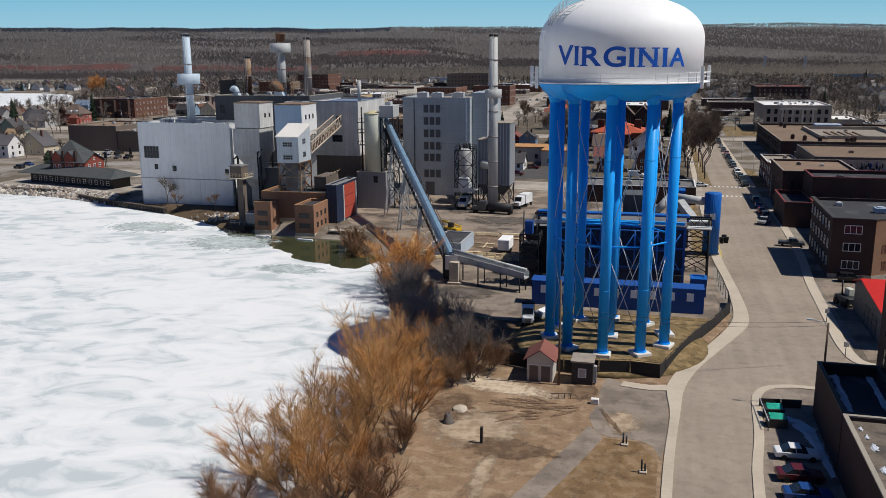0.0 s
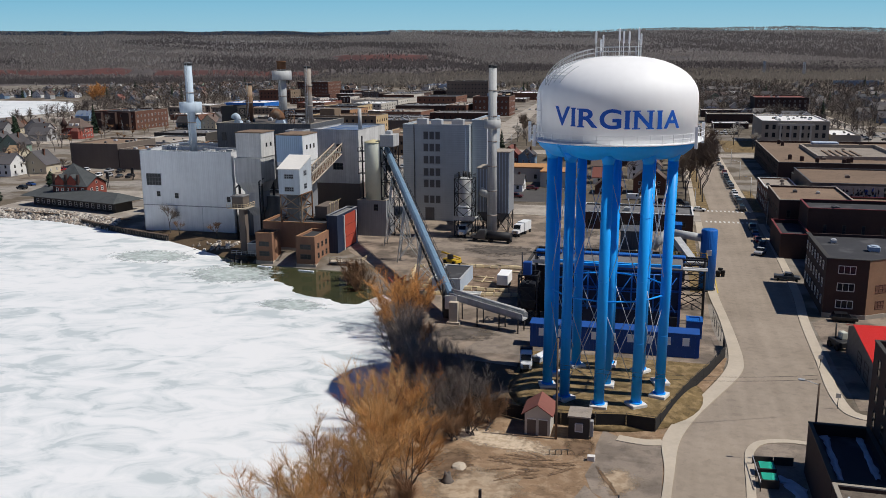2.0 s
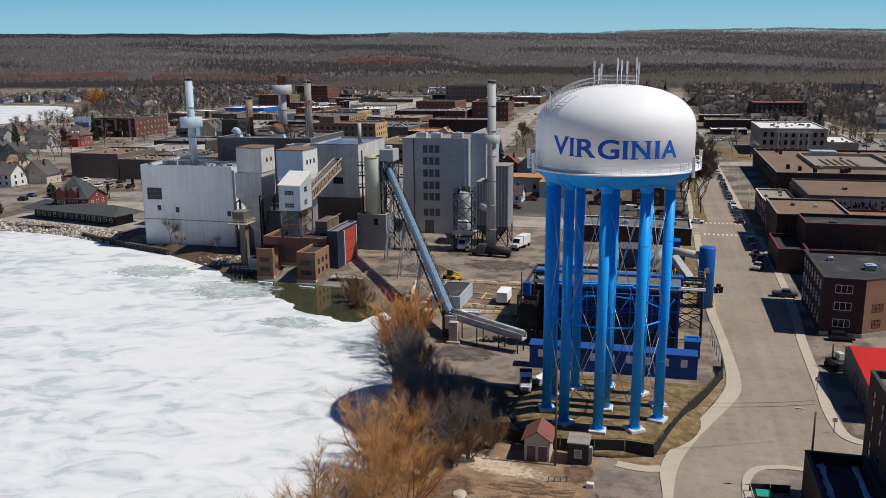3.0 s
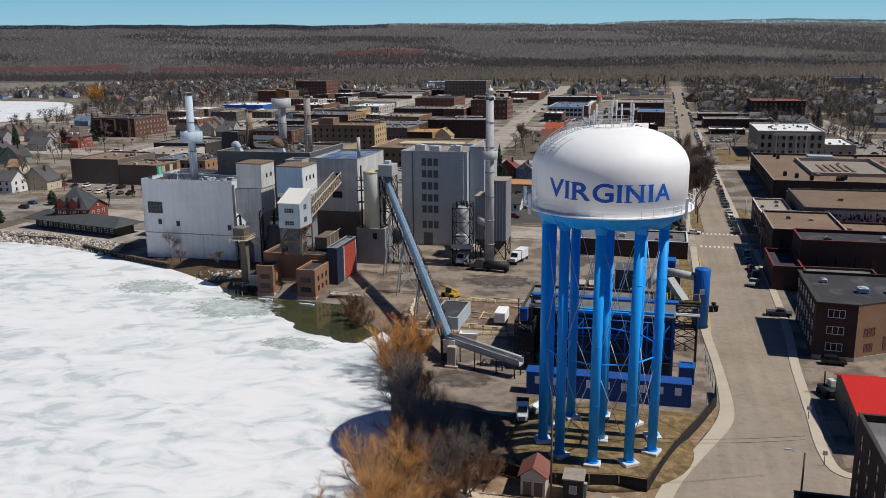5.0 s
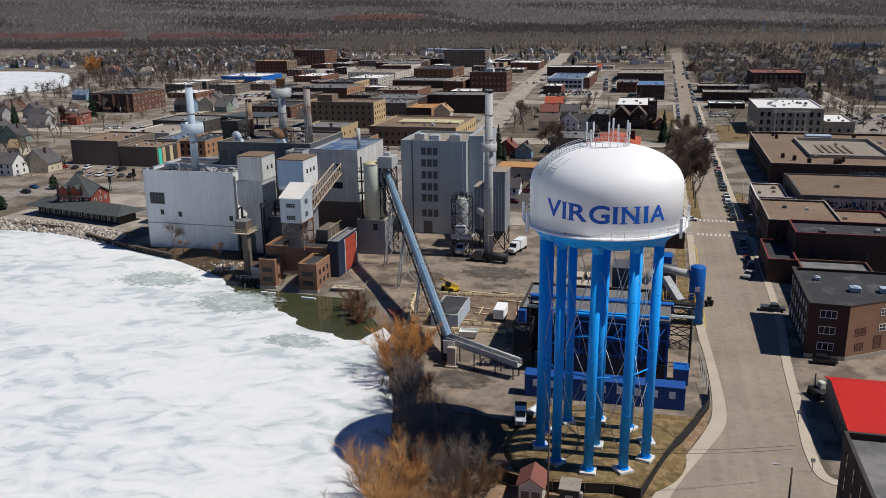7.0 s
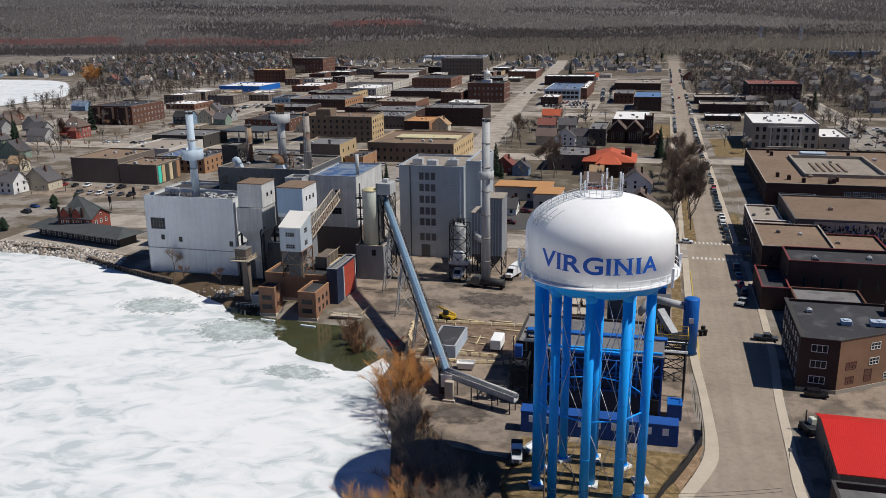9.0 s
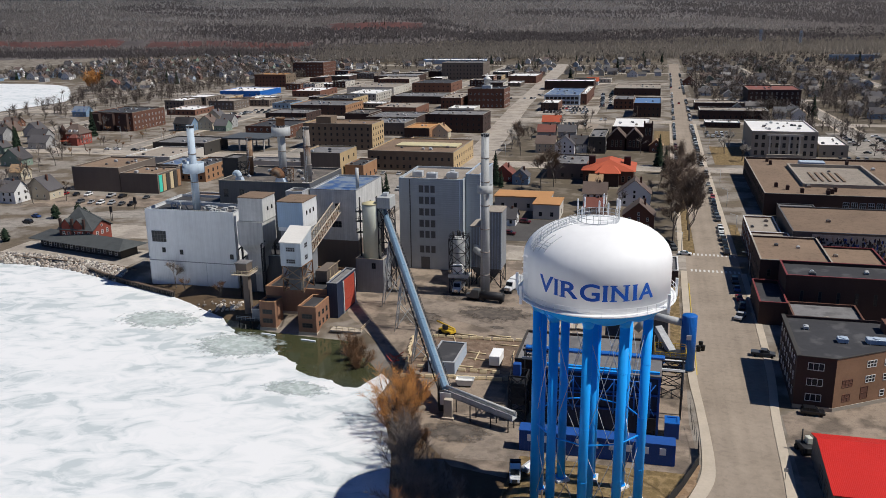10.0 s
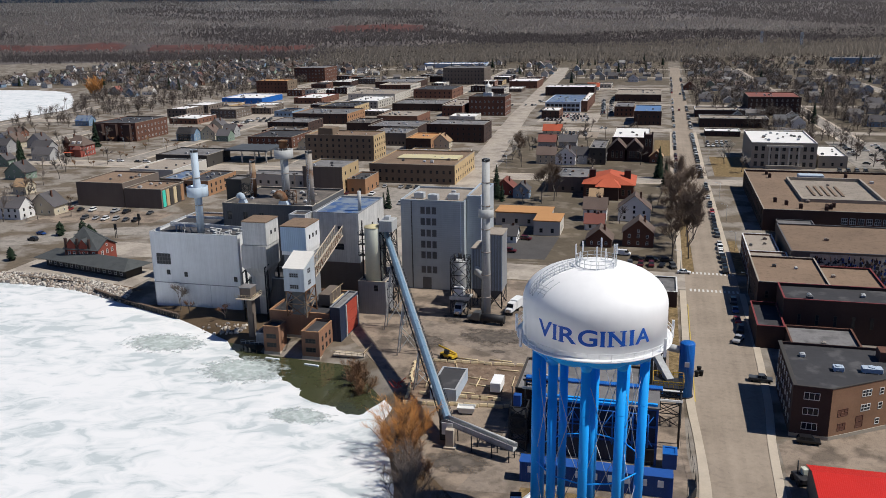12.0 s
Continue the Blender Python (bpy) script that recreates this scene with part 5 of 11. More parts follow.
# new boiler house
root = block("boiler_house", "tall grey metal-clad boiler house with a blue-patched roof", "building", -107.5, -92.3, 239, 264, 30.4, "siding_weathered", "roof_blue", "siding_grey", 0.4)
windows(root, "S", 8, 10, 0, 24.2, 1, 1, 1.6, 2.0, 1, 2, 2, "trim_dark")
windows(root, "S", 6.5, 10.5, 0, 18.6, 1, 1, 3.2, 2.0, 1, 3, 2, "trim_dark")
windows(root, "E", 4, 22, 15.2, 18, 2, 3, 1.4, 1.8, 5, 2, 2, "trim_dark")
bm = nb()
box(bm, -0.08, 15.28, -0.08, 25, 0, 14.5)
part("lower_wall", bm, "stucco_dark", root, "dark brown lower wall")
bm = nb()
lathe(bm, [(0.55, 30.0), (0.55, 36.4), (0.4, 36.4), (0.4, 35.4)], 16, 13.6, 6)
part("flue", bm, "stack_grey", root)

# cream silo with base house
root = thing("cream_silo", "cream-painted cylindrical steel silo with a yellow top", "silo", -86.6, 236.2, 10.6)
part("shell", lathe(nb(), [(2.75, 0), (2.75, 16.4), (2.6, 16.6)], 28), "cream", root)
part("roof", lathe(nb(), [(2.85, 16.62), (2.8, 16.8), (0.3, 17.5), (0.02, 17.5)], 28), "cream_top", root)
bm = nb()
for z in (7.5, 11.0, 14.0):
    box(bm, -4.6, -2.4, -1.2, 1.2, z, z + 0.12)
    for y in (-1.2, 1.2):
        rod(bm, (-4.6, y, z), (-4.6, y, z + 1.1), 0.06, n=4)
        rod(bm, (-4.6, y, z + 1.1), (-2.4, y, z + 1.1), 0.05, n=4)
    rod(bm, (-4.6, -1.2, z + 1.1), (-4.6, 1.2, z + 1.1), 0.05, n=4)
rod(bm, (-3.6, 0, 0), (-3.6, 0, 18.5), 0.25, n=8)
part("service_platform", bm, "dark_steel", root)
root = block("silo_house", "grey concrete house under the silo", "building", -91, -82.2, 233, 241, 10.6, "siding_grey", "roof_grey", "concrete", 0.2)
windows(root, "S", 4.5, 7, 0, 7.6, 1, 1, 1.3, 1.9, 1, 2, 2, "trim_dark")
root = thing("conveyor_head", "metal head box and drive at the conveyor's top", "machine house", -82.6, 236.5, 0)
bm = nb()
box(bm, -1.6, 2.6, -2, 3.5, 26.2, 29.6, bevel=0.1)
part("head_box", bm, "stack_grey", root)
bm = nb()
box(bm, -0.5, 1.2, 0, 2, 29.6, 30.6, bevel=0.1)
part("drive", bm, "galv", root)
part("head_frame", steel_frame(nb(), -1.4, 2.4, -1.8, 3.3, 0, 26.2, 5, 0.18), "dark_steel", root)

# long covered conveyor
root = thing("coal_conveyor", "long blue-grey covered conveyor rising on steel trestles", "conveyor", 0, 0, 0)
ca, cb = Vector((-84.6, 241.6, 25.2)), Vector((-44.6, 160.0, 4.6))
way = (cb - ca).normalized()
side = way.cross(Vector((0, 0, 1))).normalized()
upw = side.cross(way).normalized()
bm = nb()
prof = [(-0.72, -1.1), (0.72, -1.1), (0.72, 0.4), (0.35, 0.8), (-0.35, 0.8), (-0.72, 0.4)]
ra = [bm.verts.new(ca + side * s + upw * u) for s, u in prof]
rb = [bm.verts.new(cb + side * s + upw * u) for s, u in prof]
for k in range(6):
    bm.faces.new((ra[k], ra[(k + 1) % 6], rb[(k + 1) % 6], rb[k]))
bm.faces.new(ra[::-1]), bm.faces.new(rb)
bmesh.ops.recalc_face_normals(bm, faces=bm.faces[:])
part("gallery", bm, "conveyor", root)
n = 24
for k in range(n + 1):
    bm = nb()
    o = ca.lerp(cb, k / n)
    q = [o + side * (s * 1.03) + upw * (u * 1.03) for s, u in prof]
    for a, b in zip(q, q[1:] + q[:1]):
        rod(bm, a, b, 0.035, n=4)
    part("joint_rib", bm, "conveyor", root)
bm = nb()
for s in (-1.0, 1.0):
    rod(bm, ca + side * s - upw * 2.7, cb + side * s - upw * 1.9, 0.11, n=4)
    for k in range(30):
        a, b = ca.lerp(cb, k / 30), ca.lerp(cb, (k + 1) / 30)
        d0, d1 = 2.7 - 0.8 * k / 30, 2.7 - 0.8 * (k + 1) / 30
        rod(bm, a + side * s - upw * 1.1, b + side * s - upw * d1, 0.09, n=4)
        rod(bm, b + side * s - upw * 1.1, b + side * s - upw * d1, 0.09, n=4)
for k in range(31):
    a = ca.lerp(cb, k / 30) - upw * (2.7 - 0.8 * k / 30)
    rod(bm, a - side, a + side, 0.08, n=4)
part("under_truss", bm, "dark_steel", root)
bm = nb()
v = [bm.verts.new(o + side * s + upw * u) for o in (ca, cb) for s, u in ((-1.5, -1.0), (-0.73, -1.0), (-0.73, -1.08), (-1.5, -1.08))]
for q in ((0, 1, 2, 3), (7, 6, 5, 4), (0, 4, 5, 1), (1, 5, 6, 2), (2, 6, 7, 3), (3, 7, 4, 0)):
    bm.faces.new([v[k] for k in q])
bmesh.ops.recalc_face_normals(bm, faces=bm.faces[:])
part("walkway", bm, "stack_grey", root)
bm = nb()
for s in (-1.5,):
    for u in (-0.9, 0.1):
        rod(bm, ca + side * s + upw * u, cb + side * s + upw * u, 0.06, n=4)
    for k in range(40):
        o = ca.lerp(cb, k / 40) + side * s
        rod(bm, o - upw * 0.9, o + upw * 0.1, 0.05, n=4)
part("walkway_rail", bm, "dark_steel", root)
for k in (0.22, 0.45, 0.70):
    o = ca.lerp(cb, k)
    spread = 1.2 + o.z * 0.11
    legs = []
    for s in (-1, 1):
        for f in (-0.8, 0.8):
            top, foot = o + side * s * 1.1 + Vector((0, f, -1.3)), Vector((o.x, o.y + f * 1.6, 0)) + Vector((side.x, side.y, 0)) * s * spread
            legs.append((top, foot))
            bm = nb()
            rod(bm, top, foot, 0.16, n=6)
            part("trestle_leg", bm, "stack_grey", root)
    for a, b in ((0, 1), (2, 3), (0, 2), (1, 3)):
        for t0, t1 in ((0.05, 0.5), (0.5, 0.95)):
            bm = nb()
            rod(bm, legs[a][0].lerp(legs[a][1], t0), legs[b][0].lerp(legs[b][1], t1), 0.08, n=4)
            rod(bm, legs[b][0].lerp(legs[b][1], t0), legs[a][0].lerp(legs[a][1], t1), 0.08, n=4)
            part("cross_brace", bm, "stack_grey", root)
bm = nb()
box(bm, -45.8, -43.2, 158.20, 160.60, 0.3, 4.6, bevel=0.1)
part("tail_box", bm, "dark_steel", root, "dark steel loading box")
bm = nb()
box(bm, -43.9, -42.1, 155.40, 156.60, 0, 4.4, bevel=0.06)
box(bm, -44.3, -41.7, 155.00, 157.00, 0, 0.5, bevel=0.06)
part("concrete_pier", bm, "concrete", root)
bm = nb()
box(bm, -45.0, -42.6, 156.65, 156.80, 2.6, 5.4, bevel=0.02)
part("guard_plate", bm, "concrete_w", root, "pale painted guard plate")
bm = nb()
rod(bm, (-46.4, 161.2, 0), (-46.4, 161.2, 6.4), 0.3, n=8)
part("tail_post", bm, "dark_steel", root)
# lower conveyor to the biomass building
root = thing("feed_conveyor", "low steel feed conveyor into the blue building", "conveyor", 0, 0, 0)
ca, cb = Vector((-44.0, 158.6, 5.4)), Vector((-28.5, 153.2, 3.6))
bm = nb()
w = (cb - ca).normalized()
s = w.cross(Vector((0, 0, 1))).normalized()
for a, b, lo, hi in ((-1.0, 1.0, -1.0, -0.7), (-1.0, -0.85, -1.0, 0.3), (0.85, 1.0, -1.0, 0.3)):
    v = [bm.verts.new(o + s * x + Vector((0, 0, z))) for o in (ca, cb) for x, z in ((a, lo), (b, lo), (b, hi), (a, hi))]
    for q in ((0, 1, 2, 3), (7, 6, 5, 4), (0, 4, 5, 1), (1, 5, 6, 2), (2, 6, 7, 3), (3, 7, 4, 0)):
        bm.faces.new([v[k] for k in q])
bmesh.ops.recalc_face_normals(bm, faces=bm.faces[:])
part("trough", bm, "stack_grey", root)
bm = nb()
rod(bm, ca + Vector((0, 0, 0.7)), cb + Vector((0, 0, 0.7)), 0.3, n=8)
part("belt_cover", bm, "stack_grey", root)
for k in (0.1, 0.4, 0.7, 0.95):
    o = ca.lerp(cb, k)
    for x in (-1.2, 1.2):
        bm = nb()
        rod(bm, o + s * x + Vector((0, 0, -1)), Vector((o.x + s.x * x, o.y + s.y * x, 0)), 0.14, n=6)
        part("support_leg", bm, "dark_steel", root)

# generator hall with window bays
root = block("generator_hall", "tall blue-grey corrugated generator hall with window bays", "building", -85.3, -63.6, 261, 284, 30.6, "siding_hall", "roof_tan", "siding_hall", 0.5, units=2, seed=5)
for z in (5.6, 10.7, 14.4, 18.3, 22.2, 26.0):
    windows(root, "S", 6.6, 12.45, 0, z, 1, 3, 1.6, 2.5, 1, 1, 1, "siding_grey", "siding_dark", name="window_bay")
for x, y in ((5.0, 6.0), (10.5, 3.5), (17.0, 5.5)):
    vent_unit(root, x, y, 30.1, 3.4, 2.6, 2.0)
bm = nb()
box(bm, 7.2, 10.2, -0.08, -0.004, 0.1, 4.2)
part("roller_door", bm, "siding_dark", root)
for x in (3.6, 20.3):
    bm = nb()
    box(bm, x, x + 0.3, -0.22, -0.004, 0.2, 30.4)
    part("corner_trim", bm, "siding_dark" if x < 4 else "siding_pale", root)
block("hall_annex", "light metal annex beside the generator hall", "building", -63.4, -58.6, 264, 286, 32.0, "siding_hall", "roof_tan", "siding_pale", 0.4)
# bag-filter tower with lorry bay
root = thing("ash_silo", "steel ash silo on a dark frame over a lorry bay", "silo", -60.2, 240.5, 0)
part("shell", lathe(nb(), [(0.6, 6.6), (1.9, 9), (1.9, 16.8), (1.5, 17.2)], 20), "stack_grey", root)
part("frame", steel_frame(nb(), -2.6, 2.6, -2.6, 2.6, 0, 16.9, 4, 0.17), "dark_steel", root)
railing("railing", [(-2.6, -2.6, 17), (2.6, -2.6, 17), (2.6, 2.6, 17), (-2.6, 2.6, 17), (-2.6, -2.6, 17)], 1.1, root, "dark_steel", 1.3, 0.05)
for x, y in ((-1.5, -1), (0.2, 0.5), (1.4, -0.6), (-0.6, 1.2)):
    bm = nb()
    rod(bm, (x, y, 16.9), (x, y, 18.8), 0.35, n=8)
    part("filter", bm, "dark_steel", root)
bm = nb()
box(bm, -2.9, 3.2, -2.9, -2.6, 4.9, 6.0)
box(bm, -2.9, 3.2, -2.6, 2.9, 5.0, 5.2)
part("deck", bm, "stack_grey", root)
bm = nb()
box(bm, -1.6, 1.4, -2.4, 0.5, 6.0, 9.0, bevel=0.1)
part("blower_box", bm, "siding_white", root)
# grey stack and bins
stack("grey_smokestack", "tall pale grey smokestack with a cup-shaped platform", -51.4, 236.6, 0, 49.2, 1.45, 1.1, "stack_grey", (31.8, 34.2, 2.3), "stack_grey", 6)
for k, (x, y, h) in enumerate(((-55.5, 250, 19), (-50.5, 249, 24))):
    root = thing("dust_house", "grey sheet-metal dust collector house", "bin", x, y, 0, group="dust collectors")
    bm = nb()
    box(bm, -2.4, 2.4, -3.5, 5, 6, h)
    part("casing", bm, "siding_grey", root)
    bm = nb()
    box(bm, -2.6, 2.6, -3.7, 5.2, h + 0.003, h + 0.3)
    part("roof", bm, "roof_tan", root)
    bm = nb()
    for i in range(6):
        box(bm, -2.4 + i * 0.92, -2.25 + i * 0.92, -3.68, -3.502, 6, h)
    part("stiffener", bm, "siding_pale", root)
    bm = nb()
    for sy in (-2.8, 0.2, 3.2):
        a = [bm.verts.new(p) for p in ((-2.3, sy - 0.7, 5.99), (2.3, sy - 0.7, 5.99), (2.3, sy + 1.6, 5.99), (-2.3, sy + 1.6, 5.99))]
        b = [bm.verts.new(p) for p in ((-0.3, sy + 0.2, 3), (0.3, sy + 0.2, 3), (0.3, sy + 0.7, 3), (-0.3, sy + 0.7, 3))]
        for i in range(4):
            bm.faces.new((b[i], b[(i + 1) % 4], a[(i + 1) % 4], a[i]))
        bm.faces.new(b[::-1])
    part("hopper", bm, "siding_dark", root)
    part("frame", steel_frame(nb(), -2.2, 2.2, -3.3, 4.8, 0, 6, 1, 0.2), "dark_steel", root)
root = thing("flue_duct", "bent grey flue duct between house and smokestack", "duct", 0, 0, 0)
bm = nb()
rod(bm, (-58.5, 262, 17), (-56, 245, 12), 1.0, n=10)
rod(bm, (-56, 245, 12), (-51.6, 237.5, 12.5), 1.0, n=10)
part("duct", bm, "stack_grey", root)
bm = nb()
for x, y in ((-56.5, 248.5), (-53.8, 241)):
    rod(bm, (x, y, 0), (x, y, 12), 0.2, n=6)
part("duct_post", bm, "dark_steel", root)

# brick pump houses on the water
def brick_house(label, x0, x1, y0, y1, z0, h, wins_s, wins_e, wall="brick_pump"):
    r = block("pump_house", label, "building", x0, x1, y0, y1, h, wall, "roof_dark", "brick_orange", 0.5, z0)
    for a in wins_s:
        windows(r, "S", *a)
    for a in wins_e:
        windows(r, "E", *a)
    bm = nb()
    box(bm, -0.12, x1 - x0 + 0.12, -0.12, y1 - y0, 0, 1.3)
    part("plinth", bm, "concrete", r)
    return r


LH, RH, NH, CH_ = 8.7, 8.5, 8.3, 10.2
brick_house("red brick pump house with stone plinth", -107.6, -102.9, 200.2, 205.2, -2.2, LH, [(0.6, 4.1, 0, 2.6, 2, 1, 2.9, 1.3, 2.6, 3, 2, "trim_dark")], [])
brick_house("two-storey red brick pump house with square windows", -95.6, -90.4, 199.0, 209.4, -2.2, RH, [(0.6, 4.6, 0, 2.6, 2, 1, 3.0, 1.3, 2.6, 3, 2, "trim_dark")],
            [(1.0, 9.0, 5.2, 2.6, 2, 3, 1.1, 1.4, 2.6, 2, 2, "trim_dark")])
brick_house("long red brick screen house with a dark flat roof", -110, -91.4, 209.6, 231, -0.5, NH, [], [])
root = block("crusher_house", "dark metal crusher house with a tall red door", "building", -90.9, -87.9, 208.8, 224, CH_, "black_panel", "roof_grey", "siding_grey", 0.3)
bm = nb()
for k in range(3):
    box(bm, 3.004, 3.12, 5.0, 13.6, 0.4 + k * 3.1, 3.35 + k * 3.1)
part("tall_door", bm, "door_red", root, "tall red sectional door")
for y in (4.3, 13.7):
    bm = nb()
    box(bm, 3.003, 3.3, y, y + 0.6, 0, 9.6)
    part("door_post", bm, "stack_grey", root)
root = thing("roof_pipe_frame", "dark pipe frame standing on the brick roof", "pipework", -106, 213, 7.8)
bm = nb()
for k in range(5):
    rod(bm, (k * 2.4, 0, 0), (k * 2.4, 0, 1.4 + 0.5 * (k % 2)), 0.12, n=5)
for z in (0.5, 1.3):
    rod(bm, (0, 0, z), (9.6, 0, z), 0.14, n=6)
rod(bm, (1, 0.3, 0.3), (6, 4, 0.4), 0.35, n=8)
part("pipe_frame", bm, "dark_steel", root)
bm = nb()
box(bm, 1.0, 2.6, 2.5, 4.2, -0.1, 2.2, bevel=0.1)
part("valve_box", bm, "siding_grey", root)
root = thing("roof_filter", "grey rectangular duct casing on the brick roof", "duct", -97.2, 216, 7.8)
bm = nb()
box(bm, 0, 3.6, 0, 9, 0.2, 3.6, bevel=0.08)
part("casing", bm, "stucco_dark", root)
bm = nb()
for y in (1, 4, 7):
    rod(bm, (4.2, y, 0.1), (4.2, y, 4.4), 0.08, n=4)
rod(bm, (4.2, 0, 4.4), (4.2, 9, 4.4), 0.06, n=4)
rod(bm, (4.2, 0, 1.0), (4.2, 9, 1.0), 0.3, n=8)
rod(bm, (5.2, -4, 0.6), (5.2, 12, 0.6), 0.3, n=8)
part("pipe_rail", bm, "pipe_cream", root)
root = thing("intake_tower", "slim concrete intake tower with a railed top cabin", "tower", -118, 207.5, -2)
bm = nb()
box(bm, 1.6, 3.3, 0.8, 2.8, 0, 13.4)
part("shaft", bm, "stucco_dark", root)
bm = nb()
box(bm, 0.1, 3.5, 0, 3.6, 13.603, 16.6, bevel=0.08)
part("cabin", bm, "stucco_dark", root)
bm = nb()
box(bm, -0.1, 3.7, -0.2, 3.8, 16.603, 16.85)
part("cabin_roof", bm, "roof_grey", root)
railing("railing", [(-0.9, -1.0, 13.7), (4.6, -1.0, 13.7), (4.6, 4.6, 13.7)], 1.1, root, "pipe_cream", 1.2, 0.06)
bm = nb()
box(bm, -0.9, 4.6, -1.0, 4.6, 13.4, 13.6)
part("balcony", bm, "concrete", root)
for x0, x1, y0, y1, h in ((-112, -108, 204, 209, 3.4),):
    block("pump_shed", "low grey metal shed at the water's edge", "shed", x0, x1, y0, y1, h, "siding_grey", "roof_dark", "galv", 0.2, -0.8)
# landing stage and catwalk over the water
root = thing("landing_stage", "concrete and timber landing stage over the water", "landing stage", -90, 200, -1.4)
bm = nb()
box(bm, 3.0, 12, 0, 7.5, 0.9, 1.3)
part("deck", bm, "concrete", root)
for x in (3.5, 7.5, 11.5):
    for y in (0.5, 7):
        bm = nb()
        box(bm, x - 0.2, x + 0.2, y - 0.2, y + 0.2, -1.2, 0.9)
        part("pile", bm, "wood_pole", root)
railing("railing", [(3.1, 0.1, 1.3), (11.9, 0.1, 1.3), (11.9, 7.4, 1.3)], 1.1, root, "pipe_cream", 1.8, 0.06)
root = thing("intake_catwalk", "railed steel catwalk over the water", "catwalk", -116, 202.5, -0.4)
bm = nb()
box(bm, 0, 8.3, 0, 1.4, 0, 0.15)
for x in (0.3, 4, 8):
    box(bm, x - 0.12, x + 0.12, 0.5, 0.8, -2.2, 0)
part("deck", bm, "dark_steel", root)
railing("railing", [(0, 0, 0.15), (8.3, 0, 0.15)], 1.1, root, "stack_grey", 1.4, 0.06)
for x, y in ((-104, 197.4), (-91.5, 195.5)):
    root = thing("ice_float", "white float boom lying in the water", "float", x, y, LAKE_Z - 0.05, rz=-6)
    bm = nb()
    box(bm, -2.2, 2.2, -0.25, 0.25, -0.15, 0.25, bevel=0.08)
    part("float", bm, "snow", root)
# timber quay in front of the turbine house
root = thing("timber_quay", "dark timber quay wall along the lake", "quay", 0, 0, 0)
line = smooth_line([(-190, 238.5), (-176, 231.8), (-160, 225.6), (-147, 221.0)], 4)
bm = nb()
ribbon(bm, line, -0.4, 0.5, -0.25, 0.0)
part("cap", bm, "wood_pole", root)
bm = nb()
ribbon(bm, line, -0.2, 0.2, -3, -0.26)
part("sheeting", bm, "trim_dark", root)
bm = nb()
for (xa, ya), (xb, yb) in zip(line, line[1:]):
    for k in range(3):
        x, y = xa + (xb - xa) * k / 3, ya + (yb - ya) * k / 3
        rod(bm, (x + 0.2, y - 0.5, -3), (x + 0.2, y - 0.5, 0.12), 0.15, n=6)
tagged(part("piling", bm, "bark", root), kind="stuff")

# ---------------- blue biomass building behind the tower ----------------
root = thing("container_row", "row of royal-blue ribbed metal cabins with white hatches", "cabin", -26.4, 146, 0)
bm = nb()
v = [bm.verts.new(p) for p in ((0, 0, 0), (29.2, 0, 0), (29.2, 2.6, 0), (0, 2.6, 0), (0, 0, 4.3), (29.2, 0, 4.3), (29.2, 2.6, 4.5), (0, 2.6, 4.5))]
for q in ((3, 2, 1, 0), (0, 1, 5, 4), (1, 2, 6, 5), (2, 3, 7, 6), (3, 0, 4, 7), (4, 5, 6, 7)):
    bm.faces.new([v[k] for k in q])
part("wall", bm, "navy", root)
bm = nb()
for k in range(40):                                      # proud ribs of the steel sheet
    box(bm, 0.1 + k * 0.73, 0.42 + k * 0.73, -0.14, -0.003, 0.05, 4.25)
for k in range(3):
    box(bm, 29.203, 29.34, 0.2 + k * 0.73, 0.52 + k * 0.73, 0.05, 4.25)
tagged(part("sheet_ribs", bm, "navy", root), kind="stuff")
bm = nb()
v = [bm.verts.new(p) for p in ((-0.1, -0.15, 4.28), (29.3, -0.15, 4.28), (29.3, 2.7, 4.5), (-0.1, 2.7, 4.5), (-0.1, -0.15, 4.38), (29.3, -0.15, 4.38), (29.3, 2.7, 4.62), (-0.1, 2.7, 4.62))]
for q in ((3, 2, 1, 0), (0, 1, 5, 4), (1, 2, 6, 5), (2, 3, 7, 6), (3, 0, 4, 7), (4, 5, 6, 7)):
    bm.faces.new([v[k] for k in q])
part("roof", bm, "navy", root)
windows(root, "S", 0.6, 28.6, -0.14, 2.2, 1, 9, 1.15, 1.4, 1, 2, 1, "white_paint", "white_paint", name="hatch")
root = thing("filter_house", "black-panelled filter house with blue steel trim", "building", -23.2, 158, 0)
bm = nb()
box(bm, 0, 22.8, 0, 9, 0, 12.2)
part("wall", bm, "black_panel", root)
bm = nb()
for x in (-0.15, 7.5, 15.1, 22.5):
    box(bm, x, x + 0.45, -0.35, -0.004, 0, 12.4)
for z in (4.6, 8.4, 12.2):
    box(bm, -0.15, 22.95, -0.30, -0.005, z, z + 0.35)
part("trim_frame", bm, "navy", root)
bm = nb()
box(bm, -0.3, 23.1, -0.5, 9.2, 12.56, 12.85)
part("roof", bm, "roof_grey", root)
bm = nb()
box(bm, 4.5, 14.5, -1.2, -0.55, 12.9, 13.4)
box(bm, 0.2, 22.7, 0.3, 0.9, 12.86, 13.35)
part("top_duct", bm, "tank_blue", root)
bm = nb()
for x in (2, 6, 10, 14, 18, 21):
    rod(bm, (x, -1.8, 4.7), (x, -1.8, 12), 0.16, n=6)
for x in (2, 6, 10, 14, 18):
    rod(bm, (x, -1.8, 5), (x + 4, -1.8, 11.6), 0.10, n=5)
    rod(bm, (x + 4, -1.8, 5), (x, -1.8, 11.6), 0.10, n=5)
rod(bm, (2, -1.8, 8.5), (21, -1.8, 8.5), 0.12, n=5)
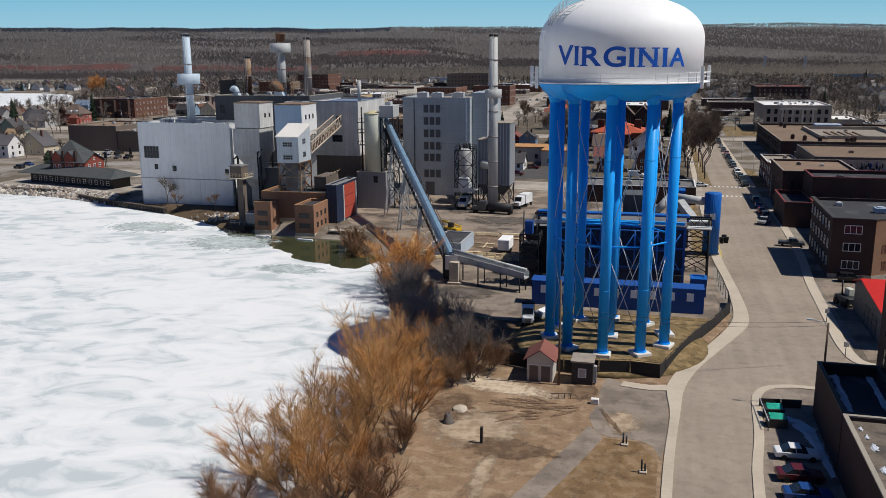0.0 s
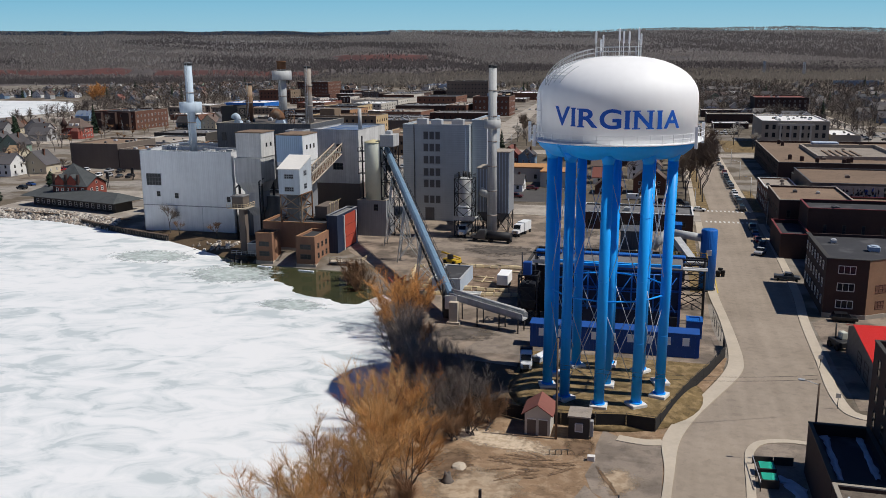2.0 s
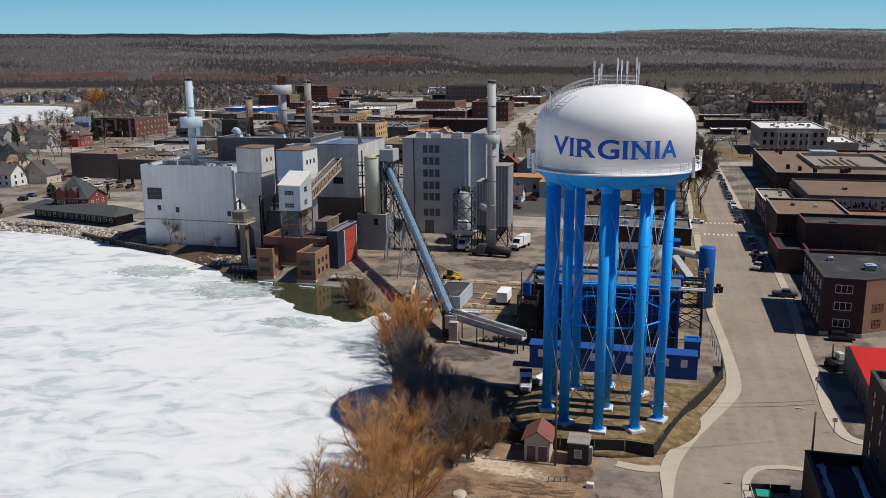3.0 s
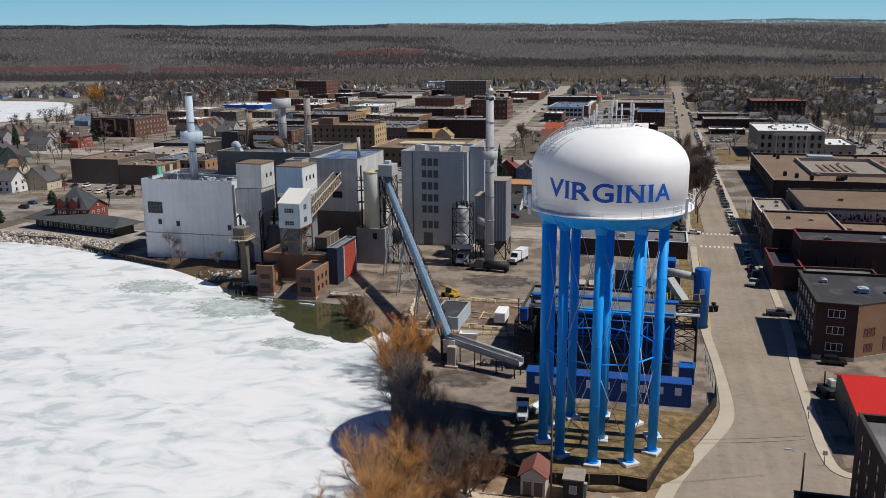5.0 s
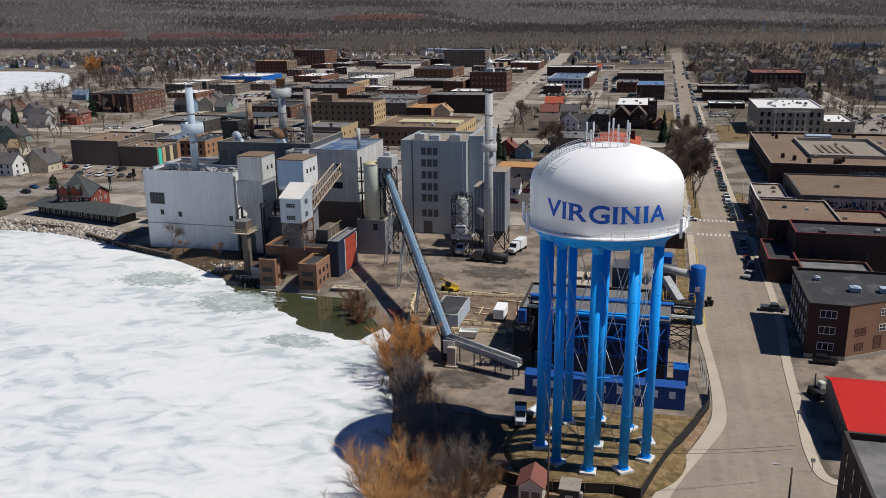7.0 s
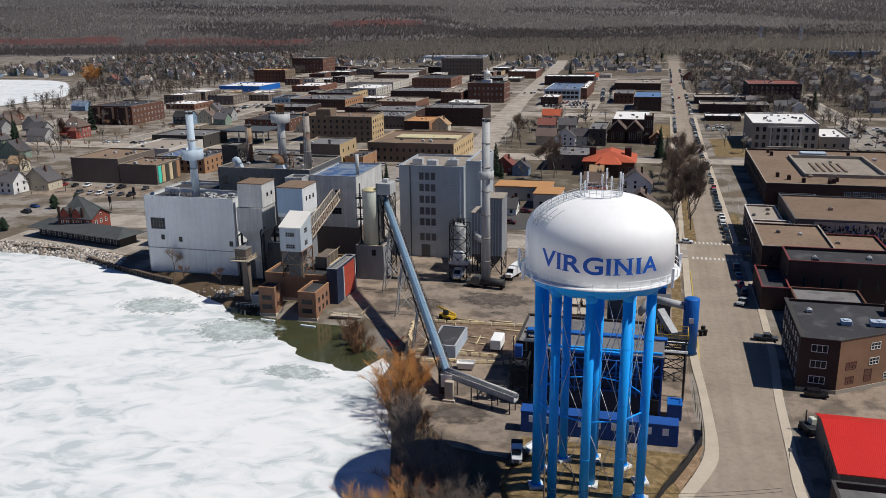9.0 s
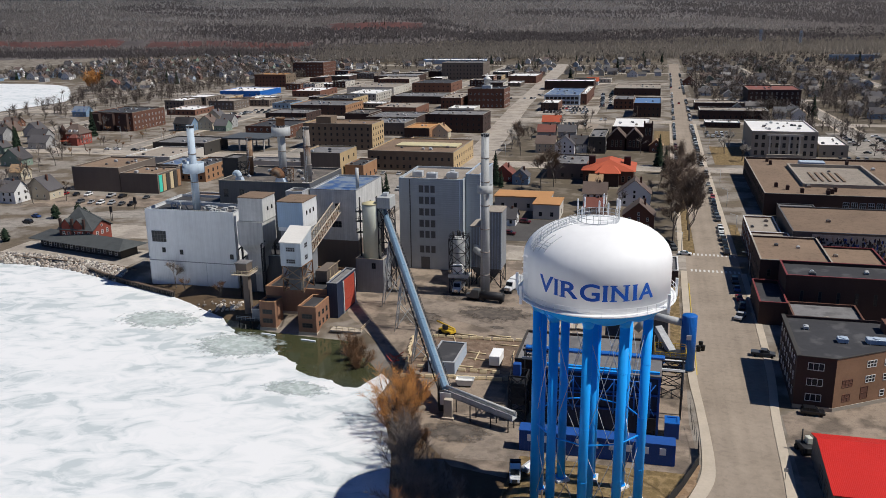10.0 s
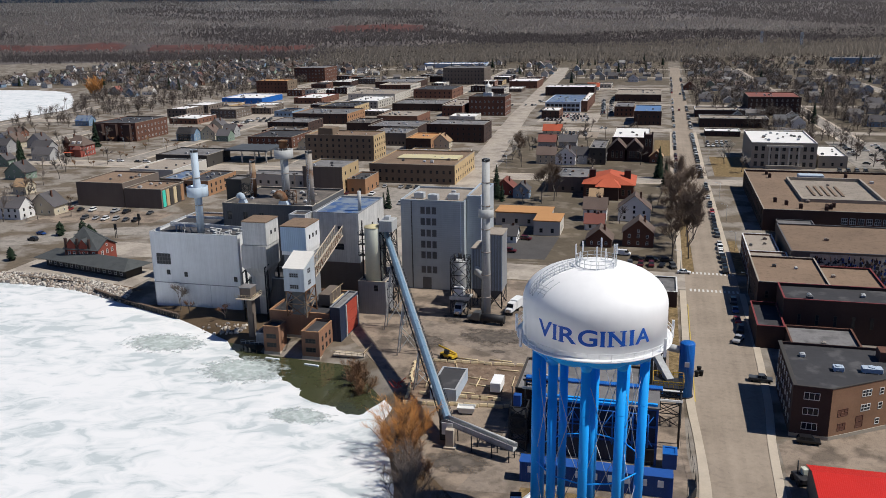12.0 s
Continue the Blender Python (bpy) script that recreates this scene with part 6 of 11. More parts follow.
rod(bm, (2, -1.8, 12), (21, -1.8, 12), 0.12, n=5)
part("pipe_frame", bm, "royal", root)
root = block("fuel_house", "dark brick fuel house with a grey flat roof", "building", -31, -4, 168, 186, 9.6, "brick_dark", "roof_grey", "trim_dark", 0.4, units=2, seed=4)
root = thing("pipe_bridge", "dark pipe bridge with a bright blue duct and yellow rails", "pipe bridge", 0, 0, 0)
bm = nb()
for z in (10.6, 12.6):
    box(bm, -29, 4.6, 166.0, 166.3, z, z + 0.3)
    box(bm, -29, 4.6, 168.0, 168.3, z, z + 0.3)
for x in np.arange(-29, 4.6, 2.1):
    rod(bm, (x, 166.1, 10.7), (x + 2.1, 166.1, 12.7), 0.07, n=4)
    rod(bm, (x, 166.1, 12.7), (x + 2.1, 166.1, 10.7), 0.07, n=4)
part("truss", bm, "dark_steel", root)
bm = nb()
box(bm, -28.5, 0.5, 166.4, 167.9, 12.0, 13.3, bevel=0.15)
part("blue_duct", bm, "royal", root)
bm = nb()
for k, (y, r) in enumerate(((165.6, 0.22), (165.2, 0.16), (168.8, 0.3))):
    rod(bm, (-29, y, 11 + k * 0.4), (4.6, y, 11 + k * 0.4), r, n=8)
part("pipe", bm, "galv", root)
for x in (-28.5, -0.6, 4.2):
    bm = nb()
    for y in (166.1, 168.2):
        rod(bm, (x, y, 0), (x, y, 12.6), 0.2, n=6)
    rod(bm, (x, 166.1, 1), (x, 168.2, 9), 0.08, n=4)
    part("support_leg", bm, "dark_steel", root)
root = thing("yellow_platform", "yellow-railed steel platform on a braced frame", "platform", -1.2, 176, 0)
part("frame", steel_frame(nb(), 0, 6, 0, 5, 0, 9.4, 3, 0.16), "dark_steel", root)
bm = nb()
box(bm, -0.3, 6.3, -0.3, 5.3, 9.4, 9.6)
part("deck", bm, "dark_steel", root)
railing("railing", [(-0.3, -0.3, 9.6), (6.3, -0.3, 9.6), (6.3, 5.3, 9.6), (-0.3, 5.3, 9.6), (-0.3, -0.3, 9.6)], 1.3, root, "yellow", 1.1, 0.07)
root = thing("cyclone", "tall royal-blue cylindrical steel vessel with ladder", "vessel", 6.1, 193.0, 0)
part("shell", lathe(nb(), [(1.75, 0.3), (1.75, 13.6), (1.6, 13.8), (0.05, 14.0)], 28), "royal", root)
part("skirt", lathe(nb(), [(1.95, 0), (1.95, 0.35), (1.7, 0.35)], 28), "dark_steel", root)
bm = nb()
box(bm, -0.5, 0.6, -1.85, -1.7, 8.2, 9.4)
part("plate", bm, "trim_white", root)
bm = nb()
rod(bm, (-1.6, 0, 11.8), (-9, 2, 12.4), 0.9, n=14)
rod(bm, (-9, 2, 12.4), (-12, 0, 9.0), 0.9, n=14)
part("inlet_duct", bm, "stack_grey", root)
for x, y, z0, w, d, h, mk, lb in ((-13, 190, 0, 6, 7, 13.0, "siding_dark", "dark grey sheet-metal fan house"), (-3.5, 198, 0, 5, 6, 10.5, "siding_dark", "dark grey equipment house"),
                                  (-3.2, 205, 0, 3.6, 4, 12.0, "royal", "bright blue steel cabinet tower")):
    root = thing("equipment_house", lb, "machine house", x, y, z0)
    bm = nb()
    box(bm, 0, w, 0, d, 0, h)
    part("casing", bm, mk, root)
    bm = nb()
    box(bm, -0.15, w + 0.15, -0.15, d + 0.15, h + 0.003, h + 0.25)
    part("roof", bm, mk, root)
    bm = nb()
    for i in range(4):
        rod(bm, (w * (0.2 + 0.2 * i), -0.25, 0), (w * (0.2 + 0.2 * i), -0.25, h * (0.5 + 0.1 * i)), 0.12, n=6)
    part("pipe", bm, "galv", root)
root = thing("inclined_duct", "grey inclined sheet-metal duct", "duct", 0, 0, 0)
bm = nb()
rod(bm, (-1.0, 186, 12.5), (2.2, 179, 9.6), 1.1, n=4)
part("duct", bm, "stack_grey", root)
bm = nb()
rod(bm, (0.4, 184, 0), (0.4, 184, 11.5), 0.15, n=6)
part("duct_leg", bm, "dark_steel", root)
root = thing("hopper_frame", "dark steel hopper frame with a blue drive box", "hopper", -30.6, 158, 0)
part("frame", steel_frame(nb(), 0, 3.6, 0, 4, 0, 10, 4, 0.18), "dark_steel", root)
bm = nb()
box(bm, 0.4, 3.2, 0.5, 3.4, 3.5, 8.2)
part("bin", bm, "dark_steel", root)
bm = nb()
box(bm, 0.8, 2.4, 0.2, 1.6, 10.02, 12.6, bevel=0.1)
part("drive_box", bm, "navy", root)
bm = nb()
rod(bm, (0.6, 0.6, 10), (0.6, 0.6, 14.5), 0.12, n=6)
part("mast", bm, "dark_steel", root)
root = block("blue_shed", "small blue-roofed shed at the yard's edge", "shed", 1.0, 3.8, 157, 160.4, 3.2, "navy", "royal", "royal", 0.05)
root = block("low_brick_shop", "low dark red-brown brick building with a flat roof", "building", -28, 5, 258, 274, 5.2, "brick_dark", "roof_grey", "trim_white", 0.4, units=5, seed=12)
windows(root, "S", 1, 32, 0, 1.4, 1, 7, 2.2, 1.6, 1, 3, 1, "trim_dark")

# ---------------- works yard ----------------
def slab_block(name, label, x, y, rz, l=1.7, w=0.7, h=0.8, material="pipe_cream", group="barrier blocks"):
    r = thing(name, label, "barrier", x, y, 0.03, rz, group)
    bm = nb()
    box(bm, -l / 2, l / 2, -w / 2, w / 2, 0, h * 0.35)
    v0 = [bm.verts.new(p) for p in ((-l / 2, -w / 2, h * 0.35), (l / 2, -w / 2, h * 0.35), (l / 2, w / 2, h * 0.35), (-l / 2, w / 2, h * 0.35))]
    v1 = [bm.verts.new(p) for p in ((-l / 2, -w / 4, h), (l / 2, -w / 4, h), (l / 2, w / 4, h), (-l / 2, w / 4, h))]
    for k in range(4):
        bm.faces.new((v0[k], v0[(k + 1) % 4], v1[(k + 1) % 4], v1[k]))
    bm.faces.new(v1)
    part("block", bm, material, r)
    return r


base_block = slab_block("barrier_block", "cream concrete barrier block edging the pipe yard", -62, 199, 5)
rng = random.Random(7)
for k in range(58):
    if k < 14:
        x, y, r = -59.5 + k * 2.0, 200.5 + 0.15 * k, 4
    elif k < 26:
        x, y, r = -33.2 + 0.05 * k, 202 - (k - 14) * 2.1, 88
    elif k < 40:
        x, y, r = -58 + (k - 26) * 1.8, 174.6 + (k - 26) * 0.22, 5
    elif k < 50:
        x, y, r = -63 + (k - 40) * 0.45, 198 - (k - 40) * 2.2, 95
    else:
        x, y, r = -56 + (k - 50) * 2.6, 180.6, 3
    copy_thing(base_block, pose(x + rng.uniform(-0.3, 0.3), y + rng.uniform(-0.3, 0.3), 0.03, 0, 0, r + rng.uniform(-6, 6)))
base_pipe = thing("yellow_pipe", "cream-yellow pipe length lying in the yard", "pipe", -44, 190, 0.25, 0, "pipe lengths")
bm = nb()
lathe(bm, [(0.10, -3), (0.15, -3), (0.15, 3), (0.10, 3)], 10)
o = part("tube", bm, "pipe_cream", base_pipe)
o.matrix_basis = pose(0, 0, 0, 90, 0, 0)
for x, y, r in ((-43.2, 188, 82), (-45, 192, 84), (-52, 199.5, 20), (-56.5, 187, 5), (-38, 198.6, 90), (-40, 182, 88), (-46.5, 183, 90), (-35.4, 192, 2), (-50, 203.8, 86), (-41, 204.5, 88)):
    copy_thing(base_pipe, pose(x, y, 0.25, 0, 0, r))
root = block("pipe_shed", "long low grey-roofed shed with pale walls", "shed", -53.4, -46.9, 178, 191, 3.0, "siding_pale", "roof_dark", "galv", 0.1)
root = thing("box_trailer", "small white box trailer standing in the yard", "trailer", -38.5, 186.5, 0)
bm = nb()
box(bm, -1.3, 1.3, -2.8, 2.8, 0.7, 3.1, bevel=0.1)
part("body", bm, "white_paint", root)
bm = nb()
for x in (-1.2, 1.2):
    for y in (-0.6, 0.6):
        rod(bm, (x - 0.12, y, 0.42), (x + 0.12, y, 0.42), 0.42, n=12)
part("wheel", bm, "tyre", root)
bm = nb()
rod(bm, (0, 2.8, 0.6), (0, 4.2, 0.5), 0.07, n=5)
rod(bm, (0, 4.0, 0), (0, 4.0, 0.6), 0.05, n=5)
part("drawbar", bm, "dark_steel", root)
root = thing("yellow_telehandler", "yellow telescopic handler parked in the yard", "machine", -55, 203.5, 0, 60)
bm = nb()
box(bm, -1.1, 1.1, -2.3, 2.3, 0.7, 1.5, bevel=0.1)
part("chassis", bm, "yellow", root)
bm = nb()
box(bm, -1.0, -0.1, -0.6, 0.9, 1.5, 2.7, bevel=0.12)
part("cab", bm, "glass", root)
bm = nb()
rod(bm, (0.5, -2.4, 1.9), (0.5, 4.2, 2.6), 0.25, n=6)
part("boom", bm, "yellow", root)
for x in (-1.05, 1.05):
    for y in (-1.5, 1.5):
        bm = nb()
        rod(bm, (x - 0.2, y, 0.62), (x + 0.2, y, 0.62), 0.62, n=14)
        part("wheel", bm, "tyre", root)
# stored timber behind the blue building
rng = random.Random(21)
for k in range(9):
    x, y = -27 + (k % 3) * 3.4 + rng.uniform(-0.5, 0.5), 208 + (k // 3) * 8 + rng.uniform(-1, 1)
    root = thing("timber_stack", "grey weathered timber stack on the ground", "timber stack", x, y, 0, rng.uniform(-8, 8), "timber stacks")
    for i in range(3):
        bm = nb()
        for j in range(5):
            box(bm, -1.2 + j * 0.5, -0.75 + j * 0.5, -2.5, 2.5, 0.03 + i * 0.3, 0.27 + i * 0.3)
        part("plank_layer", bm, "wood_pole" if i % 2 else "concrete", root)

# ---------------- around the tower's foot ----------------
root = thing("pump_shed", "small cream block shed with red-brown gable roof and two doors", "shed", -21.5, 109.2, 0)
bm = nb()
v = [bm.verts.new(p) for p in ((0, 0, 0), (3.5, 0, 0), (3.5, 4.4, 0), (0, 4.4, 0), (0, 0, 3.2), (3.5, 0, 3.2), (3.5, 4.4, 3.2), (0, 4.4, 3.2), (1.75, 0, 4.4), (1.75, 4.4, 4.4))]
for q in ((3, 2, 1, 0), (0, 1, 5, 8, 4), (1, 2, 6, 5), (2, 3, 7, 9, 6), (3, 0, 4, 7), (4, 8, 9, 7), (8, 5, 6, 9)):
    bm.faces.new([v[k] for k in q])
part("wall", bm, "stucco", root)
for sx in (-1, 1):
    bm = nb()
    a = [Vector((1.75, -0.35, 4.45)), Vector((1.75, 4.75, 4.45)), Vector((1.75 + sx * 2.2, 4.75, 2.95)), Vector((1.75 + sx * 2.2, -0.35, 2.95))]
    lo = [bm.verts.new(p) for p in a]
    hi = [bm.verts.new(p + Vector((0, 0, 0.14))) for p in a]
    bm.faces.new(hi), bm.faces.new(lo[::-1])
    for k in range(4):
        bm.faces.new((lo[k], lo[(k + 1) % 4], hi[(k + 1) % 4], hi[k]))
    bmesh.ops.recalc_face_normals(bm, faces=bm.faces[:])
    part("roof_slope", bm, "shingle_red", root)
for x in (0.35, 1.95):
    bm = nb()
    box(bm, x, x + 1.2, -0.06, -0.003, 0.05, 2.3)
    d = part("door", bm, "stucco_dark", root)
    bm = nb()
    box(bm, x - 0.05, x + 1.25, -0.09, -0.004, 2.303, 2.45)
    part("lintel", bm, "trim_white", d)
root = thing("valve_shed", "small dark shed with a tan flat roof and grey hatch", "shed", -15.5, 109.4, 0)
bm = nb()
box(bm, 0, 2.8, 0, 3.2, 0, 3.1)
part("wall", bm, "trim_dark", root)
bm = nb()
box(bm, -0.15, 2.95, -0.2, 3.4, 3.103, 3.3)
part("roof", bm, "roof_tan", root)
windows(root, "S", 0.6, 2.2, 0, 1.0, 1, 1, 1.1, 1.3, 1, 1, 1, "trim_white", "stucco")
bm = nb()
box(bm, 2.9, 3.3, 0.3, 1.0, 0.3, 2.6)
part("meter_box", bm, "house_grey", root)
# screened fence, panel by panel
fence = thing("yard_fence", "chain-link fence with torn black screening round the yard", "fence", 0, 0, 0)
LINE = [(-37, 120), (-31, 117.3), (-25, 114.6), (-22, 113.6), (-17, 113.4), (-12.2, 113.8), (-8, 114.5), (-4.0, 114.1), (-2.6, 118.6), (-1.1, 123.5), (1.0, 130.1), (4.4, 139), (7.3, 147.7), (7.4, 154), (6.6, 162), (6.2, 172)]
for k, ((xa, ya), (xb, yb)) in enumerate(zip(LINE, LINE[1:])):
    n = max(1, round(math.hypot(xb - xa, yb - ya) / 3.0))
    for i in range(n):
        p, q = Vector((xa, ya, 0)).lerp(Vector((xb, yb, 0)), i / n), Vector((xa, ya, 0)).lerp(Vector((xb, yb, 0)), (i + 1) / n)
        bm = nb()
        rod(bm, p, p + Vector((0, 0, 2.3)), 0.05, n=6)
        part("post", bm, "dark_steel", fence)
        bm = nb()
        rod(bm, p + Vector((0, 0, 2.25)), q + Vector((0, 0, 2.25)), 0.03, n=4)
        part("top_rail", bm, "dark_steel", fence)
        if k < 13:
            w = (q - p).normalized()
            s = Vector((-w.y, w.x, 0)) * 0.015
            bm = nb()
            top = 2.05 if (k + i) % 4 else 1.85
            pts = [p + w * 0.07, q - w * 0.07]
            vs = [bm.verts.new(o + d + Vector((0, 0, z))) for o in pts for d in (s, -s) for z in (0.06, top)]
            for f in ((0, 1, 3, 2), (4, 6, 7, 5), (0, 4, 5, 1), (2, 3, 7, 6), (1, 5, 7, 3), (0, 2, 6, 4)):
                bm.faces.new([vs[j] for j in f])
            bmesh.ops.recalc_face_normals(bm, faces=bm.faces[:])
            part("screen", bm, "fabric_dark", fence)


def pole(name, label, x, y, h, r=0.16, material="wood_pole", arms=1, lamp_arm=False):
    ob = thing(name, label, "pole", x, y, 0)
    bm = nb()
    rod(bm, (0, 0, -0.3), (0, 0, h), r, r * 0.7, n=10)
    part("shaft", bm, material, ob)
    for k in range(arms):
        bm = nb()
        box(bm, -1.2, 1.2, -0.07, 0.07, h - 0.6 - k * 1.0, h - 0.45 - k * 1.0)
        a = part("crossarm", bm, material, ob)
        for s in (-1.1, -0.4, 0.4, 1.1):
            bm = nb()
            rod(bm, (s, 0, h - 0.45 - k), (s, 0, h - 0.25 - k), 0.05, n=6)
            part("insulator", bm, "dark_steel", a)
    if lamp_arm:
        bm = nb()
        rod(bm, (0, 0, h - 0.2), (-1.8, 0, h + 0.3), 0.05, n=6)
        a = part("arm", bm, "galv", ob)
        bm = nb()
        box(bm, -2.5, -1.7, -0.16, 0.16, h + 0.2, h + 0.4, bevel=0.04)
        part("lamp_head", bm, "galv", a)
    return ob


pole("utility_pole", "tall slim dark wooden utility pole by the sheds", -17.1, 108.6, 14.5, 0.17, arms=0)
pole("street_pole", "dark wooden street pole with a small lamp arm", 15.5, 108.9, 11.0, 0.17, arms=0, lamp_arm=True)
wires = thing("overhead_wire", "two thin black overhead wires crossing the street", "wire", 0, 0, 0)
for z, dy in ((6.8, 0), (6.2, 0.4)):
    bm = nb()
    a, b = Vector((-17.1, 108.6, z + 4)), Vector((18.0, 123.6, z))
    pts = [a.lerp(b, k / 16) - Vector((0, 0, 4 * 0.9 * (k / 16) * (1 - k / 16))) for k in range(17)]
    for p, q in zip(pts, pts[1:]):
        rod(bm, p, q, 0.025, n=4)
    part("wire", bm, "dark_steel", wires)
# park bits
root = thing("park_post", "dark square timber post standing in the earth", "post", -23.5, 89.0, 0)
bm = nb()
box(bm, -0.16, 0.16, -0.16, 0.16, -0.2, 2.0, bevel=0.03)
part("post", bm, "trim_dark", root)
root = thing("tree_stump", "split grey-brown tree stump", "stump", -28.6, 93.6, 0)
bm = nb()
lathe(bm, [(1.0, -0.2), (0.6, 0.3), (0.45, 0.8), (0.35, 1.1), (0.05, 0.95)], 11, wave=lambda t, r, z: 0.3 * math.sin(t * 3) * (z > 0.5))
part("stump", bm, "bark", root)
root = thing("boulder", "pale rounded boulder on bare earth", "boulder", -28.0, 97.6, 0)
bm = nb()
bmesh.ops.create_icosphere(bm, subdivisions=2, radius=1.0)
for v in bm.verts:
    v.co = v.co * (1 + 0.22 * noise.noise(v.co * 1.7))
    v.co.z *= 0.6
part("stone", bm, "concrete", root)
for x, y in ((-7.7, 92.3), (-5.5, 86.1)):
    root = thing("park_hydrant", "small concrete-footed park fixture with dark post", "fixture", x, y, 0)
    bm = nb()
    box(bm, -0.4, 0.4, -0.4, 0.4, -0.05, 0.25, bevel=0.05)
    part("footing", bm, "concrete", root)
    bm = nb()
    rod(bm, (-0.15, 0, 0.25), (-0.15, 0, 1.5), 0.1, n=8)
    rod(bm, (0.2, 0, 0.25), (0.2, 0, 1.1), 0.1, n=8)
    part("pipe", bm, "dark_steel", root)
root = thing("utility_box", "small pale utility box on the ground", "box", -11.9, 103.4, 0)
bm = nb()
box(bm, -0.5, 0.5, -0.35, 0.35, 0, 0.7, bevel=0.05)
part("casing", bm, "concrete_w", root)
root = thing("bike_rack", "dark bent steel rack on the earth", "rack", -16.2, 104.0, 0, 15)
bm = nb()
for x in (-1.2, -0.4, 0.4, 1.2):
    rod(bm, (x, 0, 0), (x, 0, 0.7), 0.05, n=5)
rod(bm, (-1.4, 0, 0.7), (1.4, 0, 0.7), 0.05, n=5)
part("frame", bm, "dark_steel", root)
# white lorry by the tower
def lorry(label, x, y, rz, cab="car_white", body="siding_white", body_len=5.0, tank=False):
    r = thing("lorry", label, "lorry", x, y, 0.03, rz)
    bm = nb()
    v = [(-1.2, -1.6, 1.0), (1.2, -1.6, 1.0), (1.2, 1.2, 1.0), (-1.2, 1.2, 1.0), (-1.2, -1.5, 2.1), (1.2, -1.5, 2.1), (1.15, -0.9, 3.4), (-1.15, -0.9, 3.4), (1.15, 1.2, 3.5), (-1.15, 1.2, 3.5)]
    v = [bm.verts.new(p) for p in v]
    for q in ((3, 2, 1, 0), (0, 1, 5, 4), (4, 5, 6, 7), (7, 6, 8, 9), (1, 2, 8, 6, 5), (3, 0, 4, 7, 9), (2, 3, 9, 8)):
        bm.faces.new([v[k] for k in q])
    bmesh.ops.bevel(bm, geom=bm.edges[:], offset=0.08, segments=1, affect="EDGES")
    c = part("cab", bm, cab, r)
    bm = nb()
    v = [bm.verts.new(p) for p in ((-1.0, -1.56, 2.2), (1.0, -1.56, 2.2), (0.98, -1.02, 3.25), (-0.98, -1.02, 3.25))]
    bm.faces.new(v)
    bmesh.ops.solidify(bm, geom=bm.faces[:], thickness=0.02)
    part("windscreen", bm, "glass", c)
    bm = nb()
    box(bm, -1.05, 1.05, -2.9, -1.55, 0.9, 2.0, bevel=0.12)
    part("bonnet", bm, cab, c)
    bm = nb()
    box(bm, -0.6, 0.6, -2.98, -2.9, 1.0, 1.8)
    part("grille", bm, "chrome", c)
    bm = nb()
    box(bm, -0.5, 0.5, -2.7, 1.6 + body_len, 0.6, 0.95)
    part("chassis", bm, "dark_steel", r)
    bm = nb()
    if tank:
        rod(bm, (0, 1.6, 1.9), (0, 1.6 + body_len, 1.9), 1.15, n=16)
    else:
        box(bm, -1.25, 1.25, 1.5, 1.5 + body_len, 1.0, 3.7, bevel=0.05)
    part("load_body", bm, body, r)
    for x_ in (-1.0, 1.0):
        for y_ in (-2.1, 2.6, 1.0 + body_len):
            bm = nb()
            rod(bm, (x_ - 0.18, y_, 0.5), (x_ + 0.18, y_, 0.5), 0.5, n=14)
            part("wheel", bm, "tyre", r)
    return r


r = lorry("white lorry tractor parked in the tower's shadow", -25.3, 134.6, 8, body="dark_steel", body_len=1.2)
r.matrix_basis = r.matrix_basis @ Matrix.Scale(0.84, 4)
lorry("white lorry standing in the ash-silo bay", -60.3, 238.5, 0, body="siding_grey", body_len=6)
lorry("dark tank lorry parked by the smokestack", -53.4, 232.6, -96, "car_grey", "dark_steel", 7, True)
lorry("white box lorry parked beside the bins", -44.6, 243, -14, body_len=5)
lorry("grey works lorry parked beside the blue building", -2, 162, 180, "car_grey", "dark_steel", 3)

# ---------------- buildings right of the street ----------------
A = thing("apartment_block", "three-storey brown brick apartment block, angled side in sunlit colour", "building", 0, 0, 0)
OUT = [(27.6, 177.2), (35.3, 176.6), (52.5, 188.0), (52.5, 203.5), (28.0, 203.5)]
INS = [(27.95, 177.55), (35.2, 176.98), (52.15, 188.2), (52.15, 203.15), (28.35, 203.15)]
H = 11.9
bm = nb()
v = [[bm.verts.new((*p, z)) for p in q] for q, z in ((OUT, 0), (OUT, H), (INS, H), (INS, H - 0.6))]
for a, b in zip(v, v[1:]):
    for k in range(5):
        # angled and east sides carry sun, the other walls shade, in their colours
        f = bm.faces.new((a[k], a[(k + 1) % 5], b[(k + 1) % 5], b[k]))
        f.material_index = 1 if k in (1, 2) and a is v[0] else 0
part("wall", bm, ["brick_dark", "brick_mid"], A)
part("roof", prism(nb(), [(x, y) for x, y in INS], H - 0.9, H - 0.6), "roof_dark", A)
bm = nb()
prism(bm, [(27.52, 177.1), (35.33, 176.5), (52.6, 187.95), (52.6, 188.3), (35.2, 177.05), (27.52, 177.65)], H + 0.003, H + 0.18)
box(bm, 27.52, 28.4, 177.66, 203.55, H + 0.003, H + 0.18)
part("coping", bm, "trim_dark", A)
for z in (2.0, 5.5, 9.0):
    piece("window", window_mesh(3.2, 1.7, 3, 1, "trim_white"), A, pose(31.4, 176.9, z, 0, 0, -4.46))
windows(A, "W", 178.5, 202, 27.6, 2.0, 3, 7, 1.3, 1.8, 3.5, 1, 2, "trim_white")
ang = math.degrees(math.atan2(188.0 - 176.6, 52.5 - 35.3))
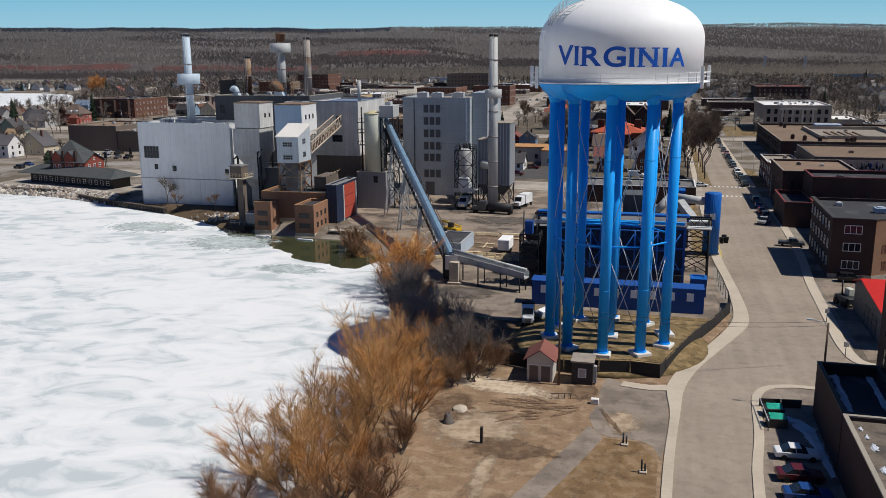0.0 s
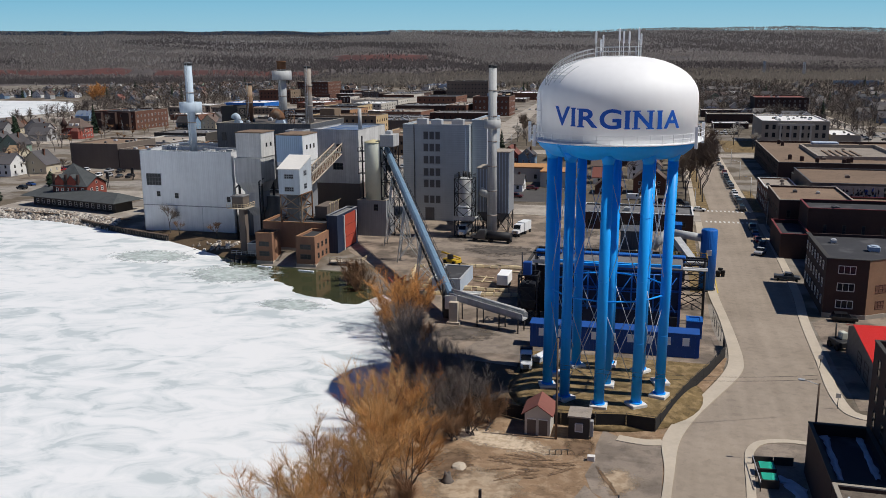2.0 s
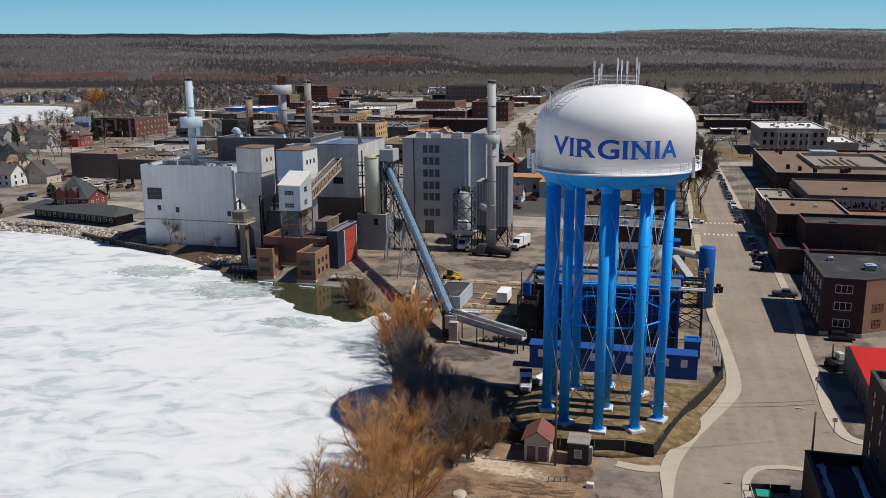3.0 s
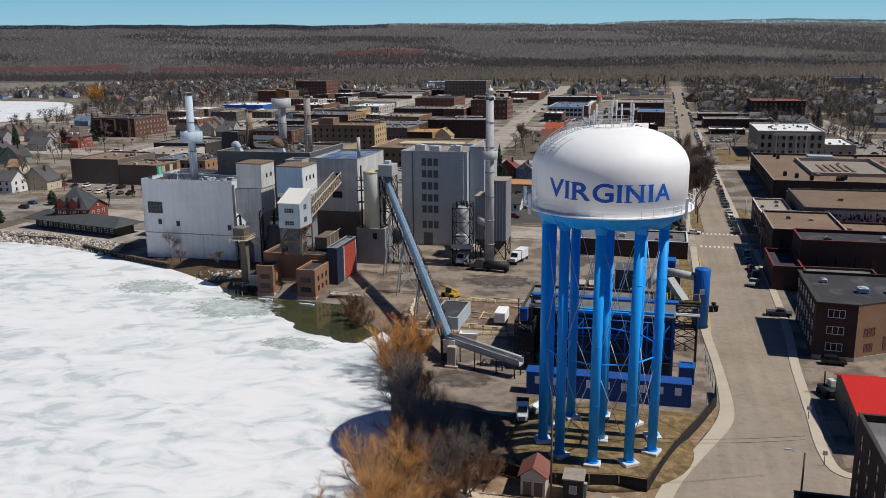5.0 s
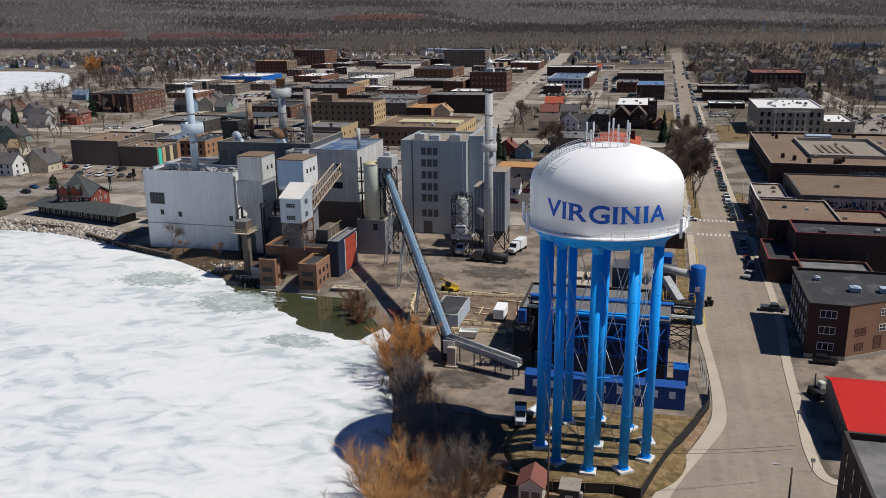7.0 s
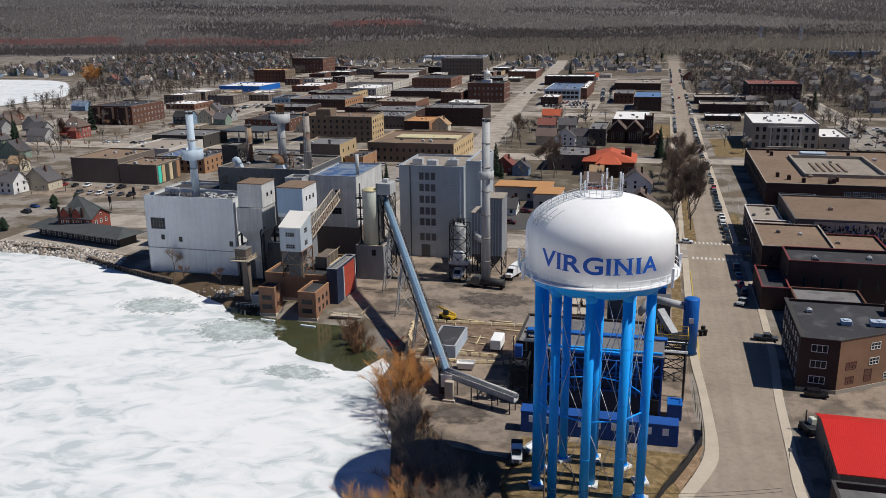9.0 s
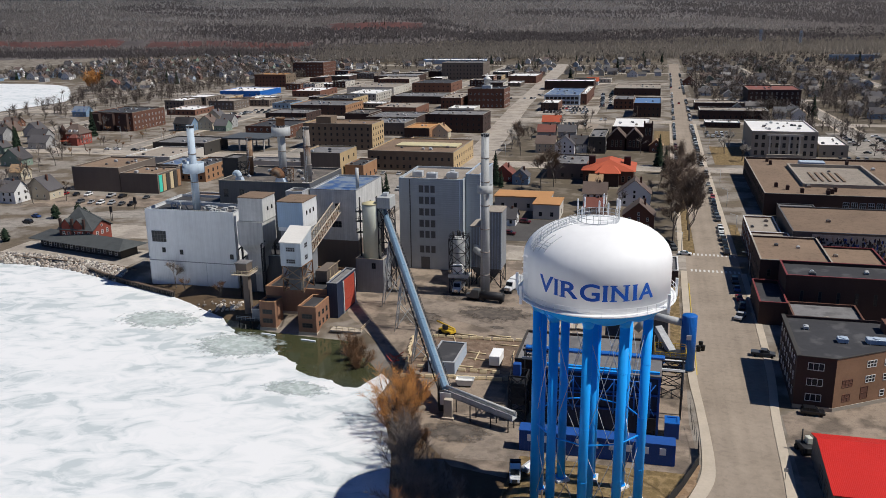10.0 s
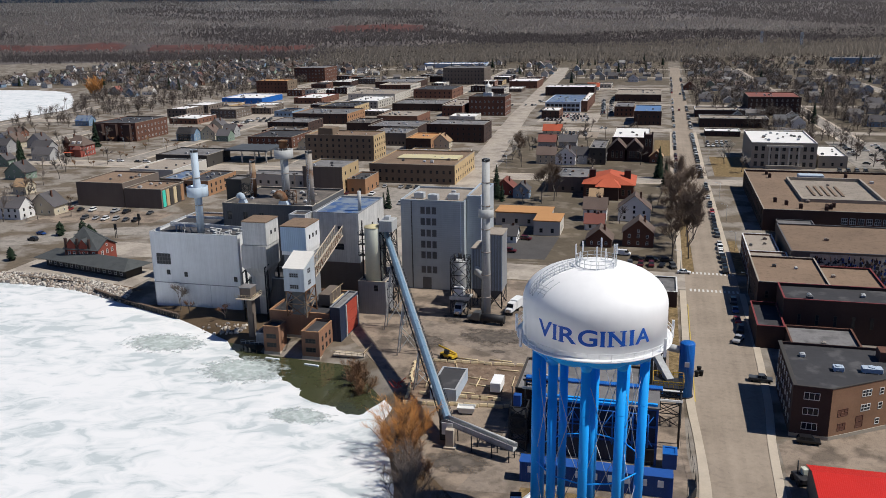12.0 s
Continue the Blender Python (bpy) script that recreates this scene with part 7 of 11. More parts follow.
for s, z, w, h, pn in ((3.4, 5.2, 2.8, 1.7, "brick_brown"), (9.5, 8.8, 2.6, 1.6, "glass"), (9.5, 5.4, 2.6, 1.6, "glass"), (8.2, 1.8, 2.0, 2.8, "brick_brown"), (3.4, 1.9, 2.2, 1.7, "brick_brown"), (13.6, 8.6, 1.2, 1.6, "glass"),
                       (13.6, 5.2, 1.2, 1.6, "glass"), (17.0, 8.6, 1.4, 1.6, "glass"), (17.0, 5.2, 1.4, 1.6, "glass"), (13.2, 1.6, 1.3, 1.5, "glass")):
    c, sn = math.cos(radians(ang)), math.sin(radians(ang))
    piece("window", window_mesh(w, h, 3 if w > 2 else 1, 2, "trim_white" if pn == "glass" else "brick_brown", pn), A, pose(35.3 + s * c, 176.6 + s * sn, z, 0, 0, ang))
bm = nb()
prism(bm, [(27.5, 177.05), (35.32, 176.45), (52.6, 187.8), (52.6, 188.2), (35.3, 176.9), (27.5, 177.5)], 0, 0.9)
part("plinth", bm, "stone", A)
vent_unit(A, 38.5, 189, H - 0.6, 2.2, 2.0, 1.1, "siding_pale")
vent_unit(A, 45.5, 189.5, H - 0.6, 4.2, 2.2, 1.2, "siding_pale")
vent_unit(A, 32.0, 196, H - 0.6, 1.2, 1.4, 0.8)
bm = nb()
box(bm, 48.5, 51, 196, 200, H - 0.6, H + 1.8)
part("stair_head", bm, "brick_brown", A)
R = block("red_trim_block", "dark brick hall with red metal coping", "building", 33, 66, 237, 252, 12.0, "brick_dark", "roof_dark", "trim_red", 0.8, units=5, seed=31)
windows(R, "S", 2, 30, 0, 4.6, 1, 6, 0.9, 3.2, 1, 1, 2, "trim_dark")
R = block("red_trim_annex", "low dark brick annex with red metal coping", "building", 25.6, 32.9, 229, 250, 6.4, "brick_dark", "roof_dark", "trim_red", 0.9)
R2 = block("street_annex", "low dark brick shop annex beside the block", "building", 33, 50, 205, 232, 6.0, "brick_dark", "roof_grey", "brick_brown", 0.5, units=3, seed=9)
K = block("club_building", "tall brown brick building with a tan gravel roof", "building", 28, 48, 254.5, 284, 11.2, "brick_dark", "roof_brown", "stone", 0.5, units=2, seed=14)
windows(K, "S", 1, 17, 0, 6.2, 1, 5, 1.0, 2.2, 1, 1, 2, "trim_dark")
windows(K, "W", 2, 28, 0, 2.0, 2, 6, 1.4, 2.2, 4.2, 1, 2, "trim_dark")
block("side_hall", "brown-roofed brick hall behind the club building", "building", 48.2, 66, 254, 288, 7.6, "brick_dark", "roof_brown", "trim_red", 0.5, units=3, seed=2)
K = block("shop_strip", "low brick shop strip with tan roofs", "building", 29, 41.5, 284.3, 299, 8.8, "brick_brown", "roof_tan", "trim_white", 0.5, units=3, seed=6)
windows(K, "W", 1, 13, 0, 1.2, 2, 3, 1.8, 2.2, 4, 2, 2, "trim_white")
K = block("shop_strip", "low brick shop strip with tan roofs", "building", 29.4, 40, 299.3, 328, 7.8, "brick_brown", "roof_tan", "trim_white", 0.5, units=3, seed=17)
windows(K, "W", 1, 27, 0, 1.2, 2, 5, 1.8, 2.0, 3.4, 2, 2, "trim_white")
U = block("mural_hall", "large hall with a brown roof and a painted mural wall", "building", 42, 104, 292, 332, 11.2, "stucco_dark", "roof_brown", "siding_dark", 0.4, units=4, seed=19)
# the mural: patches of paint, no figures
rng = random.Random(5)
M["mural_light"] = mat("mural_light", (0.50, 0.43, 0.35), 0.9, var=0.3, s1=0.5, s2=2.0)
M["mural_blue"] = mat("mural_blue", (0.05, 0.09, 0.32), 0.9, var=0.3, s1=0.5)
bm = nb()
box(bm, 6, 61.6, -0.06, -0.004, 0.6, 10.6)
part("mural_ground", bm, "mural_light", U, "pale painted mural ground")
for mk, cnt in (("brick_dark", 330), ("mural_blue", 240), ("trim_dark", 300), ("brick_orange", 110), ("stucco", 150)):
    bm = nb()
    for k in range(cnt):
        x = rng.uniform(7, 60) if mk != "mural_blue" else rng.gauss(34, 11)
        x = min(max(x, 7), 60)
        z = rng.uniform(1, 9.6)
        w, h = rng.uniform(0.15, 0.5), rng.uniform(0.2, 0.85)
        pts = [(x + w * rng.uniform(0.7, 1.2) * math.cos(t), z + h * rng.uniform(0.7, 1.2) * math.sin(t)) for t in (k * math.pi / 3 for k in range(6))]
        f = bm.faces.new([bm.verts.new((px, -0.068 - 0.00006 * k, min(max(pz, 0.7), 10.5))) for px, pz in pts])
    o = part("mural_patch", bm, mk, U, "irregular painted mural patches")
    o["kind"] = "stuff"
S = block("school", "large brick school with flat roof and light court", "school", 41, 110, 366, 462, 9.2, "brick_dark", "roof_brown", "stone", 0.9, units=6, seed=23)
windows(S, "W", 4, 92, 0, 1.6, 2, 16, 2.6, 2.4, 3.8, 3, 2, "trim_dark")
windows(S, "S", 30, 68, 0, 4.0, 1, 12, 2.4, 2.6, 3, 3, 2, "siding_pale")
bm = nb()
for q in ((18, 52, 22, 23), (18, 52, 74, 75), (18, 19, 23, 74), (51, 52, 23, 74)):
    box(bm, *q, 8.31, 9.8)
part("court_parapet", bm, "stone", S)
bm = nb()
box(bm, 19.1, 50.9, 23.1, 73.9, 8.305, 8.36)
part("court_floor", bm, "roof_tan", S)
for k in range(5):
    bm = nb()
    box(bm, 25 + 3 * k, 26.0 + 3 * k, 36, 58, 8.37, 8.8)
    part("skylight", bm, "roof_brown", S)
bm = nb()
box(bm, 24, 36, 76.5, 82, 8.31, 10.6, bevel=0.3)
part("roof_cabin", bm, "siding_pale", S)
rng = random.Random(44)
for k in range(10):
    vent_unit(S, rng.uniform(4, 66), rng.choice((rng.uniform(4, 20), rng.uniform(78, 92))), 8.3, 1.4, 1.6, 2.0, "brick_dark")
block("school_wing", "dark flat-roofed school wing", "building", 46, 60, 346, 365.5, 5.2, "stucco_dark", "roof_grey", "siding_dark", 0.3)
# red-roofed shed and machine
root = thing("red_shed", "dark-sided metal shed with a bright red gable roof", "shed", 28, 133.5, 0)
bm = nb()
v = [bm.verts.new(p) for p in ((0, 0, 0), (18, 0, 0), (18, 21.5, 0), (0, 21.5, 0), (0, 0, 5.0), (18, 0, 5.0), (18, 21.5, 5.0), (0, 21.5, 5.0), (0, 16.5, 6.6), (18, 16.5, 6.6))]
for q in ((3, 2, 1, 0), (0, 1, 5, 4), (1, 2, 6, 9, 5), (2, 3, 7, 6), (3, 0, 4, 8, 7)):
    bm.faces.new([v[k] for k in q])
part("wall", bm, "siding_dark", root)
for (ya, za), (yb, zb) in (((-0.4, 5.0), (16.5, 6.65)), ((16.5, 6.65), (22.0, 4.95))):
    bm = nb()
    a = [(-0.4, ya, za), (18.4, ya, za), (18.4, yb, zb), (-0.4, yb, zb)]
    lo, hi = [bm.verts.new(p) for p in a], [bm.verts.new((p[0], p[1], p[2] + 0.16)) for p in a]
    bm.faces.new(hi), bm.faces.new(lo[::-1])
    for k in range(4):
        bm.faces.new((lo[k], lo[(k + 1) % 4], hi[(k + 1) % 4], hi[k]))
    bmesh.ops.recalc_face_normals(bm, faces=bm.faces[:])
    part("roof_slope", bm, "roof_scarlet", root)
windows(root, "W", 4, 14, 0, 0.05, 1, 2, 3.0, 3.4, 1, 1, 4, "trim_dark", "siding_dark", name="shed_door")
root = thing("yard_loader", "dark loader machine parked beside the red shed", "machine", 27.2, 157.5, 0, 20)
bm = nb()
box(bm, -1.1, 1.1, -2.0, 1.8, 0.6, 1.7, bevel=0.12)
part("chassis", bm, "dark_steel", root)
bm = nb()
box(bm, 0.2, 1.3, -0.5, 0.9, 1.7, 3.0, bevel=0.1)
part("cab", bm, "cream", root)
bm = nb()
rod(bm, (-0.4, 0.5, 1.5), (-0.3, 0.8, 4.4), 0.14, n=6)
part("mast", bm, "dark_steel", root)
for x in (-1.05, 1.05):
    for y in (-1.3, 1.1):
        bm = nb()
        rod(bm, (x - 0.2, y, 0.6), (x + 0.2, y, 0.6), 0.6, n=12)
        part("wheel", bm, "tyre", root)
# dark buildings at the parking lot
T = block("dark_hall", "tall dark brick hall beside the parking lot", "building", 21.3, 62, 90.8, 108.9, 17.0, "brick_dark", "roof_grey", "trim_dark", 0.8, units=3, seed=3)
windows(T, "W", 1, 17, 0, 7.0, 3, 4, 1.3, 2.2, 3.2, 1, 2, "trim_dark")
L = block("low_dark_shop", "low dark brick shop with a sunken roof and drifted snow", "building", 14.2, 21.0, 90.8, 106.4, 6.7, "brick_dark", "roof_dark", "trim_dark", 1.3)
L2 = block("tan_roof_shop", "dark brick shop with a brown gravel roof", "building", 14.2, 21.0, 66, 90.5, 6.7, "brick_dark", "roof_earth", "stone", 0.4, units=1, seed=1)
def snow_band(label, z, rows, h, seed):
    """Old snow along a line of (x, y, half-width), with a ragged, sunken rim."""
    g_ = random.Random(seed)
    root = thing("snow_drift", label, "snow", 0, 0, z)
    bm = nb()
    mid = smooth_line([r[:2] for r in rows], 6)
    last = None
    for k, (x, y) in enumerate(mid):
        u = k / (len(mid) - 1) * (len(rows) - 1)
        j = min(int(u), len(rows) - 2)
        w = rows[j][2] + (rows[j + 1][2] - rows[j][2]) * (u - j)
        ring = [bm.verts.new((x + d * w * g_.uniform(0.7, 1.25), y + g_.uniform(-0.15, 0.15), hz_)) for d, hz_ in ((-1, 0), (-0.55, h * g_.uniform(0.5, 1)), (0.5, h * g_.uniform(0.6, 1.1)), (1, 0))]
        if last:
            for i in range(3):
                bm.faces.new((last[i], last[i + 1], ring[i + 1], ring[i]))
        last = ring
    bmesh.ops.recalc_face_normals(bm, faces=bm.faces[:])
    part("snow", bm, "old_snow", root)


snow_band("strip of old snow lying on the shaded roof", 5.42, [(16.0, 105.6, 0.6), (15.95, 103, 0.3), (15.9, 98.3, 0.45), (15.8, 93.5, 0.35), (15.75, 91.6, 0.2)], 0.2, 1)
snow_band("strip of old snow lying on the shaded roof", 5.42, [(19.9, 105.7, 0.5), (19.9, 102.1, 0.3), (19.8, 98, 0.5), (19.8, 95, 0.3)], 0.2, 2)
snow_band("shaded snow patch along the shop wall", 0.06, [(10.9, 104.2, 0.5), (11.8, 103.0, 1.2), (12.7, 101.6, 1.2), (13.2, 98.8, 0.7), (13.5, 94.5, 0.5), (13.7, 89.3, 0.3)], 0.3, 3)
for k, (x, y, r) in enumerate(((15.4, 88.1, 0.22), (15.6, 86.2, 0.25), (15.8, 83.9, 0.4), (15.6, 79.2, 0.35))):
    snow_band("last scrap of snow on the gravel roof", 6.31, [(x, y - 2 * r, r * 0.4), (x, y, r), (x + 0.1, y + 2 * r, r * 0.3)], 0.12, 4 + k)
for k, y in enumerate((101.7, 104.7)):
    root = thing("teal_dumpster", "dark dumpster with a bright teal lid", "dumpster", 9.5, y, 0.05, 4, "dumpsters")
    bm = nb()
    box(bm, -1.1, 1.1, -0.85, 0.85, 0, 1.15, bevel=0.05)
    part("bin", bm, "trim_dark", root)
    bm = nb()
    v = [bm.verts.new(p) for p in ((-0.85, -0.8, 1.18), (0.95, -0.8, 1.18), (0.95, 0.7, 1.36), (-0.85, 0.7, 1.36))]
    bmesh.ops.solidify(bm, geom=[bm.faces.new(v)], thickness=-0.06)
    part("lid", bm, "car_teal", root)
root = thing("bin_screen", "low dark timber screen behind the dumpsters", "fence", 0, 0, 0.05)
for (xa, ya), (xb, yb) in (((8.2, 107.2), (10.6, 107.5)), ((10.7, 107.5), (13.1, 107.8))):
    bm = nb()
    ribbon(bm, [(xa, ya), (xb, yb)], -0.06, 0.06, 0, 1.1)
    part("panel", bm, "trim_dark", root)
bm = nb()
rod(bm, (8.1, 107.1, 1.2), (8.4, 99.9, 1.2), 0.06, n=6)
part("rail", bm, "galv", root)
for y in (107.0, 103.5, 100.0):
    bm = nb()
    rod(bm, (8.1 + (107 - y) * 0.043, y, 0), (8.1 + (107 - y) * 0.043, y, 1.2), 0.06, n=6)
    part("post", bm, "dark_steel", root)
for x, y in ((21.9, 128.4), (22.2, 145.5)):
    root = thing("sign_post", "thin dark sign post at the kerb", "sign post", x, y, 0.1)
    bm = nb()
    rod(bm, (0, 0, 0), (0, 0, 2.4), 0.05, n=6)
    part("post", bm, "dark_steel", root)
    bm = nb()
    box(bm, -0.35, 0.35, -0.07, -0.04, 1.7, 2.4, bevel=0.01)
    part("plate", bm, "galv", root)
for x, y in ((10.4, 206), (10.0, 208.5), (9.3, 205.4)):
    root = thing("waste_bin", "black wheeled waste bin at the roadside", "bin", x, y, 0.05, 12, "waste bins")
    bm = nb()
    lathe(bm, [(0.45, 0), (0.6, 1.3), (0.62, 1.4), (0.05, 1.5)], 8)
    part("bin", bm, "tyre", root)

# white tipper skip in the yard
root = thing("tipper_skip", "white open steel skip standing in the yard", "skip", -43.2, 172.8, 0.03, 5)
bm = nb()
v0 = [bm.verts.new(p) for p in ((-1.6, -1.0, 0.3), (1.6, -1.0, 0.3), (1.6, 1.0, 0.3), (-1.6, 1.0, 0.3))]
v1 = [bm.verts.new(p) for p in ((-2.1, -1.2, 1.7), (2.1, -1.2, 1.7), (2.1, 1.2, 1.7), (-2.1, 1.2, 1.7))]
v2 = [bm.verts.new(p) for p in ((-2.0, -1.1, 1.7), (2.0, -1.1, 1.7), (2.0, 1.1, 1.7), (-2.0, 1.1, 1.7))]
v3 = [bm.verts.new(p) for p in ((-1.8, -1.0, 1.2), (1.8, -1.0, 1.2), (1.8, 1.0, 1.2), (-1.8, 1.0, 1.2))]
for a, b in ((v0, v1), (v1, v2), (v2, v3)):
    for k in range(4):
        bm.faces.new((a[k], a[(k + 1) % 4], b[(k + 1) % 4], b[k]))
bm.faces.new(v3), bm.faces.new(v0[::-1])
part("body", bm, "trim_white", root)
bm = nb()
for x in (-1.2, 1.2):
    box(bm, x - 0.2, x + 0.2, -1.0, 1.0, -0.03, 0.3)
part("skid", bm, "dark_steel", root)
# old red steel parts lying on the bank
rng = random.Random(8)
root = thing("scrap_pile", "heap of rusty red steel scrap on the bank", "scrap", -62.5, 183.5, 0)
for k in range(9):
    bm = nb()
    x, y, a = rng.uniform(-1.6, 1.6), rng.uniform(-2.2, 2.2), rng.uniform(0, 6.3)
    rod(bm, (x, y, 0.15), (x + 1.8 * math.cos(a), y + 1.8 * math.sin(a), rng.uniform(0.3, 1.3)), 0.13, n=4)
    part("bar", bm, "door_red", root)

# boat under a cover beside the tower
root = thing("covered_boat", "pale boat under a white cover beside a lorry", "boat", -23.0, 139.4, 0.05, 65)
bm = nb()
pts = [(-2.6, 0.9), (1.2, 0.95), (2.9, 0.05), (1.2, -0.85), (-2.6, -0.8)]
lo = [bm.verts.new((x * 0.8, y * 0.7, 0.1)) for x, y in pts]
hi = [bm.verts.new((x, y, 1.1)) for x, y in pts]
rg = [bm.verts.new((-2.3, 0.05, 1.6)), bm.verts.new((1.6, 0.05, 1.5))]
for k in range(5):
    bm.faces.new((lo[k], lo[(k + 1) % 5], hi[(k + 1) % 5], hi[k]))
bm.faces.new(lo[::-1])
bm.faces.new((hi[0], hi[1], rg[1], rg[0])), bm.faces.new((hi[1], hi[2], rg[1])), bm.faces.new((hi[2], hi[3], rg[1])), bm.faces.new((hi[3], hi[4], rg[0], rg[1])), bm.faces.new((hi[4], hi[0], rg[0]))
bmesh.ops.recalc_face_normals(bm, faces=bm.faces[:])
part("hull", bm, "siding_white", root)

# ---------------- the town ----------------
TAKEN = [(5, 29, 0, 1500), (-30, 8, 140, 215), (-240, 6, 200, 300), (-420, 420, 277, 297)]      # occupied rectangles
for y_ in (472, 685, 880, 1070, 1260, 1450):
    TAKEN.append((-900, 500, y_ - 10, y_ + 10))


def avenue_x(y):
    return -103 - max(0.0, y - 438) * 0.0575


def free(x0, x1, y0, y1, gap=1.0):
    for y in (y0, (y0 + y1) / 2, y1):
        if x0 - 10 < avenue_x(y) < x1 + 10:
            return False
        for ax in (-223, -343, -463, -583, 137, 257, 377):
            if x0 - 8 < ax - 30 * (y - 470) / 1010 < x1 + 8:
                return False
    return all(x1 + gap < a or x0 - gap > b or y1 + gap < c or y0 - gap > d for a, b, c, d in TAKEN)


def shop(name, label, x0, x1, y0, y1, h, wall, roof, rows=2, cols=6, ecols=4, cope="stone", units=2, seed=1, fr="trim_dark", cat="building", ww=1.3, wh=1.8, far=False, front=None):
    r = block(name, label, cat, x0, x1, y0, y1, h, wall, roof, cope, 0.6, units=units * 2, seed=seed, front=front)
    dz = (h - 1.6) / max(rows, 1)
    if far:
        fl = [("S", 0.8, x1 - x0 - 0.8, 0, 1.3, rows, cols, ww, min(wh, dz * 0.6), dz, 1, 2, fr)] if rows and cols else []
        fl += [("E", 0.8, y1 - y0 - 0.8, x1 - x0, 1.3, rows, ecols, ww, min(wh, dz * 0.6), dz, 1, 2, fr)] if rows and ecols else []
        windows_far(r, fl)
        rows = 0
    if rows and cols:
        windows(r, "S", 0.8, x1 - x0 - 0.8, 0, 1.3, rows, cols, ww, min(wh, dz * 0.6), dz, 1, 2, fr)
    if rows and ecols:
        windows(r, "E", 0.8, y1 - y0 - 0.8, x1 - x0, 1.3, rows, ecols, ww, min(wh, dz * 0.6), dz, 1, 2, fr)
    TAKEN.append((x0, x1, y0, y1))
    return r


# fronts face away from the sun: their shade is put in as darker brick
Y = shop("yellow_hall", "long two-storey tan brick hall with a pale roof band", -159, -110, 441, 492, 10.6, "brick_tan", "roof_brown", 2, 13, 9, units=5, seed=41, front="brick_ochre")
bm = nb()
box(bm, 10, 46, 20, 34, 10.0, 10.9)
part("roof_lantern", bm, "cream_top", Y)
Hh = shop("hotel", "five-storey tan brick hotel, front in shade colour", -226, -179, 508, 532, 16.4, "brick_tan", "roof_brown", 4, 11, 5, units=4, seed=42, front="brick_ochre")
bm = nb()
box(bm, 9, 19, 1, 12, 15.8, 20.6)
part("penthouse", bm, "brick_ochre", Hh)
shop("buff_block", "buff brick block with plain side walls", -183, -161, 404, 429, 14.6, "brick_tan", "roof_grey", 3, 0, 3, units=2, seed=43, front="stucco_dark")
shop("brick_annex", "small orange-red brick annex", -160, -150, 408, 430, 8.0, "brick_orange", "roof_dark", 1, 2, 3)
shop("low_grey_store", "long low grey store with a flat roof", -224, -184, 421, 434, 6.4, "stucco", "roof_grey", 1, 8, 2)
shop("corner_shops", "two-storey dark brick corner shops", -169, -126, 599, 628, 13.1, "brick_dark", "roof_grey", 3, 10, 5, units=3, seed=44)
C = shop("city_hall", "brick city hall with a white cupola", -175, -141, 769, 800, 17.5, "brick_brown", "roof_dark", 3, 8, 6, seed=45, fr="trim_white", far=True)
bm = nb()
box(bm, 12, 20, 8, 16, 16.9, 20)
lathe(bm, [(2.9, 20), (2.9, 25), (3.2, 25.1), (3.2, 25.6), (2.2, 27.2), (0.6, 28.4), (0.5, 30), (0.05, 30.8)], 12, 16, 12)
part("cupola", bm, "trim_white", C)
shop("modern_office", "modern office with glass front and red brick end", -109, -76, 805, 880, 9.6, "siding_pale", "roof_blue", 2, 8, 0, cope="trim_white", units=4, seed=46, ww=3.2, wh=2.4, far=True)
shop("brick_end", "red brick end block of the office", -75.8, -70, 812, 905, 10.2, "brick_brown", "roof_white", 1, 1, 6, far=True)
shop("office_rear", "low rear office with a white roof", -131, -76, 973, 1003, 10.0, "brick_dark", "roof_white", 1, 10, 4, cope="trim_white", units=3, seed=47, far=True)
shop("bank", "low brick bank with a pale roof", -189, -154, 1068, 1120, 9.1, "brick_brown", "roof_white", 1, 6, 4, cope="trim_white", far=True)
shop("tall_office", "tall dark rendered office block", -290, -233, 1126, 1170, 22.0, "stucco_dark", "roof_grey", 4, 12, 6, units=2, seed=48, far=True)
shop("blue_roof_store", "dark brick store with a bright blue roof", -24, -2, 716, 768, 11.5, "brick_dark", "roof_steel", 2, 6, 8, units=1, seed=49, far=True)
shop("brick_store", "small brown brick store building", -43, -26, 775, 815, 9.0, "brick_brown", "roof_grey", 2, 4, 4, far=True)
shop("lit_roof_store", "wide low store with a pale roof", -50, -3, 914, 975, 7.3, "brick_dark", "roof_tan", 1, 8, 6, units=6, seed=50, far=True)
shop("black_shop", "small dark two-storey shop building", -44, -34, 518, 555, 10.3, "trim_dark", "roof_grey", 2, 2, 5)
shop("grey_shop", "low grey shop with skylights", -58, -37, 431, 461, 8.2, "stucco_dark", "roof_grey", 1, 4, 4, units=3, seed=51)
shop("blue_store", "low store with a bright blue band", -472, -424, 852, 905, 6.1, "royal", "roof_white", 1, 6, 0, cope="trim_white", units=4, seed=52, fr="trim_white", far=True)
shop("brown_block", "tan-brown brick block, front in shade colour", -494, -452, 982, 1012, 15.0, "brick_ochre", "roof_orange", 3, 9, 4, units=3, seed=53, far=True, front="brick_brown")
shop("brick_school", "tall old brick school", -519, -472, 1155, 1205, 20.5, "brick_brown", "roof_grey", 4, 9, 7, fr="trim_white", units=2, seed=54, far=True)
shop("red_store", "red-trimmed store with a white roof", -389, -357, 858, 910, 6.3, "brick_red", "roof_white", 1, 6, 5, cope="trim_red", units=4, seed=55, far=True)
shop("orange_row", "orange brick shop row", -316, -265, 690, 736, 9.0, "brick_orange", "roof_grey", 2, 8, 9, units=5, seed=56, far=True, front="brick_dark")
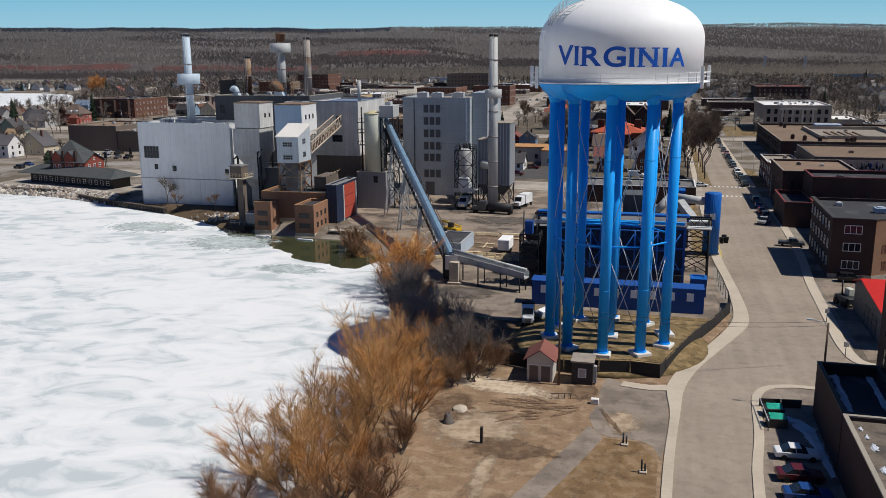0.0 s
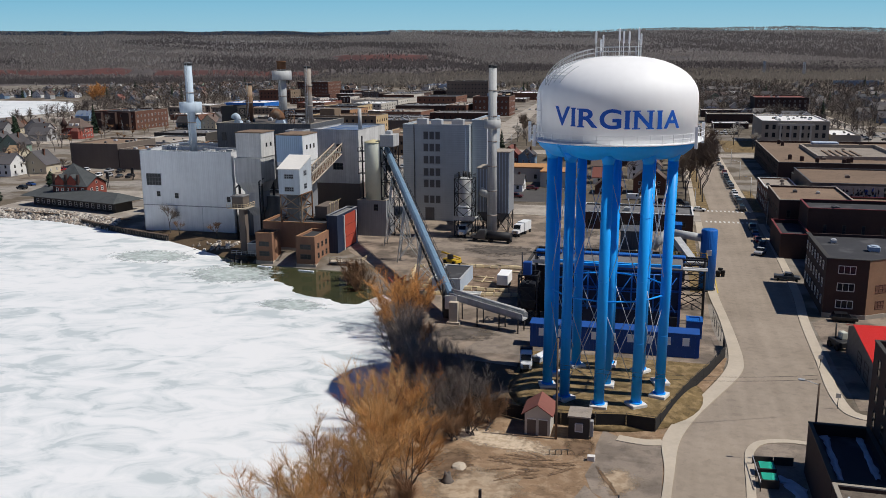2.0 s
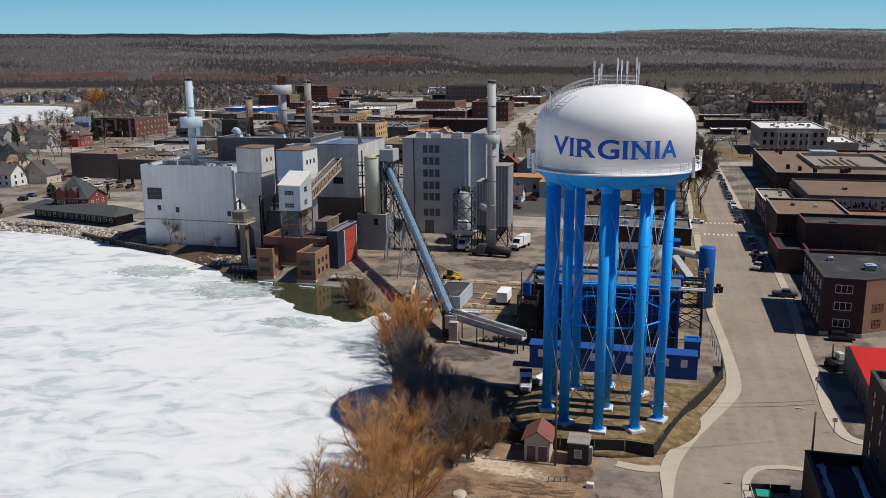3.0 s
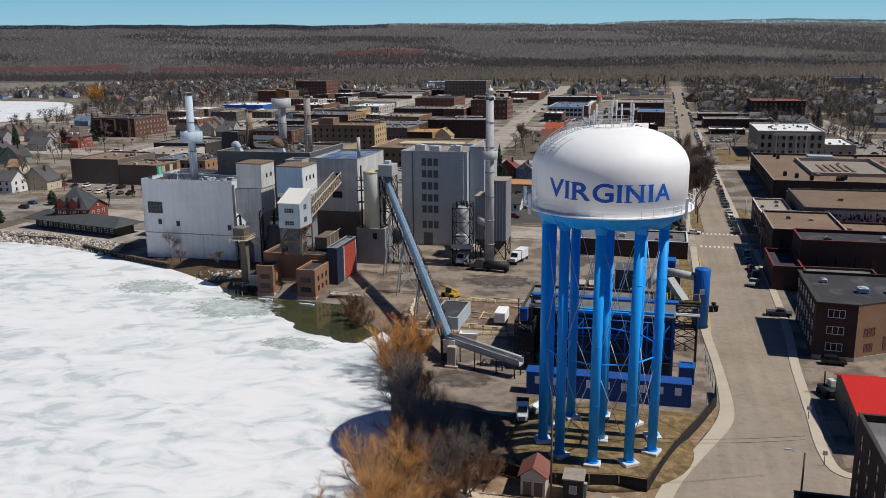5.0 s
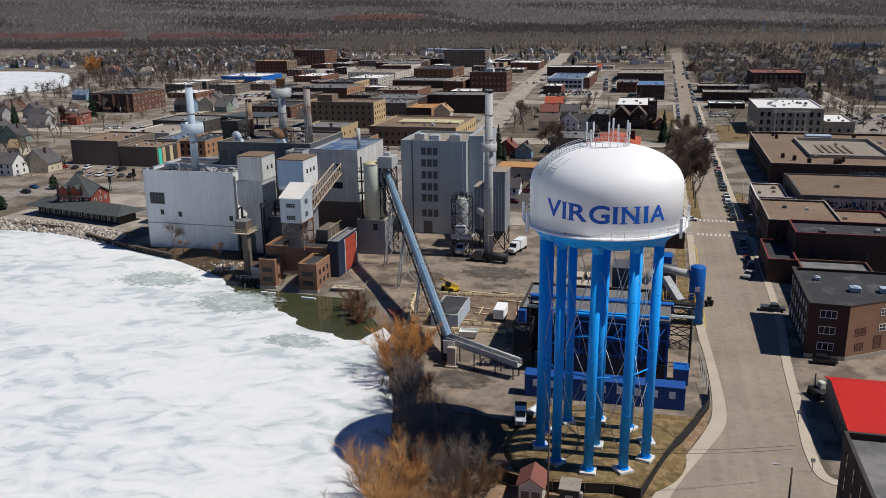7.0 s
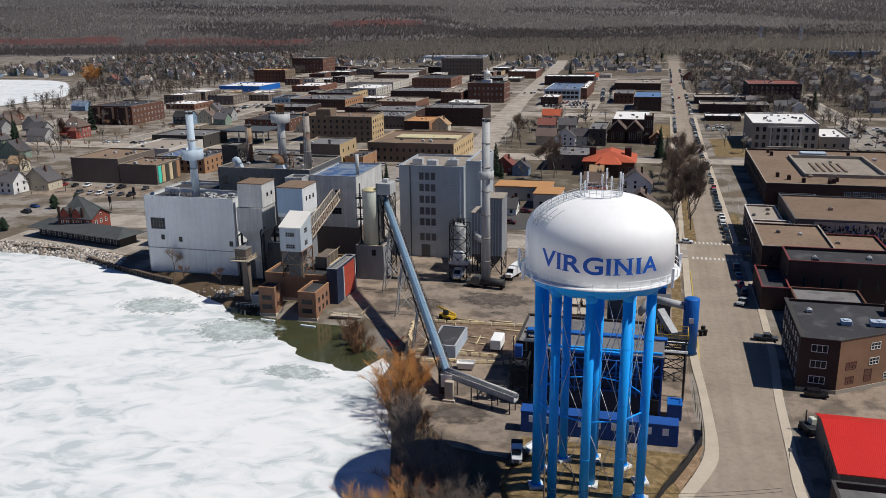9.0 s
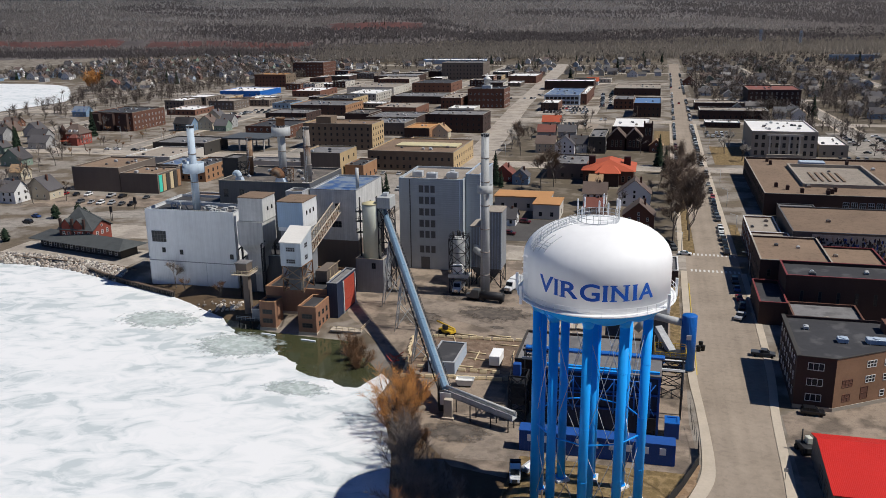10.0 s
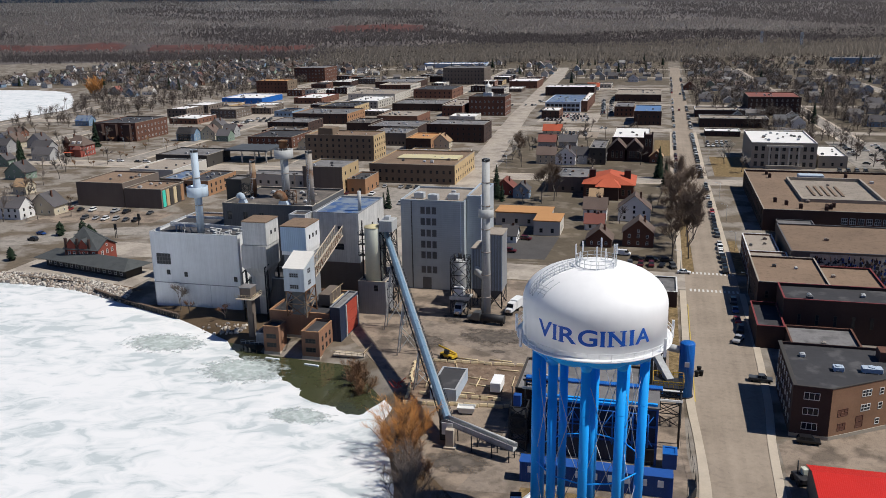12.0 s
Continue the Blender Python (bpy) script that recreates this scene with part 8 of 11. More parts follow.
shop("grey_row", "dark two-storey shop row", -316, -280, 640, 672, 7.5, "brick_dark", "roof_grey", 2, 7, 5, units=3, seed=57)
shop("brick_row", "brick shop row with pale windows", -290, -256, 553, 590, 7.9, "brick_brown", "roof_dark", 2, 7, 5, fr="trim_white", units=2, seed=58)
shop("main_row", "dark brick main street row", -225, -184, 629, 668, 7.0, "brick_dark", "roof_grey", 1, 8, 6, units=5, seed=59)
shop("main_row", "dark brick main street row", -259, -208, 800, 842, 7.2, "brick_dark", "roof_grey", 1, 8, 5, units=5, seed=60, far=True)
shop("red_block", "dark red brick town block", -274, -229, 927, 982, 10.2, "brick_red", "roof_dark", 2, 8, 8, units=2, seed=61, far=True)
shop("far_row", "low brick row of shops", -366, -310, 1066, 1120, 8.0, "brick_dark", "roof_grey", 1, 8, 6, units=3, seed=62, far=True)
shop("main_row", "long flat-roofed shops on the main street", -204, -178, 576, 607, 9.0, "stucco_dark", "roof_grey", 1, 9, 6, units=6, seed=63)
shop("light_row", "pale-fronted rendered shop row with a tan roof", -338, -284, 889, 950, 8.3, "stucco", "roof_tan", 2, 8, 8, fr="trim_white", units=4, seed=64, far=True)
shop("row_store", "low dark brick store behind the hotel", -247, -226.5, 640, 672, 8.0, "brick_dark", "roof_tar", 1, 5, 5, units=3, seed=172, far=True)
shop("red_row", "dark red brick shop row with a patched roof", -238, -202, 690, 732, 8.0, "brick_red", "roof_tan", 1, 8, 8, units=6, seed=173, far=True)
shop("corner_block", "brown brick corner block with tall windows", -198, -179, 759, 821, 10.0, "brick_brown", "roof_tan", 2, 5, 12, cope="trim_white", units=3, seed=174, far=True)
shop("columned_row", "brown row with a lit colonnade of shop bays", -299, -270, 594, 616, 7.0, "brick_mid", "roof_tar", 1, 7, 5, units=3, seed=175, fr="trim_white", front="brick_dark")
shop("back_store", "low blue-grey store on the main street", -356, -338, 738, 766, 5.2, "house_blue", "roof_dark", 1, 4, 5, units=2, seed=176, far=True)
shop("theatre_row", "shop row with tan side walls and shade-coloured front", -316, -280, 750, 792, 9.0, "brick_tan", "roof_dark", 2, 8, 8, units=4, seed=177, far=True, front="brick_dark")
shop("pale_row", "pale-fronted shop row with a white roof", -309, -279, 815, 868, 8.0, "stucco", "roof_white", 2, 7, 9, cope="trim_white", units=4, seed=178, far=True)
shop("cream_row", "cream brick shop row with a tan roof", -339, -299, 1001, 1046, 9.0, "stucco", "roof_tan", 2, 8, 9, units=3, seed=179, far=True, front="brick_brown")
shop("tan_shed_row", "low tan brick store beside the hall", -174, -156, 562, 592, 7.6, "brick_orange", "roof_orange", 1, 4, 5, cope="brick_tan", units=1, seed=180, far=True, front="brick_dark")
shop("white_roof_store", "low red-brown store with a white roof", -428, -400, 674, 708, 5.0, "brick_red", "roof_white", 1, 6, 5, cope="trim_white", units=2, seed=181, far=True)
AP = shop("brick_apartments", "three-storey red-brown brick apartments with dark roofs", -428, -391, 568, 612, 14.0, "brick_brown", "roof_dark", 3, 8, 9, fr="trim_white", units=7, seed=65)
for x in (6.5, 18.5, 30.5):
    bm = nb()
    box(bm, x - 3, x + 3, -3, -0.004, 0, 13.2)
    bay = part("bay", bm, "brick_dark", AP)
shop("brown_store", "large windowless brown store with a flat roof", -285, -258.5, 357, 389, 12.0, "stucco_dark", "roof_brown", 0, 0, 0, cope="stone", units=3, seed=66)
BW = shop("brown_store_wing", "lower wing of the brown store with coloured side panels", -258, -237.5, 357, 378, 9.6, "stucco_dark", "roof_brown", 0, 0, 0, cope="stone", units=3, seed=67)
for k, mk in enumerate(("car_teal", "brick_tan", "trim_dark", "pipe_cream", "trim_dark", "brick_orange")):
    bm = nb()
    box(bm, 20.503, 20.75, 1.0 + k * 3.3, 3.6 + k * 3.3, 0.6, 8.8)
    part("side_panel", bm, mk, BW, "tall coloured wall panel")
shop("grey_roof_store", "dark store with a blue-grey flat roof", -259, -246, 390, 416, 8.4, "stucco_dark", "roof_blue", 1, 3, 4, units=2, seed=171)
shop("pale_store", "low store with a pale side wall", -300, -272, 424, 462, 6.4, "stucco", "roof_tan", 0, 0, 0, cope="trim_white")
CT = shop("courthouse", "pale stone courthouse with a bright white roof", 50, 86, 522, 578, 15.1, "stone", "roof_white", 3, 9, 10, cope="roof_white", units=8, seed=67, fr="trim_dark", ww=1.8, wh=2.6)
for k in range(4):
    bm = nb()
    box(bm, 9.6 + k * 5.4, 10.6 + k * 5.4, -0.5, -0.004, 2.0, 12.4)
    part("pilaster", bm, "stucco", CT)
bm = nb()
box(bm, 8.4, 28.2, -0.7, -0.004, 12.42, 13.6)
part("entablature", bm, "stucco", CT)
bm = nb()
box(bm, 8.4, 28.2, -2.2, -0.004, 0, 2.0)
part("steps", bm, "stone", CT)
shop("court_annex", "low stone annex of the courthouse", 88, 104, 528, 570, 7.0, "stone", "roof_white", 1, 3, 6, cope="stone")
shop("low_school", "long low dark school wing", 26.5, 85, 781, 808, 6.2, "brick_dark", "roof_tan", 1, 12, 4, cope="trim_white", units=6, seed=68, far=True)
shop("low_school", "long low dark school wing", 28, 80, 710, 736, 7.1, "brick_dark", "roof_tan", 1, 12, 4, cope="trim_white", units=4, seed=69, far=True)
shop("white_strip", "low store with a white fascia roof", 30, 55, 656, 674, 3.9, "brick_dark", "roof_white", 1, 5, 2, cope="trim_white", far=True)
shop("dark_school", "tall dark brick school with red roof edge", 72, 116, 799, 850, 16.3, "brick_dark", "shingle_red", 4, 10, 8, units=3, seed=70, fr="stucco", far=True)
shop("blue_warehouse", "long blue warehouse at the edge of the woods", 280, 345, 1600, 1640, 10, "house_blue", "roof_grey", 0, 0, 0, far=True)
shop("long_store", "long low white-blue store", -420, -310, 1500, 1540, 7, "siding_pale", "roof_white", 0, 0, 0, cope="royal", far=True)
g2 = shop("garage_hall", "pale garage hall with an orange-tan roof", -71, -47, 355, 368, 5.6, "stucco", "roof_orange", 1, 4, 2, cope="roof_orange", units=1)
bm = nb()
box(bm, -0.4, 24.4, -0.4, 13.4, 5.8, 6.2)
part("roof_sheet", bm, "roof_orange", g2)
g3 = shop("garage_wing", "pale garage wing with an orange-tan roof", -52, -41, 340, 354.6, 6.0, "stucco", "roof_orange", 1, 2, 1, cope="roof_orange", units=0)
bm = nb()
box(bm, -0.3, 11.3, -0.3, 14.9, 6.2, 6.5)
part("roof_sheet", bm, "roof_orange", g3)
# filling-station canopy
root = thing("canopy", "white flat canopy on columns beside a store", "canopy", -275, 490, 0)
bm = nb()
box(bm, 0, 30, 0, 26, 7.4, 8.4)
part("canopy_roof", bm, "roof_slate", root)
for x in (12, 21, 29):
    for y in (1, 25):
        bm = nb()
        box(bm, x - 0.4, x + 0.4, y - 0.4, y + 0.4, 0, 7.4)
        part("column", bm, "stucco", root)
TAKEN.append((-275, -245, 490, 516))
shop("dark_store", "dark low flat-roofed store building", -312, -276, 470, 500, 7.5, "trim_dark", "roof_grey", 1, 6, 2, units=3, seed=71)
shop("red_shop_row", "red-fronted low shop row", -245.5, -230, 389, 420, 8.0, "brick_orange", "roof_dark", 2, 4, 6, cope="stone", units=3, seed=72)


def hip_roof(bm, w, d, z, h, over=0.5, ridge=0.4):
    """A hipped roof with overhang on a w by d plan that starts at 0, 0."""
    a = [(-over, -over), (w + over, -over), (w + over, d + over), (-over, d + over)]
    lo = [bm.verts.new((*p, z)) for p in a]
    l2 = [bm.verts.new((*p, z + 0.15)) for p in a]
    if w > d:
        t = [bm.verts.new((d / 2 * (1 - ridge) + 0.2, d / 2, z + h)), bm.verts.new((w - d / 2 * (1 - ridge) - 0.2, d / 2, z + h))]
        fs = ((l2[0], l2[1], t[1], t[0]), (l2[1], l2[2], t[1]), (l2[2], l2[3], t[0], t[1]), (l2[3], l2[0], t[0]))
    else:
        t = [bm.verts.new((w / 2, w / 2 * (1 - ridge) + 0.2, z + h)), bm.verts.new((w / 2, d - w / 2 * (1 - ridge) - 0.2, z + h))]
        fs = ((l2[0], l2[1], t[0]), (l2[1], l2[2], t[1], t[0]), (l2[2], l2[3], t[1]), (l2[3], l2[0], t[0], t[1]))
    for f in fs:
        bm.faces.new(f)
    bm.faces.new(lo[::-1])
    for k in range(4):
        bm.faces.new((lo[k], lo[(k + 1) % 4], l2[(k + 1) % 4], l2[k]))
    return bm


# library with a red tiled roof
LB = block("library", "brick library with a red tiled hip roof", "building", -38.5, -14, 420, 446, 6.8, "brick_brown", "roof_grey", "stone", 0.2)
part("tiled_roof", hip_roof(nb(), 24.5, 26, 6.97, 4.6, 1.0), "roof_red", LB)
bm = nb()
hip_roof(bm, 11, 9, 6.6, 3.4, 0.8)
o = part("porch_roof", bm, "roof_red", LB)
o.location = (6.7, -5.2, 0)
bm = nb()
box(bm, 6.9, 17.5, -5, -0.004, 0, 6.59)
part("porch", bm, "brick_dark", LB)
for x in (3.5, 21):
    bm = nb()
    box(bm, x - 1.6, x + 1.6, 10, 14, 7.2, 12.5)
    part("chimney", bm, "brick_dark", LB)
windows(LB, "S", 0.6, 6.4, 0, 1.6, 1, 2, 1.4, 3, 1, 1, 3, "stone")
windows(LB, "S", 18, 24, 0, 1.6, 1, 2, 1.4, 3, 1, 1, 3, "stone")
windows(LB, "E", 2, 24, 24.5, 1.6, 1, 6, 1.4, 3, 1, 1, 3, "stone")
TAKEN.append((-40, -12, 412, 448))
# church with gables and a square tower
CH = block("church", "dark brick church with brown gables and a pale flat roof behind", "church", -32, -9, 548, 598, 13.0, "brick_dark", "roof_white", "stone", 0.5, units=6, seed=73)
for x0, w in ((-2.0, 12), (9.0, 11)):
    bm = nb()
    v = [bm.verts.new(p) for p in ((x0, -14, 0), (x0 + w, -14, 0), (x0 + w, -0.01, 0), (x0, -0.01, 0), (x0, -14, 7), (x0 + w, -14, 7), (x0 + w, -0.01, 7), (x0, -0.01, 7), (x0 + w / 2, -14, 13), (x0 + w / 2, -0.01, 13))]
    for q in ((0, 1, 5, 8, 4), (1, 2, 6, 5), (3, 0, 4, 7)):
        bm.faces.new([v[k] for k in q])
    part("nave", bm, "brick_dark", CH)
    bm = nb()
    for sx in (-1, 1):
        c = x0 + w / 2
        a = [Vector((c, -14.5, 13.2)), Vector((c, 0.4, 13.2)), Vector((c + sx * (w / 2 + 0.6), 0.4, 6.7)), Vector((c + sx * (w / 2 + 0.6), -14.5, 6.7))]
        lo, hi = [bm.verts.new(p) for p in a], [bm.verts.new(p + Vector((0, 0, 0.25))) for p in a]
        bm.faces.new(hi), bm.faces.new(lo[::-1])
        for k in range(4):
            bm.faces.new((lo[k], lo[(k + 1) % 4], hi[(k + 1) % 4], hi[k]))
    bmesh.ops.recalc_face_normals(bm, faces=bm.faces[:])
    part("gable_roof", bm, "shingle_brown", CH)
    windows(CH, "S", x0 + 2, x0 + w - 2, -14, 2.2, 1, 3, 1.3, 4.2, 1, 1, 3, "stone")
bm = nb()
box(bm, 20, 25.5, -16, -10, 0, 17)
for x in (20, 24.7):
    for y in (-16, -10.8):
        box(bm, x, x + 0.8, y, y + 0.8, 17, 18.2)
part("bell_tower", bm, "brick_dark", CH)
windows(CH, "S", 20.5, 25, -16, 10, 1, 2, 1.1, 4.5, 1, 1, 3, "stone")
TAKEN.append((-36, -4, 530, 600))

# old brick railway depot by the lake
D = thing("railway_depot", "old red brick depot with steep dark roof and long low wings", "building", -233, 252, 0)
bm = nb()
box(bm, 1.6, 43.0, 2.0, 9.6, 0, 3.6)
wing = part("wing", bm, "trim_dark", D)
wing.matrix_basis = pose(4.9, 6.0, 0, 0, 0, -12.6)
part("wing_roof", hip_roof(nb(), 44.6, 11.1, 3.62, 2.7, 1.2), "roof_depot", D).matrix_basis = pose(4.9, 6.0, 0, 0, 0, -12.6)
MX, MY, MW, MD = 16.8, 6.2, 14.2, 10.8
bm = nb()
v = [bm.verts.new((MX + x * MW, MY + y * MD, z)) for x, y, z in ((0, 0, 0), (1, 0, 0), (1, 1, 0), (0, 1, 0), (0, 0, 7.6), (1, 0, 7.6), (1, 1, 7.6), (0, 1, 7.6), (1, 0.5, 10.3))]
for q in ((0, 1, 5, 4), (1, 2, 6, 8, 5), (2, 3, 7, 6), (3, 0, 4, 7)):
    bm.faces.new([v[k] for k in q])
part("main_wall", bm, "brick_depot", D, "dark red brick upper storey")
bm = nb()
e = [Vector((MX + x * MW, MY + y * MD, z)) for x, y, z in ((-0.04, -0.06, 7.4), (1.04, -0.06, 7.4), (1.04, 1.06, 7.4), (-0.04, 1.06, 7.4), (0.37, 0.5, 15.0), (1.04, 0.5, 10.5))]
lo, hi = [bm.verts.new(q) for q in e], [bm.verts.new(q + Vector((0, 0, 0.22))) for q in e]
for f in ((0, 1, 5, 4), (2, 3, 4, 5), (3, 0, 4)):
    bm.faces.new([hi[k] for k in f])
    bm.faces.new([lo[k] for k in f[::-1]])
for a, b in ((0, 1), (2, 3), (3, 0), (1, 5), (5, 2)):
    bm.faces.new((lo[a], lo[b], hi[b], hi[a]))
bmesh.ops.recalc_face_normals(bm, faces=bm.faces[:])
part("main_roof", bm, "roof_depot", D)
bm = nb()
rod(bm, (MX + 0.37 * MW, MY + 0.5 * MD, 15.0), (MX + 0.37 * MW, MY + 0.5 * MD, 18.0), 0.12, 0.03, n=6)
part("finial", bm, "dark_steel", D)
for k, x in enumerate((1.4, 6.4)):
    bm = nb()
    v = [bm.verts.new((MX + x + a, MY + b, c)) for a, b, c in ((0, -0.3, 6.8), (3.4, -0.3, 6.8), (3.4, -0.3, 9.6), (0, -0.3, 9.6), (1.7, -0.3, 11.4), (0, 3.2, 9.6), (3.4, 3.2, 9.6), (1.7, 4.6, 11.4), (0, 3.2, 6.8), (3.4, 3.2, 6.8))]
    for q in ((0, 1, 2, 4, 3), (1, 9, 6, 2), (8, 0, 3, 5)):
        bm.faces.new([v[j] for j in q])
    part("dormer", bm, "brick_depot", D)
    bm = nb()
    for sx in (-1, 1):
        a = [Vector((MX + x + 1.7, MY - 0.5, 11.5)), Vector((MX + x + 1.7, MY + 4.8, 11.5)), Vector((MX + x + 1.7 + sx * 2.0, MY + 3.4, 9.4)), Vector((MX + x + 1.7 + sx * 2.0, MY - 0.5, 9.4))]
        l_, h_ = [bm.verts.new(q) for q in a], [bm.verts.new(q + Vector((0, 0, 0.15))) for q in a]
        bm.faces.new(h_), bm.faces.new(l_[::-1])
        for j in range(4):
            bm.faces.new((l_[j], l_[(j + 1) % 4], h_[(j + 1) % 4], h_[j]))
    bmesh.ops.recalc_face_normals(bm, faces=bm.faces[:])
    part("dormer_roof", bm, "roof_depot", D)
for x in (0.3, 5.2, 10.2):
    bm = nb()
    box(bm, MX + x, MX + x + 0.8, MY - 0.25, MY + 0.55, 5.0, 11.6)
    part("chimney", bm, "brick_dark", D)
windows(D, "S", MX + 0.8, MX + MW - 0.8, MY, 5.0, 1, 6, 1.0, 1.8, 1, 1, 2, "trim_white")
windows(D, "E", MY + 1.0, MY + MD - 1.0, MX + MW, 5.2, 1, 3, 1.2, 1.6, 1, 1, 2, "trim_white")
windows(D, "E", MY + 4.6, MY + MD - 4.6, MX + MW, 8.0, 1, 1, 0.9, 0.9, 1, 1, 1, "trim_white")
windows(wing, "S", 2.4, 42, 2.0, 0.9, 1, 14, 1.3, 1.6, 1, 1, 2, "trim_white")
TAKEN.append((-236, -182, 240, 270))
sheet("depot_platform", [(-236, 246), (-190, 243.5), (-178, 240.5), (-178, 262), (-236, 266)], 0.04, "lot_pale", "grey asphalt depot platform", "platform")
bm = nb()
for dy in (0, 1.5):
    ribbon(bm, [(-420, 236 + dy), (-300, 246 + dy), (-236, 246.8 + dy), (-190, 243 + dy), (-172, 238.4 + dy)], -0.06, 0.06, 0.05, 0.22)
tagged(part("railway_track", bm, "rust"), "rusty railway track along the shore", "railway", kind="structure")


# tall dark steel pylons at the depot
for x, y, h in ((-225.3, 302.0, 6.2), (-229.0, 324.5, 5.4)):
    root = thing("sign_pylon", "tall dark steel pylon standing on the forecourt", "pylon", x, y, 0, group="forecourt pylons")
    for dx in (-0.35, 0.35):
        bm = nb()
        box(bm, dx - 0.1, dx + 0.1, -0.1, 0.1, 0, h - 2.6)
        part("leg", bm, "dark_steel", root)
    bm = nb()
    box(bm, -0.65, 0.65, -0.18, 0.18, h - 2.6, h, bevel=0.06)
    part("panel", bm, "dark_steel", root)


# ---------------- houses ----------------
WALLS = {"white": "house_white", "cream": "house_cream", "green": "house_green", "grey": "house_grey", "blue": "house_blue", "paleblue": "siding_pale", "red": "house_red", "redbrick": "brick_red", "brown": "brick_brown", "tan": "brick_tan"}
HOUSES = {}


def house_template(w, d, storeys, wall, roof, turn):
    """A gabled house; turn: the ridge runs along y instead of x. Built once a kind, then copied."""
    key = (round(w), round(d), round(storeys * 2), wall, roof, turn)
    if key in HOUSES:
        return HOUSES[key], False
    w, d = round(w), round(d)
    h = 2.7 * round(storeys * 2) / 2 + 0.4
    rh = 0.42 * (w if turn else d)
    r = thing("house", "%s gabled house with a dark shingled roof" % ("brick" if "brick" in wall else "painted wooden"), "house", 0, 0, 0, group="town houses")
    if wall == "white":
        r["label"] = "white wooden gabled house with a shingled roof"
    elif wall in ("blue", "paleblue"):
        r["label"] = "blue wooden gabled house with a shingled roof"
    elif wall in ("brown", "redbrick"):
        r["label"] = "brown gabled house with a shingled roof"
    bm = nb()
    x0, x1, y0, y1 = -w / 2, w / 2, -d / 2, d / 2
    if turn:
        ra, rb = (0, y0, h + rh), (0, y1, h + rh)
    else:
        ra, rb = (x0, 0, h + rh), (x1, 0, h + rh)
    v = [bm.verts.new(p) for p in ((x0, y0, 0), (x1, y0, 0), (x1, y1, 0), (x0, y1, 0), (x0, y0, h), (x1, y0, h), (x1, y1, h), (x0, y1, h), ra, rb)]
    fs = ((0, 1, 5, 8, 4), (1, 2, 6, 5), (2, 3, 7, 9, 6), (3, 0, 4, 7)) if turn else ((0, 1, 5, 4), (1, 2, 6, 9, 5), (2, 3, 7, 6), (3, 0, 4, 8, 7))
    for q in fs:
        bm.faces.new([v[k] for k in q])
    part("wall", bm, WALLS[wall], r)
    bm = nb()
    o, t = 0.5, 0.2
    for s in (-1, 1):
        if turn:
            e = w / 2 + o
            a = [Vector((0, y0 - o, h + rh)), Vector((0, y1 + o, h + rh)), Vector((s * e, y1 + o, h - o * rh / (w / 2))), Vector((s * e, y0 - o, h - o * rh / (w / 2)))]
        else:
            e = d / 2 + o
            a = [Vector((x0 - o, 0, h + rh)), Vector((x1 + o, 0, h + rh)), Vector((x1 + o, s * e, h - o * rh / (d / 2))), Vector((x0 - o, s * e, h - o * rh / (d / 2)))]
        lo, hi = [bm.verts.new(p + Vector((0, 0, 0.02))) for p in a], [bm.verts.new(p + Vector((0, 0, 0.02 + t))) for p in a]
        bm.faces.new(hi), bm.faces.new(lo[::-1])
        for k in range(4):
            bm.faces.new((lo[k], lo[(k + 1) % 4], hi[(k + 1) % 4], hi[k]))
    bmesh.ops.recalc_face_normals(bm, faces=bm.faces[:])
    part("roof", bm, roof, r)
    rows = 1 if storeys < 1.8 else 2
    n = 2 if w < 10 else 3
    fr = "trim_white" if wall != "white" else "trim_dark"
    fl = [("S", x0 + 0.8, x1 - 0.8, y0, 1.0, rows, n, 1.0, 1.4, 2.7, 1, 2, fr), ("E", y0 + 0.8, y1 - 0.8, x1, 1.0, rows, 2, 1.0, 1.4, 2.7, 1, 2, fr)]
    if turn and storeys > 1.2:
        fl.append(("S", -1, 1, y0, h + 0.1, 1, 1, 0.9, 1.2, 1, 1, 2, fr))
    windows_far(r, fl)
    bm = nb()
    box(bm, w * 0.18 - 0.4, w * 0.18 + 0.4, -0.4, 0.4, h + 0.3, h + rh + 0.9)
    part("chimney", bm, "brick_brown", r)
    HOUSES[key] = r
    return r, True


BUILT = set()


def put_house(x, y, w, d, storeys, wall, roof, turn, rz=0.0):
    if (x, y) in BUILT:
        return None
    BUILT.add((x, y))
    t, fresh = house_template(w, d, storeys, wall, roof, turn)
    TAKEN.append((x - w / 2, x + w / 2, y - d / 2, y + d / 2))
    if fresh:
        t.matrix_basis = pose(x, y, 0, 0, 0, rz)
        return t
    return copy_thing(t, pose(x, y, 0, 0, 0, rz))


rng = random.Random(77)


def district(rows):
    for x, y, w, st, wall, roof in rows:
        w = min(max(round(w / 2) * 2, 6), 14)
        put_house(x, y, w, 8 if w < 9 else 10, st, wall, roof, rng.random() < 0.55)


